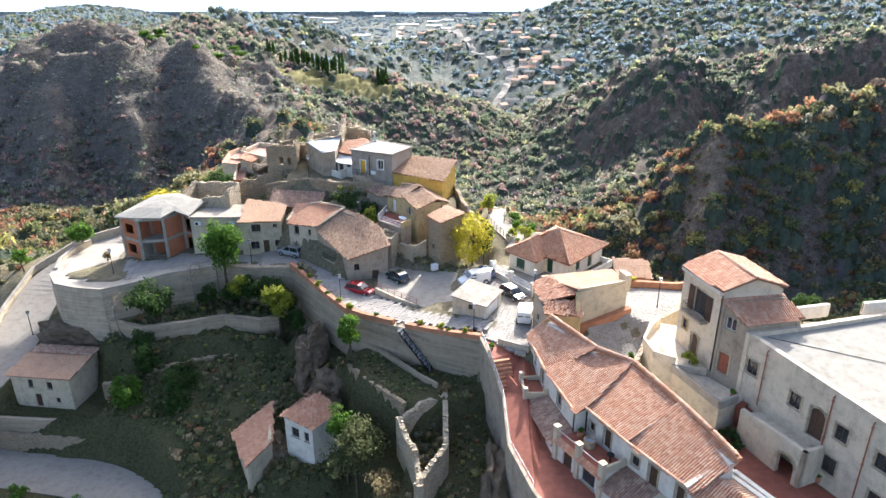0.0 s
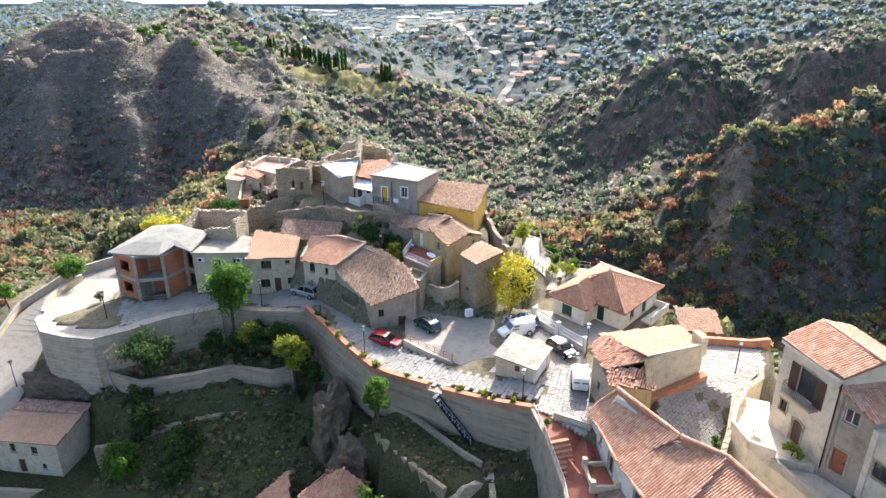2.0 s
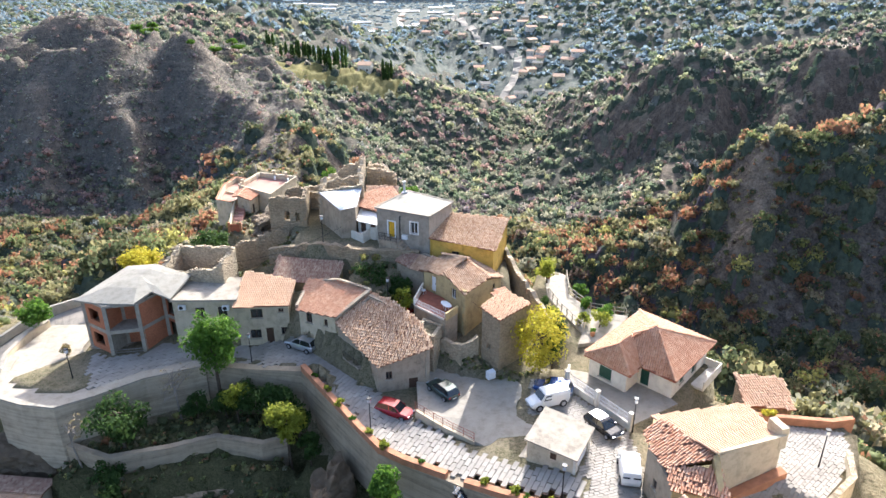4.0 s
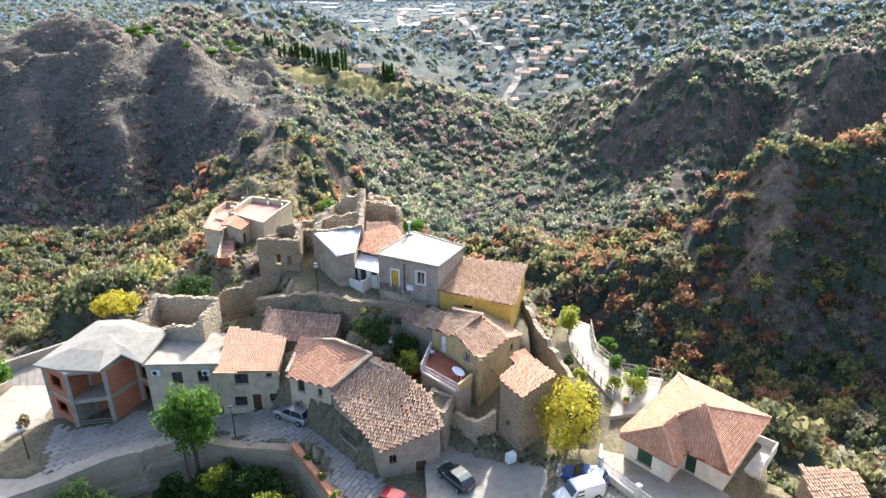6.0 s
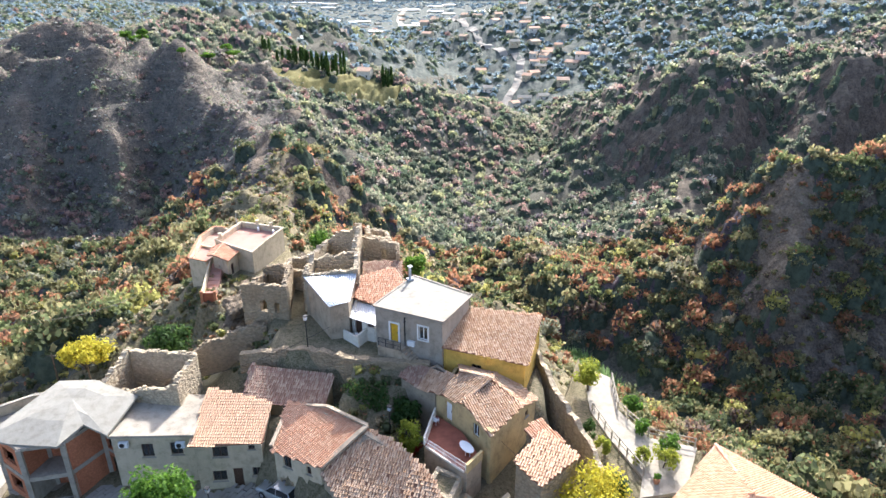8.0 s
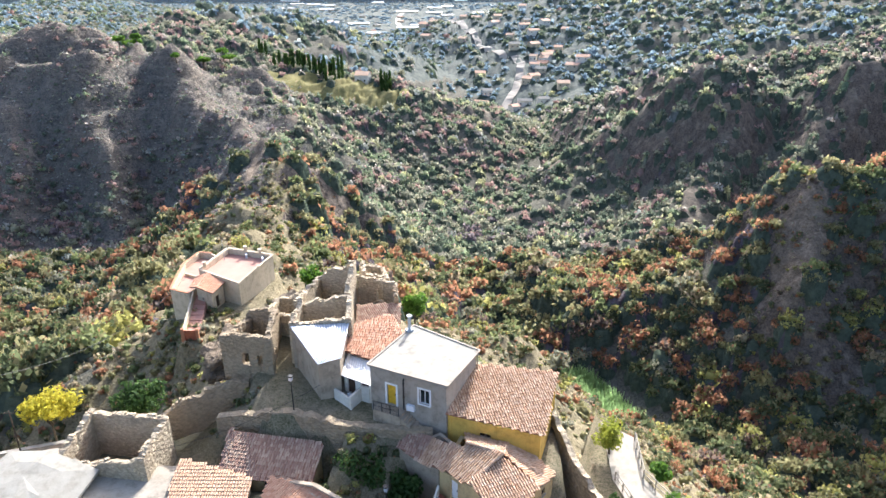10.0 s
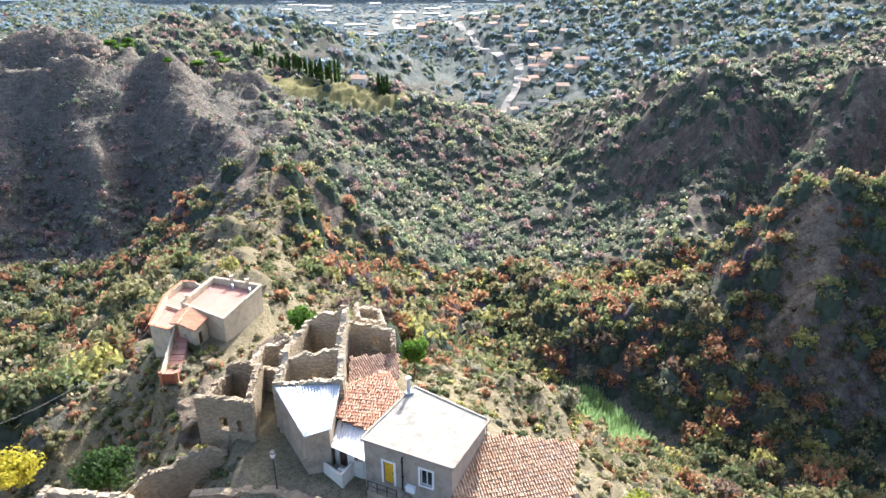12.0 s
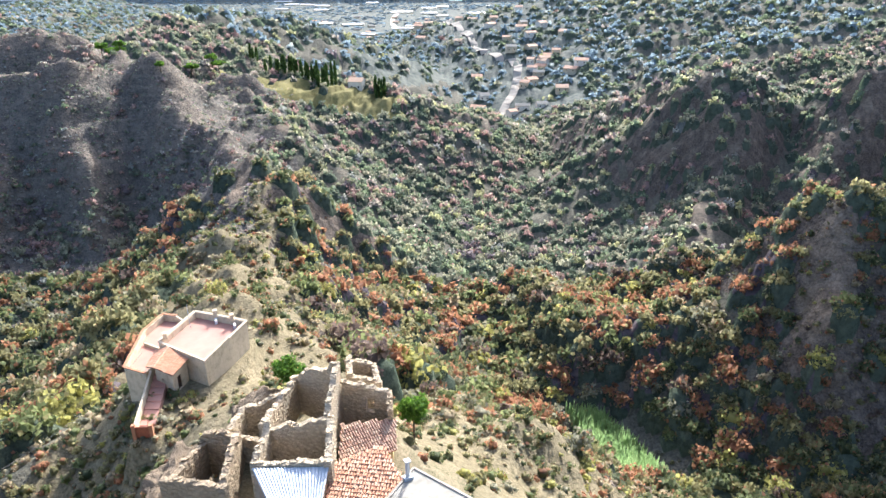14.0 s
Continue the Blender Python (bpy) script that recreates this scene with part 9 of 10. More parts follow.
p = p[(steepness(p) > 0.8) & faces_village(p, 2.0)]
p = p[rng.random(len(p)) < 0.55 + 0.5 * fbm(p[:, 0], p[:, 1], 20, 2, 78)]
wood("cliff_scrub", "singed and straw-coloured scrub clinging to the steep earth face", p, rng.uniform(0.3, 1.1, len(p)), pick(rng, p, ([2, 1, 0.3, 1.6, 2, 5, 1, 0.1, 0, 0], [3, 2, 0.6, 2, 2, 3, 1, 0.3, 0, 0])), 22, 0.21, 18, 8, 0.05, "scrub", 0.4, 5, 0.55, 0.45, 0.9)
p = scatter(rng, -85, 60, 100, 290, 2.0)
p = p[on_spur(p) & (village_mask(p[:, 0], p[:, 1]) < 0.25) & (poly_dist(p[:, 0], p[:, 1], REEDS) > 1) & path_clear(p)]
p = p[rng.random(len(p)) < 0.7 + 0.5 * fbm(p[:, 0], p[:, 1], 14, 2, 77)]
_big = rng.random(len(p)) < 0.22
wood("dry_spur_shrubs", "olive, grey, rust and straw shrubs crowded over the dry spur", p, np.where(_big, rng.uniform(1.4, 2.5, len(p)), rng.uniform(0.45, 1.2, len(p))), pick(rng, p, ([3, 5, 2, 2.6, 2.4, 0.3, 3, 1.6, 0, 0], [4, 5, 3, 1.0, 2.6, 0, 3, 2.4, 0, 0])), 50, 0.14, 17, 10, 0.1, "scrub", 0.4, 8, 0.58, 0.38, 0.95)
# woods on the hillsides: continuous canopy, thinner on the burnt mountain
p = scatter(rng, -360, 480, 318, 720, 4.1)
p = p[in_view(p)]
p = p[faces_village(p) | (rng.random(len(p)) < 0.22)]
p = p[((seg_dist(p[:, 0], p[:, 1], (-150, 580), (-60, 558))[0] > 22) | (rng.random(len(p)) < 0.04)) & path_clear(p, 4)]
_left, _s = burnt_zone(p[:, 0], p[:, 1]), steepness(p)
k, c = by_place(p, W_MID)
_low = height(p[:, 0], p[:, 1]) < -42
_clump = fbm(p[:, 0], p[:, 1], 30, 3, 83)
_keep = rng.random(len(p)) < np.where(_left, np.where(_low, 0.78, np.clip(0.16 + 0.34 * _clump + np.where(c < -0.3, 0.25, 0.0), 0.04, 1)), np.where(c > 0.5, 0.55, np.where(_s > 1.1, 0.6, 0.66)) * np.clip(0.95 + 0.35 * _clump, 0.3, 1))
p, _left, k, _s = p[_keep], _left[_keep], k[_keep], _s[_keep]
k = np.where(_left, pick(rng, p, W_BURNT), k)
r = rng.uniform(1.9, 4.6, len(p)) * np.where(_left & ~_low[_keep], 0.62, np.where(_s > 1.1, 0.72, 1.0))
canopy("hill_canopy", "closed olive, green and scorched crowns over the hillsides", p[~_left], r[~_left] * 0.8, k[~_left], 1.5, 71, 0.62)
_v = faces_village(p)
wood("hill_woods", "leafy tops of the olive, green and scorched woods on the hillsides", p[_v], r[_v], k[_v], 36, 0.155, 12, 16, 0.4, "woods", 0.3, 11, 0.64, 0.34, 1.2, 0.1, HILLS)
# grass tufts and low scrub on the burnt mountain
p = scatter(rng, -330, -60, 262, 560, 1.6)
p = p[in_view(p)]
p = p[burnt_zone(p[:, 0], p[:, 1]) & path_clear(p, 2.2)]
p = p[faces_village(p, 1.5)]
p = p[rng.random(len(p)) < surface(steepness(p)) * np.clip(0.75 + 0.6 * fbm(p[:, 0], p[:, 1], 12, 3, 84), 0.1, 1)]
r = rng.uniform(0.4, 1.0, len(p)) + 0.9 * np.clip(fbm(p[:, 0], p[:, 1], 9, 2, 88), 0, 1)
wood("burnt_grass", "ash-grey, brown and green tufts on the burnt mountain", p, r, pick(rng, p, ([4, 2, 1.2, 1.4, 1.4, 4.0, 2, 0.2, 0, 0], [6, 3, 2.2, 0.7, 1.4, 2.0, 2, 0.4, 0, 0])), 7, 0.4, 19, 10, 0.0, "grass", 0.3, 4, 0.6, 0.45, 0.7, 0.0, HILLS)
# groves further down the valley and over the far slopes
p = scatter(rng, -1100, 1100, 720, 2000, 10.2)
p = p[in_view(p, 1.05)]
p = p[faces_village(p, 8.0)]
_road = np.min([seg_dist(p[:, 0], p[:, 1], a, b)[0] for a, b in zip(VALLEY_ROAD, VALLEY_ROAD[1:])], axis=0)
_flat = (np.abs(p[:, 0] - 40) < 90 + 0.14 * (p[:, 1] - 700)) & (p[:, 1] > 640)
_clump = fbm(p[:, 0], p[:, 1], 90, 3, 85)
p_keep = (_road > 9 + 0.006 * p[:, 1]) & (rng.random(len(p)) < np.where(_flat, 0.5, 0.85) * np.clip(0.9 + 0.5 * _clump, 0.2, 1))
p = p[p_keep]
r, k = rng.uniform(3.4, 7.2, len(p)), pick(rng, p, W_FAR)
canopy("far_canopy", "closed haze-tinted groves over the far slopes and valley", p, r * 0.85, k, 3.6, 72, 0.5)
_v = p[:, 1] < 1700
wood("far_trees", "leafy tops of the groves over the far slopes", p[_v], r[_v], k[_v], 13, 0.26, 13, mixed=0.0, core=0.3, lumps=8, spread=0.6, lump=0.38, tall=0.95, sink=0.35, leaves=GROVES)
p = scatter(rng, -2600, 2600, 2000, 4650, 48.0)
p = p[in_view(p, 1.0)]
_road = np.min([seg_dist(p[:, 0], p[:, 1], a, b)[0] for a, b in zip(VALLEY_ROAD, VALLEY_ROAD[1:])], axis=0)
p = p[(rng.random(len(p)) < np.clip(0.75 + 0.5 * fbm(p[:, 0], p[:, 1], 300, 3, 86), 0.1, 1)) & (_road > 26)]
wood("plain_groves", "haze-tinted groves and orchards over the coastal plain", p, rng.uniform(9.0, 22.0, len(p)), np.where(rng.random(len(p)) < 0.25, 9, 8), 9, 0.36, 15, 8, 0.0, "trees", 0.6, 6, 0.6, 0.45, 0.4, 0.0, GROVES)

# ---- bank vegetation, reeds ----
rng = np.random.default_rng(9)


def patch(label, outline, spacing, r0, r1, weights, n_leaf, size, seed, core=0.5, keep=1.0):
    P = np.array(outline)
    q = scatter(rng, P[:, 0].min(), P[:, 0].max(), P[:, 1].min(), P[:, 1].max(), spacing)
    q = q[(poly_dist(q[:, 0], q[:, 1], outline) < 0) & (rng.random(len(q)) < keep)]
    k = pick(rng, q, (weights, weights))
    return wood("scrub", label, q, rng.uniform(r0, r1, len(q)), k, n_leaf, size, seed, core=core, sink=0.1)


#                                   deep olive green rust dry char grey lime far
patch("dark hedge and ivy below the street", [(-46, 83.4), (-36, 84), (-26, 85.2), (-23.6, 86.6), (-28, 88.8), (-34, 90.2), (-42, 87)], 1.3, 0.5, 1.2, [6, 1, 3, 0.2, 0.2, 0, 0.5, 0.8, 0], 60, 0.13, 21)
patch("thick ivy over the shaded bank", [(-46, 72), (-46, 78), (-38, 80), (-24, 82.6), (-14, 74), (-11, 70), (-14, 60), (-8, 48), (-30, 48), (-33, 69.5)], 1.25, 0.35, 1.0, [8, 2, 3, 0.1, 0.4, 0, 0.3, 0.5, 0], 40, 0.16, 40, keep=0.75)
patch("low ivy and weeds on the shaded terraces", [(-46, 77), (-38, 79.5), (-24, 82.4), (-16, 76), (-13, 72), (-20, 72.5), (-26, 74), (-40, 73.5), (-46, 74)], 1.7, 0.3, 0.9, [5, 2, 2, 0.3, 1, 0.3, 0.6, 0.6, 0], 45, 0.14, 22, keep=0.7)
patch("weeds and brambles on the bank", [(-34, 70), (-25, 69.5), (-21, 73), (-13, 70), (-12, 60), (-7, 50), (-30, 48), (-34, 58)], 1.6, 0.4, 1.3, [4, 2.5, 2, 0.6, 2, 0.2, 1, 1.5, 0], 50, 0.14, 23, keep=0.75)
patch("dry grass and brambles round the ruined cottage", [(-12, 56), (-5.5, 60), (-2.4, 50.5), (1, 56), (1, 64.5), (5.5, 62.5), (6, 40), (-8, 40)], 1.4, 0.3, 1.0, [2, 3, 2, 1.2, 3, 0, 1.5, 2, 0], 50, 0.14, 24, keep=0.7)
patch("dead brambles inside the ruined cottage", [(-4.2, 60.4), (-2.6, 54.8), (-2.0, 52.4), (0.0, 56.6), (0, 63.6)], 0.9, 0.5, 1.1, [0.5, 1, 0.3, 0.5, 3, 0.2, 4, 0.2, 0], 60, 0.12, 25)
patch("grass and weeds on the garden terrace", [(-11, 71.4), (-4.8, 63), (-1, 65), (4, 65.6), (4, 67), (-5, 70.2), (-9.4, 73)], 0.7, 0.2, 0.45, [3, 1, 6, 0, 0.6, 0, 0.2, 1.5, 0], 20, 0.22, 26, keep=0.85)
patch("scrub and prickly pear below the road wall", [(-96, 70), (-73, 78), (-74, 130), (-60, 140), (-56, 126), (-62, 132), (-96, 150)], 2.6, 0.8, 2.0, [3, 4, 2, 1.5, 2, 0.3, 2.5, 1.5, 0], 60, 0.13, 27, keep=0.85)
patch("dry grass and shrubs on the hilltop slope", [(-54, 118), (-44, 108), (-38, 108), (-31, 113), (-31, 122), (-26, 129), (-36, 143), (-52, 146), (-58, 130)], 1.9, 0.4, 1.2, [2, 3, 1.2, 1, 4, 0, 2, 2, 0], 50, 0.14, 28, keep=0.7)
patch("dense scrub and dry grass on the slope below the pink-terraced house", [(-74, 128), (-58, 118), (-50, 116), (-44, 122), (-38, 134), (-36, 143), (-50, 145.5), (-53, 160), (-66, 166), (-80, 150)], 1.6, 0.5, 1.5, [3, 4, 2.5, 1, 3, 0, 2.5, 1.5, 0], 46, 0.15, 45, keep=0.85)
patch("low shrubs round the pink-terraced house", [(-36, 143), (-34, 138), (-28, 131), (-22, 128), (-20, 140), (-30, 165), (-42, 175), (-55, 172), (-52, 161), (-36.5, 159), (-35, 150)], 1.7, 0.4, 1.3, [3, 4, 2.5, 1, 3, 0, 2.5, 1.5, 0], 46, 0.15, 46, keep=0.8)
patch("shrubs and prickly pear beside the summit ruins", [(-14, 130), (-11, 119), (-4, 112), (3, 108), (7, 113), (16, 104), (22, 102), (10, 135), (-20, 150), (-30, 140)], 1.9, 0.4, 1.3, [3, 4, 1.5, 1.4, 3, 0, 2.5, 1.5, 0], 55, 0.14, 29, keep=0.7)
patch("bushes behind the villa", [(17, 98), (25, 91), (25, 83), (34, 78), (46, 70), (58, 68), (56, 88), (38, 102), (22, 110)], 2.0, 0.7, 2.0, [5, 4, 3, 0.6, 0.8, 0, 2, 0.5, 0], 110, 0.1, 30)
patch("dark shrubs below the upper terrace", [(-29, 105), (-20, 104), (-10.5, 101.6), (-10.5, 97), (-14, 95.6), (-18.6, 99), (-19, 100.6)], 1.2, 0.5, 1.1, [6, 1, 2, 0.3, 0.4, 0, 0.5, 1, 0], 60, 0.13, 31)
patch("weeds on the yard below the terrace house", [(-8.6, 93), (-4, 88.8), (1, 85), (3, 86.8), (-2.6, 89.4), (-7, 92.6)], 1.0, 0.2, 0.5, [4, 1, 4, 0, 1, 0, 0.5, 1, 0], 40, 0.16, 32)
patch("weeds among the upper ruins", [(-30, 106), (-26, 105.6), (-25.5, 110.8), (-29, 111.5), (-31.5, 109)], 1.0, 0.3, 0.7, [3, 2, 3, 0, 1, 0, 0.5, 2, 0], 45, 0.15, 33, keep=0.7)
for i, (x, y, z) in enumerate(((-20.6, 86.6, 1.9), (-18.9, 84.3, 1.6), (-17.2, 82.1, 1.4), (-15.6, 80.1, 1.2), (-13.8, 77.9, 1.1), (-12.2, 75.9, 1.1), (-8.6, 73.6, 1.3), (-3.0, 70.4, 1.7), (-0.4, 69.0, 1.9), (0.4, 68.6, 1.9), (2.4, 67.7, 2.1))):
    bush("small yellow-green shrub in the parapet planter", (x + 0.2, y + 0.25), 0.45 + 0.15 * (i % 3), "lime" if i % 3 else "green", 260, 0.12, 0.7, 200 + i, z - 0.15, "parapet shrubs")
bush("purple bougainvillea over the convent steps", (27.6, 49.2), 1.5, "purple", 1100, 0.15, 0.9, 301, 1.7)
bush("green shrubs in the convent garden bed", (25.4, 48.4), 1.3, "deep", 800, 0.15, 0.7, 302, 1.6)
bush("green climber on the patio wall", (19.9, 60.2), 0.9, "green", 600, 0.13, 1.4, 303, 2.0)
bush("green hedge beside the lane steps", (19.4, 58.0), 0.9, "green", 600, 0.13, 1.2, 304, 1.4)
bush("leafy potted shrubs on the patio", (24.0, 56.0), 0.9, "lime", 500, 0.13, 0.8, 305, 5.3)
bush("yellow flowering shrub in the planter", (23.6, 75.6), 0.9, "yellow", 500, 0.13, 0.45, 306, 5.1)
bush("palm-like shrub beside the path", (11.9, 104.6), 1.2, "green", 500, 0.22, 0.7, 307, 2.9)
bush("red climber on the terrace wall", (-10.6, 96.6), 0.8, "redleaf", 500, 0.12, 1.3, 308, 3.4)
bush("red shrub near the summit ruin", (-20.0, 132.6), 1.6, "redleaf", 700, 0.16, 0.8, 309)
bush("dense thorny shrub on the ruin wall", (0.2, 64.6), 1.3, "dry", 900, 0.14, 0.8, 310, -4.4)
bush("dry shrub on the bastion terrace", (-51.4, 93.6), 0.9, "dry", 500, 0.14, 1.1, 311, 0.2)

for i, (x, y, cz, cr) in enumerate(((-31.2, 88.3, -2.0, 2.0), (-28.6, 87.9, -1.5, 2.3), (-26.2, 87.4, -1.3, 2.2), (-24.2, 86.9, -1.2, 2.0), (-22.4, 85.6, -2.6, 1.8), (-34.4, 87.6, -2.4, 1.8), (-20.6, 82.4, -4.0, 1.6))):
    tree("hedge_tree", "dark dense evergreen growing against the street wall", (x, y), cz, cr, "deep", 1500, 0.17, 0.95, 0.1, 16, 500 + i, "wall hedge")
patch("dark grass and ivy over the shaded bank", [(-46, 72.4), (-46, 79), (-38, 80.4), (-24, 83.4), (-14.6, 75), (-11, 70), (-13, 61), (-8, 48), (-30, 48), (-33, 69.5)], 0.78, 0.25, 0.6, [4, 2, 8, 0.1, 0.3, 0, 0.2, 2.0, 0, 0], 14, 0.26, 47, keep=0.85)
patch("sunlit green and straw grass beside the ruined cottage", [(-2.2, 50.5), (1.2, 56), (1.2, 64.5), (5.2, 62.5), (6, 40), (-6, 40)], 0.7, 0.2, 0.5, [2, 3, 5, 0.3, 1.6, 0, 0.3, 3.5, 0, 0], 14, 0.26, 48, keep=0.85)
patch("green weeds on the terraces under the bastion", [(-58, 83), (-46, 80), (-38, 81), (-30, 83.6), (-30, 85.6), (-44, 84), (-50, 82.6)], 0.9, 0.25, 0.7, [6, 2, 4, 0.1, 0.5, 0, 0.3, 1, 0, 0], 16, 0.24, 49, keep=0.8)
patch("grass on the bank between the parking and the stone hut", [(-7.4, 90.6), (-4.4, 88.0), (-1.0, 86.8), (0.2, 86.2), (2.4, 85.6), (3.6, 86.8), (-0.6, 86.9), (-3, 89.4), (-6.2, 91.4)], 0.5, 0.2, 0.45, [5, 1, 5, 0, 0.6, 0, 0.2, 1, 0, 0], 18, 0.24, 50)
for i, (x, y, cr, kd) in enumerate(((10.6, 96.0, 1.3, "lime"), (12.4, 95.4, 1.5, "lime"), (13.6, 97.6, 1.3, "green"), (11.8, 100.6, 1.1, "green"), (6.6, 100.2, 1.0, "deep"), (7.2, 97.6, 1.0, "lime"))):
    bush("leafy shrub beside the sunlit path", (x, y), cr, kd, 600, 0.15, 1.0, 520 + i, 2.95, "path shrubs")
# reeds in the ravine
_q = scatter(rng, 27, 51, 204, 238, 0.8)
_q = _q[poly_dist(_q[:, 0], _q[:, 1], REEDS) < 0]
_z = height(_q[:, 0], _q[:, 1])
_n = len(_q)
_V, _a = np.zeros((_n * 5, 4, 3)), rng.random(_n * 5) * 6.283
_b = np.repeat(np.column_stack([_q, _z]), 5, axis=0) + np.column_stack([rng.normal(0, 0.4, (_n * 5, 2)), np.zeros(_n * 5)])
_l = 3.2 + rng.random(_n * 5) * 2.2
_t = np.column_stack([rng.normal(0, 0.5, _n * 5), rng.normal(0, 0.5, _n * 5), _l])
_s = np.column_stack([np.cos(_a), np.sin(_a), np.zeros(_n * 5)]) * 0.22
_V[:, 0], _V[:, 1], _V[:, 2], _V[:, 3] = _b - _s, _b + _s, _b + _t * 0.7 + _s * 0.9, _b + _t
tagged(mesh_object("reed_bed", _V.reshape(-1, 3), np.arange(_n * 20).reshape(-1, 4).tolist(), [LEAF["reed"]]), "pale green reed bed in the ravine", "reeds", kind="stuff")


# ---- rock outcrop ----
def rock(label, at, size, seed):
    bm = bmesh.new()
    bmesh.ops.create_icosphere(bm, subdivisions=4, radius=1.0)
    noise.seed_set(seed)
    for v in bm.verts:
        d = v.co.normalized()
        k = 1 + 0.45 * noise.fractal(d * 1.6 + Vector((seed, 0, 0)), 1.0, 2.0, 5) + 0.12 * abs(noise.noise(d * 6))
        v.co = Vector((d.x * size[0] * k, d.y * size[1] * k, d.z * size[2] * k))
    me = bpy.data.meshes.new("rock")
    bm.to_mesh(me)
    bm.free()
    me.materials.append(M["rock"])
    ob = tagged(new("rock_outcrop", me), label, "rock")
    ob.location = at
    return ob


rock("bare craggy rock outcrop on the bank", (-17.6, 77.2, -7.6), (2.4, 4.0, 4.2), 3)
rock("bare craggy rock outcrop on the bank", (-14.4, 71.4, -8.2), (2.2, 2.2, 2.6), 5)
rock("rocky foot of the bastion", (-53.5, 85.8, -8.6), (5.0, 2.6, 3.2), 7)
rock("rocky face below the cottage", (-20.2, 67.0, -15.6), (2.0, 3.0, 3.2), 9)
rock("rocky crag under the inn terrace wall", (5.6, 54, -8.8), (1.6, 5.0, 4.2), 11)
rock("pale rock slab near the ruins", (-32.2, 118.5, 7.8), (2.2, 4.6, 1.6), 13)
rock("pale rock slab behind the summit ruin", (-27.5, 128.5, 7.2), (2.8, 3.6, 2.2), 15)


# ---- street furniture ----
def street_lamp(at, label="dark iron street lamp with lantern head", h=3.4):
    t = thing("street_lamp", at, label, "lamp", "street lamps")
    s = Soup()
    s.tube([at, (at[0], at[1], at[2] + 0.4), (at[0], at[1], at[2] + h)], [0.09, 0.06, 0.04], 7)
    part("post", s, M["darkmetal"], t)
    s = Soup()
    s.prism([(at[0] + 0.2 * math.cos(a), at[1] + 0.2 * math.sin(a)) for a in (0.5, 2.07, 3.64, 5.2)], at[2] + h + 0.0, at[2] + h + 0.4)
    part("lantern", s, M["lampglass"], t)
    s = Soup()
    s.prism([(at[0] + 0.28 * math.cos(a), at[1] + 0.28 * math.sin(a)) for a in (0.5, 2.07, 3.64, 5.2)], at[2] + h + 0.403, at[2] + h + 0.5)
    part("cap", s, M["darkmetal"], t)
    return t


for p in ((-13.6, 79.4, 0.4), (3.6, 68.6, 1.6), (-28.6, 91.4, 0.6), (-48.2, 88.8, 0.2), (11.7, 77.0, 2.1), (-22.0, 105.6, 9.7), (25.0, 69.4, 4.5), (-60.4, 86.0, -8.4), (-13.0, 97.0, 5.0)):
    street_lamp(p)


def pole(label, a, h, r=0.09):
    t = thing("utility_pole", a, label, "pole")
    s = Soup()
    s.tube([a, (a[0] + 0.1, a[1], a[2] + h)], [r, r * 0.7], 7)
    part("shaft", s, M["bark"], t)
    s = Soup()
    s.beam((a[0] - 0.5, a[1], a[2] + h - 0.3), (a[0] + 0.6, a[1], a[2] + h - 0.3), 0.08, 0.08)
    part("crossarm", s, M["bark"], t)


def cable(label, a, b, sag, r=0.022, mat=None):
    s = Soup()
    n = 14
    s.tube([(*lerp(a[:2], b[:2], i / n), a[2] + (b[2] - a[2]) * i / n - sag * 4 * (i / n) * (1 - i / n)) for i in range(n + 1)], [r] * (n + 1), 4)
    return tagged(part("cable", s, mat or M["darkmetal"]), label, "cable")


pole("leaning dark wooden utility pole in the scrub", (-53.2, 112.0, h1(-53.2, 112.0) - 0.3), 7.0)
cable("thin overhead cable across the yard", (-7.0, 99.5, 8.6), (8.8, 80.6, 4.4), 0.8)
cable("thin overhead cable from the upper houses", (-17.5, 108.5, 12.4), (-33.9, 101.0, 8.9), 1.2)
cable("thin overhead cable over the scrub slope", (-52.9, 112, 9.5), (-48, 148, 3), 2.5)
cable("thin overhead cable over the scrub slope", (-52.9, 112, 9.2), (-95, 150, 0), 3)
cable("thin cable lying over the convent roof", (29.0, 52.0, 10.5), (42.0, 46.0, 10.0), 0.02, 0.03)
# stairs down the retaining wall
st = thing("iron_stair", (-5.4, 71.0, 0.9), "dark iron stair down the retaining wall", "stairs")
for i in range(14):
    t0 = i / 14
    p = lerp((-5.2, 70.6, 0.9), (-1.4, 68.5, -3.4), t0)
    s = Soup()
    s.box((p[0], p[1], p[2]), (0.36, 0.95, 0.06), -28)
    part("tread", s, M["darkmetal"], st)
for off in (-0.45, 0.45):
    s = Soup()
    s.beam((-5.2 - off * 0.45, 70.6 - off * 0.85, 0.85), (-1.4 - off * 0.45, 68.5 - off * 0.85, -3.5), 0.06, 0.2)
    part("stringer", s, M["darkmetal"], st)
railing("", [(-5.4, 70.1, 0.95), (-1.6, 68.0, -3.3)], 0.95, M["zinc"], 1.0, 2, st)
railing("thin metal railing along the parking ramp", [(-9.2, 81.3, 1.5), (-6.4, 78.9, 1.35), (-3.4, 76.9, 1.1)], 0.95, M["copper"], 1.4, 3)
railing("white railing beside the sunlit path", [(10.9, 109.6, 3.0), (10.3, 104.2, 3.0), (12.3, 99.8, 3.0), (16.4, 98.3, 3.0)], 1.0, M["palecement"], 1.5, 2, None, 0, 0.06)
railing("white railing on the inner side of the path", [(7.6, 104, 3.0), (8.6, 99.6, 3.0), (10.3, 94.4, 3.0)], 1.0, M["palecement"], 1.5, 2, None, 0, 0.06)
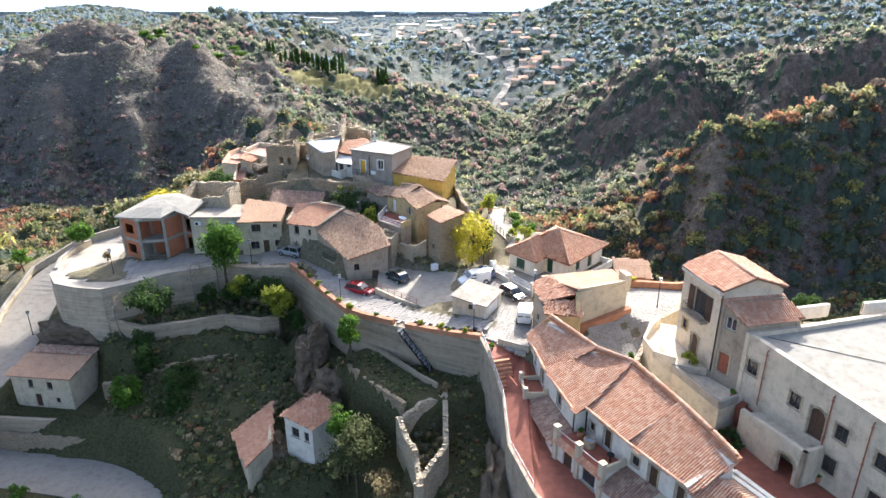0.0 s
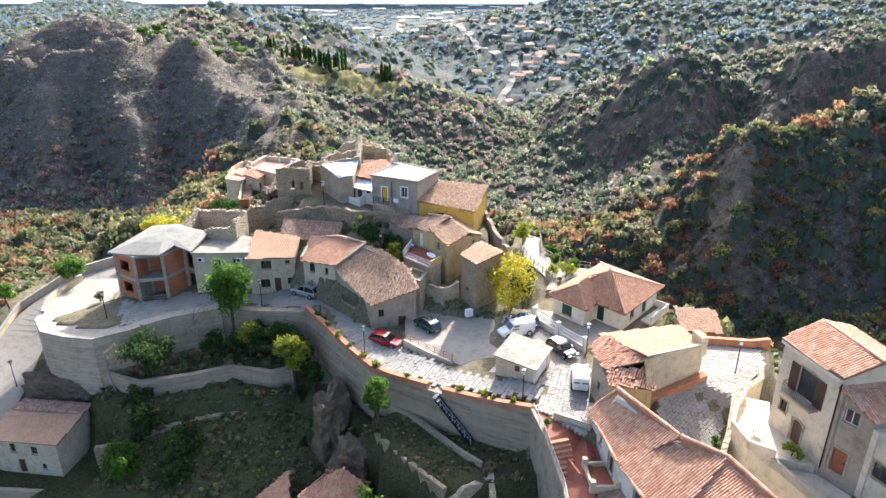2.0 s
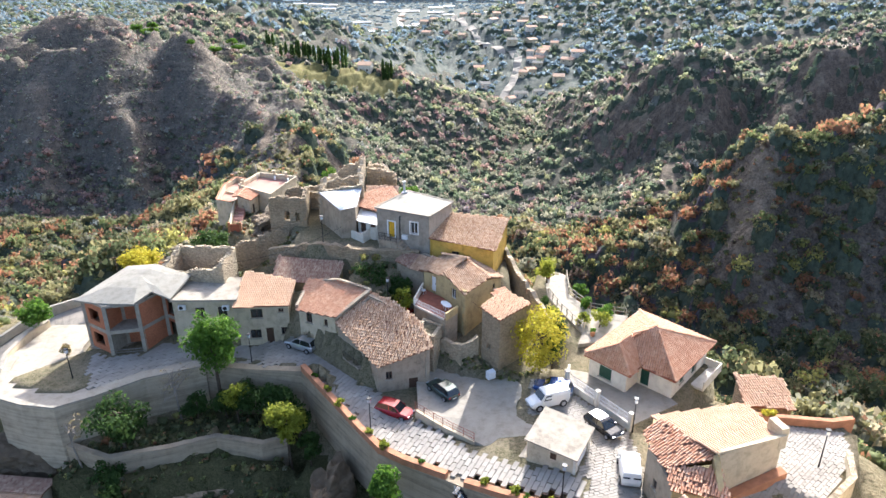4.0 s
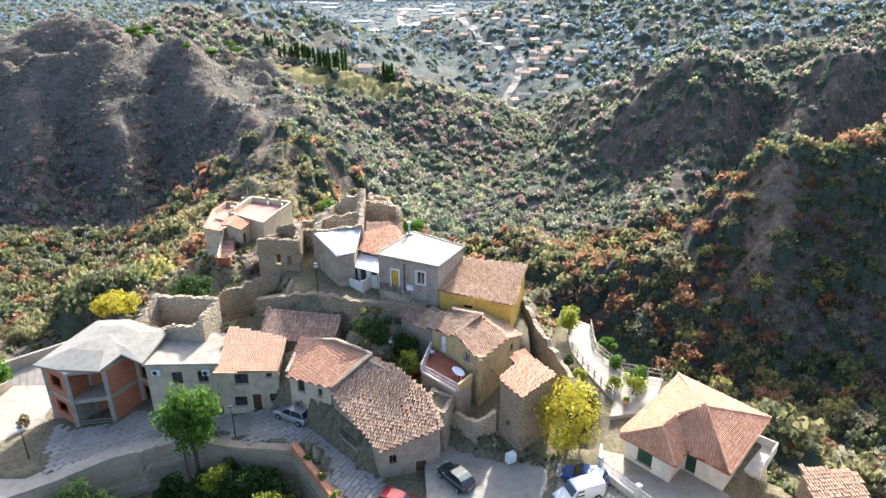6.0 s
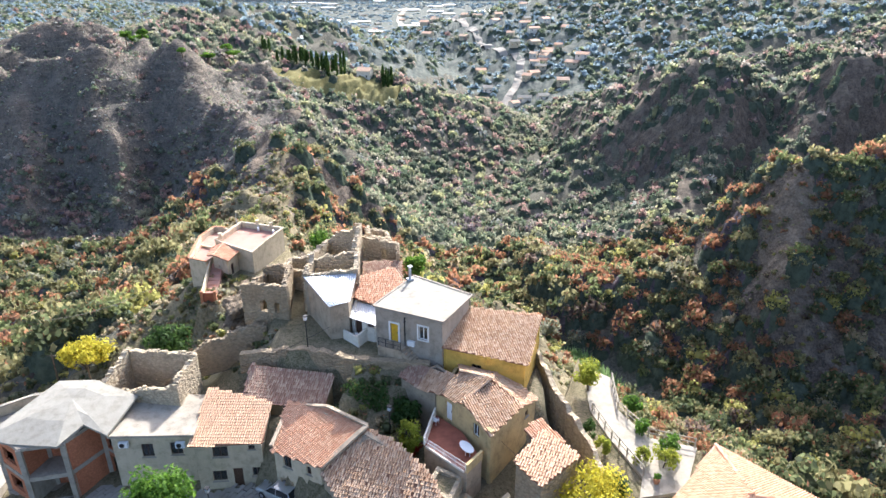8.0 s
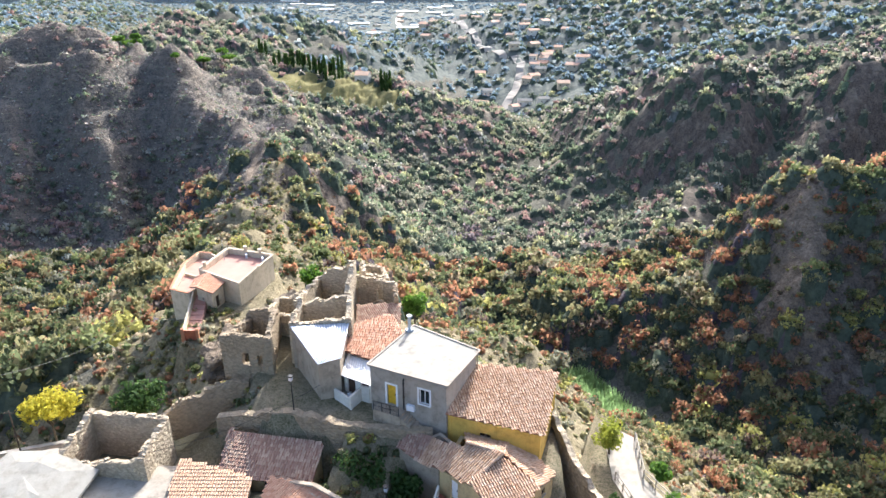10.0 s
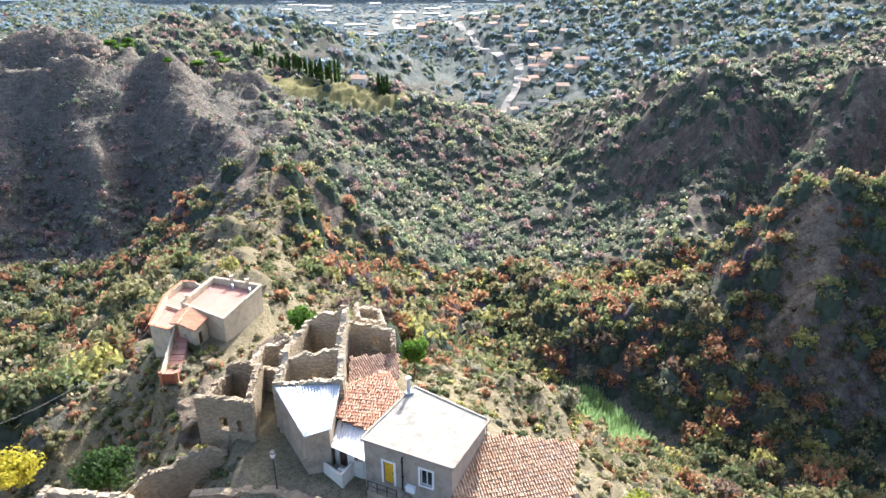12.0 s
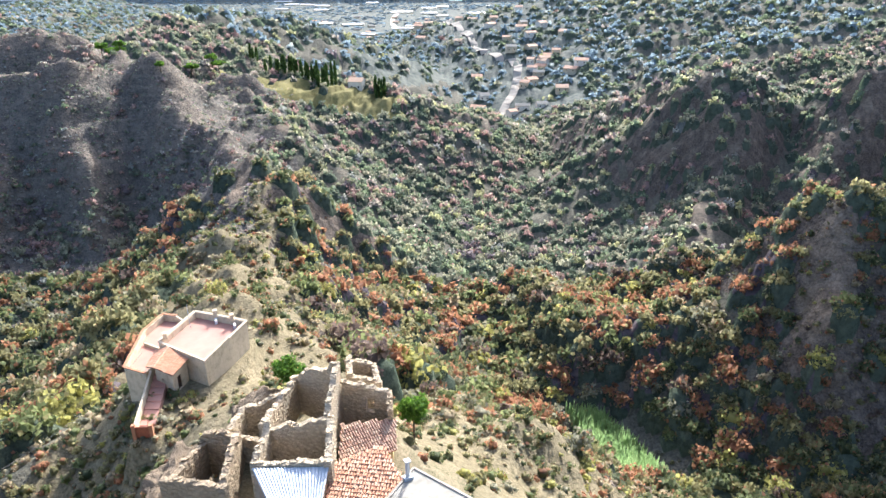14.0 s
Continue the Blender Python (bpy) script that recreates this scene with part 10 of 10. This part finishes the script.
railing("slim white rail along the inn terrace", [(4.4, 66.4, 2.2), (5.1, 62.5, 2.0), (6.3, 58.8, -0.4), (6.3, 52, -1.3), (7.9, 45.9, -1.3)], 0.9, M["whitepaint"], 1.6, 1)
s = Soup()
for i in range(9):
    s.prism([lerp((5.4, 62.4), (6.4, 59.2), i / 9), lerp((5.4, 62.4), (6.4, 59.2), (i + 1) / 9), lerp((7.2, 62.9), (7.9, 59.6), (i + 1) / 9), lerp((7.2, 62.9), (7.9, 59.6), i / 9)], -2, 1.75 - 0.28 * i)
tagged(part("steps", s, M["terracotta"]), "terracotta steps down to the inn terrace", "steps", kind="structure")


def pot(at, label="terracotta pot with a green plant"):
    t = thing("plant_pot", at, label, "plant pot", "plant pots")
    s = Soup()
    s.tube([at, (at[0], at[1], at[2] + 0.3), (at[0], at[1], at[2] + 0.55)], [0.2, 0.3, 0.27], 10)
    part("pot", s, M["terracotta"], t)
    r2 = np.random.default_rng(int(abs(at[0] * 37 + at[1] * 11)))
    c = leaf_cloud(r2, 60, 0.25).reshape(-1, 3) * 0.45 + np.array((at[0], at[1], at[2] + 0.75))
    mesh_object("plant", c, np.arange(240).reshape(-1, 4).tolist(), [LEAF["green"]], parent=t)


for p in ((5.3, 64.0, 2.0), (28.6, 46.2, 1.66), (30.9, 43.6, 1.66), (26.4, 51.0, 4.6), (11.2, 93.4, 3.0), (12.6, 50.2, 1.0), (8.3, 109, 3.0)):
    pot(p)
_bx = thing("meter_box", (-1.2, 86.4, 1.9), "white plastic utility box on the wall", "box")
s = Soup()
s.box((-1.2, 86.4, 1.9), (0.9, 0.6, 0.9), 30)
part("cabinet", s, M["plastic"], _bx)
s = Soup()
s.box((-1.05, 86.1, 1.95), (0.7, 0.05, 0.75), 30)
part("door", s, M["whitepaint"], _bx)


# ---- valley: road, houses, cypresses, pines ----
s = Soup()
rows = []
for i, q in enumerate(VALLEY_ROAD):
    d = (v2(VALLEY_ROAD[min(i + 1, len(VALLEY_ROAD) - 1)]) - v2(VALLEY_ROAD[max(i - 1, 0)])).normalized()
    w = 2.6 + q[1] * 0.0024
    rows.append([(q[0] - d.y * w, q[1] + d.x * w), (q[0] + d.y * w, q[1] - d.x * w)])
for (a, b), (c, e) in zip(rows, rows[1:]):
    for j in range(3):
        q = [lerp(b, e, j / 3), lerp(b, e, (j + 1) / 3), lerp(a, c, (j + 1) / 3), lerp(a, c, j / 3)]
        s.poly([(*p, h1(*p) + 1.2) for p in q])
tagged(part("valley_road", s, M["palecement"]), "pale river road winding down the valley", "road", kind="structure")


def far_house(at, w, d, hgt, rz, wall, roof_m, seed):
    t = thing("farmhouse", at, "small pale farmhouse with tiled roof in the valley", "house", "valley houses")
    a, b = math.cos(radians(rz)), math.sin(radians(rz))

    def P(x, y, z):
        return (at[0] + a * x - b * y, at[1] + b * x + a * y, at[2] + z)
    s = Soup()
    s.hexa([P(-w / 2, -d / 2, -3), P(w / 2, -d / 2, -3), P(w / 2, d / 2, -3), P(-w / 2, d / 2, -3), P(-w / 2, -d / 2, hgt), P(w / 2, -d / 2, hgt), P(w / 2, d / 2, hgt), P(-w / 2, d / 2, hgt)])
    for sx in (-1, 1):
        s.poly([P(sx * w / 2, -d / 2, hgt), P(sx * w / 2, d / 2, hgt), P(sx * w / 2, 0, hgt + d * 0.22)])
    part("wall", s, wall, t)
    s = Soup()
    for sy in (-1, 1):
        q = [P(-w / 2 - 0.4, sy * (d / 2 + 0.5), hgt - 0.15), P(w / 2 + 0.4, sy * (d / 2 + 0.5), hgt - 0.15), P(w / 2 + 0.4, 0, hgt + d * 0.22 + 0.1), P(-w / 2 - 0.4, 0, hgt + d * 0.22 + 0.1)]
        q2 = [(p[0], p[1], p[2] + 0.25) for p in q]
        s.hexa(q + q2 if sy < 0 else q[::-1] + q2[::-1])
    part("roof", s, roof_m, t)
    for i in (-1, 1):
        s = Soup()
        s.hexa([P(i * w * 0.25 - 0.6, -d / 2 - 0.06, 1.2), P(i * w * 0.25 + 0.6, -d / 2 - 0.06, 1.2), P(i * w * 0.25 + 0.6, -d / 2 + 0.1, 1.2), P(i * w * 0.25 - 0.6, -d / 2 + 0.1, 1.2), P(i * w * 0.25 - 0.6, -d / 2 - 0.06, 2.8), P(i * w * 0.25 + 0.6, -d / 2 - 0.06, 2.8), P(i * w * 0.25 + 0.6, -d / 2 + 0.1, 2.8), P(i * w * 0.25 - 0.6, -d / 2 + 0.1, 2.8)])
        part("window", s, M["carglass"], t)


_rr = random.Random(4)
_roofs = [M["tile_pale"], M["tile_new"], M["tile_red"], M["cement_roof"]]
_spots = [(28, 705), (34, 712), (60, 700), (66, 742), (78, 752), (88, 812), (96, 826), (117, 898), (104, 880), (120, 905), (40, 905), (35, 958), (144, 1092), (119, 1132), (-70, 588), (132, 940), (294, 1250), (249, 1295), (262, 1270), (-50, 1431), (31, 1290)]
for i in range(60):
    y = 760 + (i / 60) ** 1.3 * 2100
    _spots.append((np.interp(y, [690, 900, 1300, 2000, 2900], [60, 85, 20, -60, -160]) + _rr.choice((-1, 1)) * _rr.uniform(18, 60 + 0.16 * (y - 690)), y + _rr.uniform(-30, 30)))
for i, (x, y) in enumerate(_spots):
    big = 1.0 + max(0, y - 900) / 2600
    far_house((x, y, h1(x, y)), _rr.uniform(9, 16) * big, _rr.uniform(8, 11) * big, _rr.uniform(3.5, 6.0), _rr.uniform(-40, 40), _rr.choice([M["cream"], M["white"], M["cream"]]), _rr.choice(_roofs), i)


def farm_shed(x, y, w, d, rz):
    """Long low shed with a shallow white roof."""
    z = h1(x, y)
    t = thing("farm_shed", (x, y, z), "long low shed with white roof on the plain", "shed", "valley sheds")
    a, b = math.cos(radians(rz)), math.sin(radians(rz))

    def P(u, v, k):
        return (x + a * u - b * v, y + b * u + a * v, z + k)
    s = Soup()
    s.hexa([P(-w / 2, -d / 2, -4), P(w / 2, -d / 2, -4), P(w / 2, d / 2, -4), P(-w / 2, d / 2, -4), P(-w / 2, -d / 2, 5), P(w / 2, -d / 2, 5), P(w / 2, d / 2, 5), P(-w / 2, d / 2, 5)])
    part("wall", s, M["cream"], t)
    s = Soup()
    for sy in (-1, 1):
        q = [P(-w / 2 - 1, sy * (d / 2 + 1), 5), P(w / 2 + 1, sy * (d / 2 + 1), 5), P(w / 2 + 1, 0, 5 + d * 0.1), P(-w / 2 - 1, 0, 5 + d * 0.1)]
        q2 = [(p[0], p[1], p[2] + 0.5) for p in q]
        s.hexa(q + q2 if sy < 0 else q[::-1] + q2[::-1])
    part("roof", s, M["whitepaint"], t)


for i in range(46):
    f = (i + 0.5) / 46
    y = 1500 + 4200 * f
    farm_shed(-80 - 0.06 * (y - 1500) + _rr.uniform(-1, 1) * (120 + 0.24 * (y - 1500)), y + _rr.uniform(-60, 60), _rr.uniform(30, 70) * (1 + f), _rr.uniform(14, 24) * (1 + f), _rr.uniform(-25, 25))


def cypress(x, y, h, seed):
    t = thing("cypress", (x, y, h1(x, y) - 0.3), "tall dark cypress in a row above the terraced field", "tree", "cypress row")
    r2 = np.random.default_rng(seed + 500)
    z = t.location.z
    s = Soup()
    s.tube([(x, y, z), (x, y, z + h * 0.9)], [0.35, 0.08], 6)
    part("trunk", s, M["bark"], t)
    n = 220
    f = r2.random(n)
    rad = 1.5 * np.sin(np.pi * np.clip(f * 0.85 + 0.12, 0, 1)) ** 0.7
    a = r2.random(n) * 6.283
    p = np.column_stack([x + rad * np.cos(a) * r2.random(n) ** 0.3, y + rad * np.sin(a) * r2.random(n) ** 0.3, z + 0.4 + f * h])
    d = np.column_stack([np.cos(a), np.sin(a), r2.normal(0.3, 0.4, n)])
    q = np.cross(d, np.array((0, 0, 1.0)))
    up_ = np.column_stack([r2.normal(0, 0.2, (n, 2)), np.ones(n)])
    V = np.stack([p - q * 0.45, p + q * 0.45, p + q * 0.3 + up_ * 1.3, p - q * 0.3 + up_ * 1.3], axis=1)
    mesh_object("crown", V.reshape(-1, 3), np.arange(n * 4).reshape(-1, 4).tolist(), [LEAF["deep"]], parent=t)


for i, f in enumerate((0, 0.04, 0.1, 0.2, 0.27, *[0.33 + 0.67 * j / 21 for j in range(22)])):
    cypress(-163 + 76 * f + _rr.uniform(-1, 1), 638 - 52 * f + _rr.uniform(-3, 3), _rr.uniform(11, 15) + 4 * (f > 0.8), i)
for x, y in ((-54, 571), (-52, 574), (-50, 570), (-55, 577), (-48, 573)):
    cypress(x, y, _rr.uniform(12, 15), int(x * 3) % 97)
for i, (x, y, cr) in enumerate(((-207, 482, 5.5), (-201, 486, 6.5), (-196, 482, 4.5), (-184, 560, 6.5), (-169, 575, 6), (-175, 580, 6), (-157, 440, 3.2))):
    g = h1(x, y)
    tree("umbrella_pine", "flat-topped green umbrella pine on the hill crest", (x, y), g + (9 if cr > 4 else 5), cr, "green", 900, 0.75, 0.35, 0.4, 14, 400 + i, "umbrella pines")

plastic_chair(-16.9, 107.0, 10.0, 150)
plastic_chair(-8.75, 97.3, 6.62, 140)
air_conditioner((-37.6, 95.85, 5.2), 1.5)
air_conditioner((-32.4, 95.95, 5.1), 1.5)
air_conditioner((-40.6, 155.6, 3.05), 110)
air_conditioner((-37.6, 154.2, 3.05), 110)
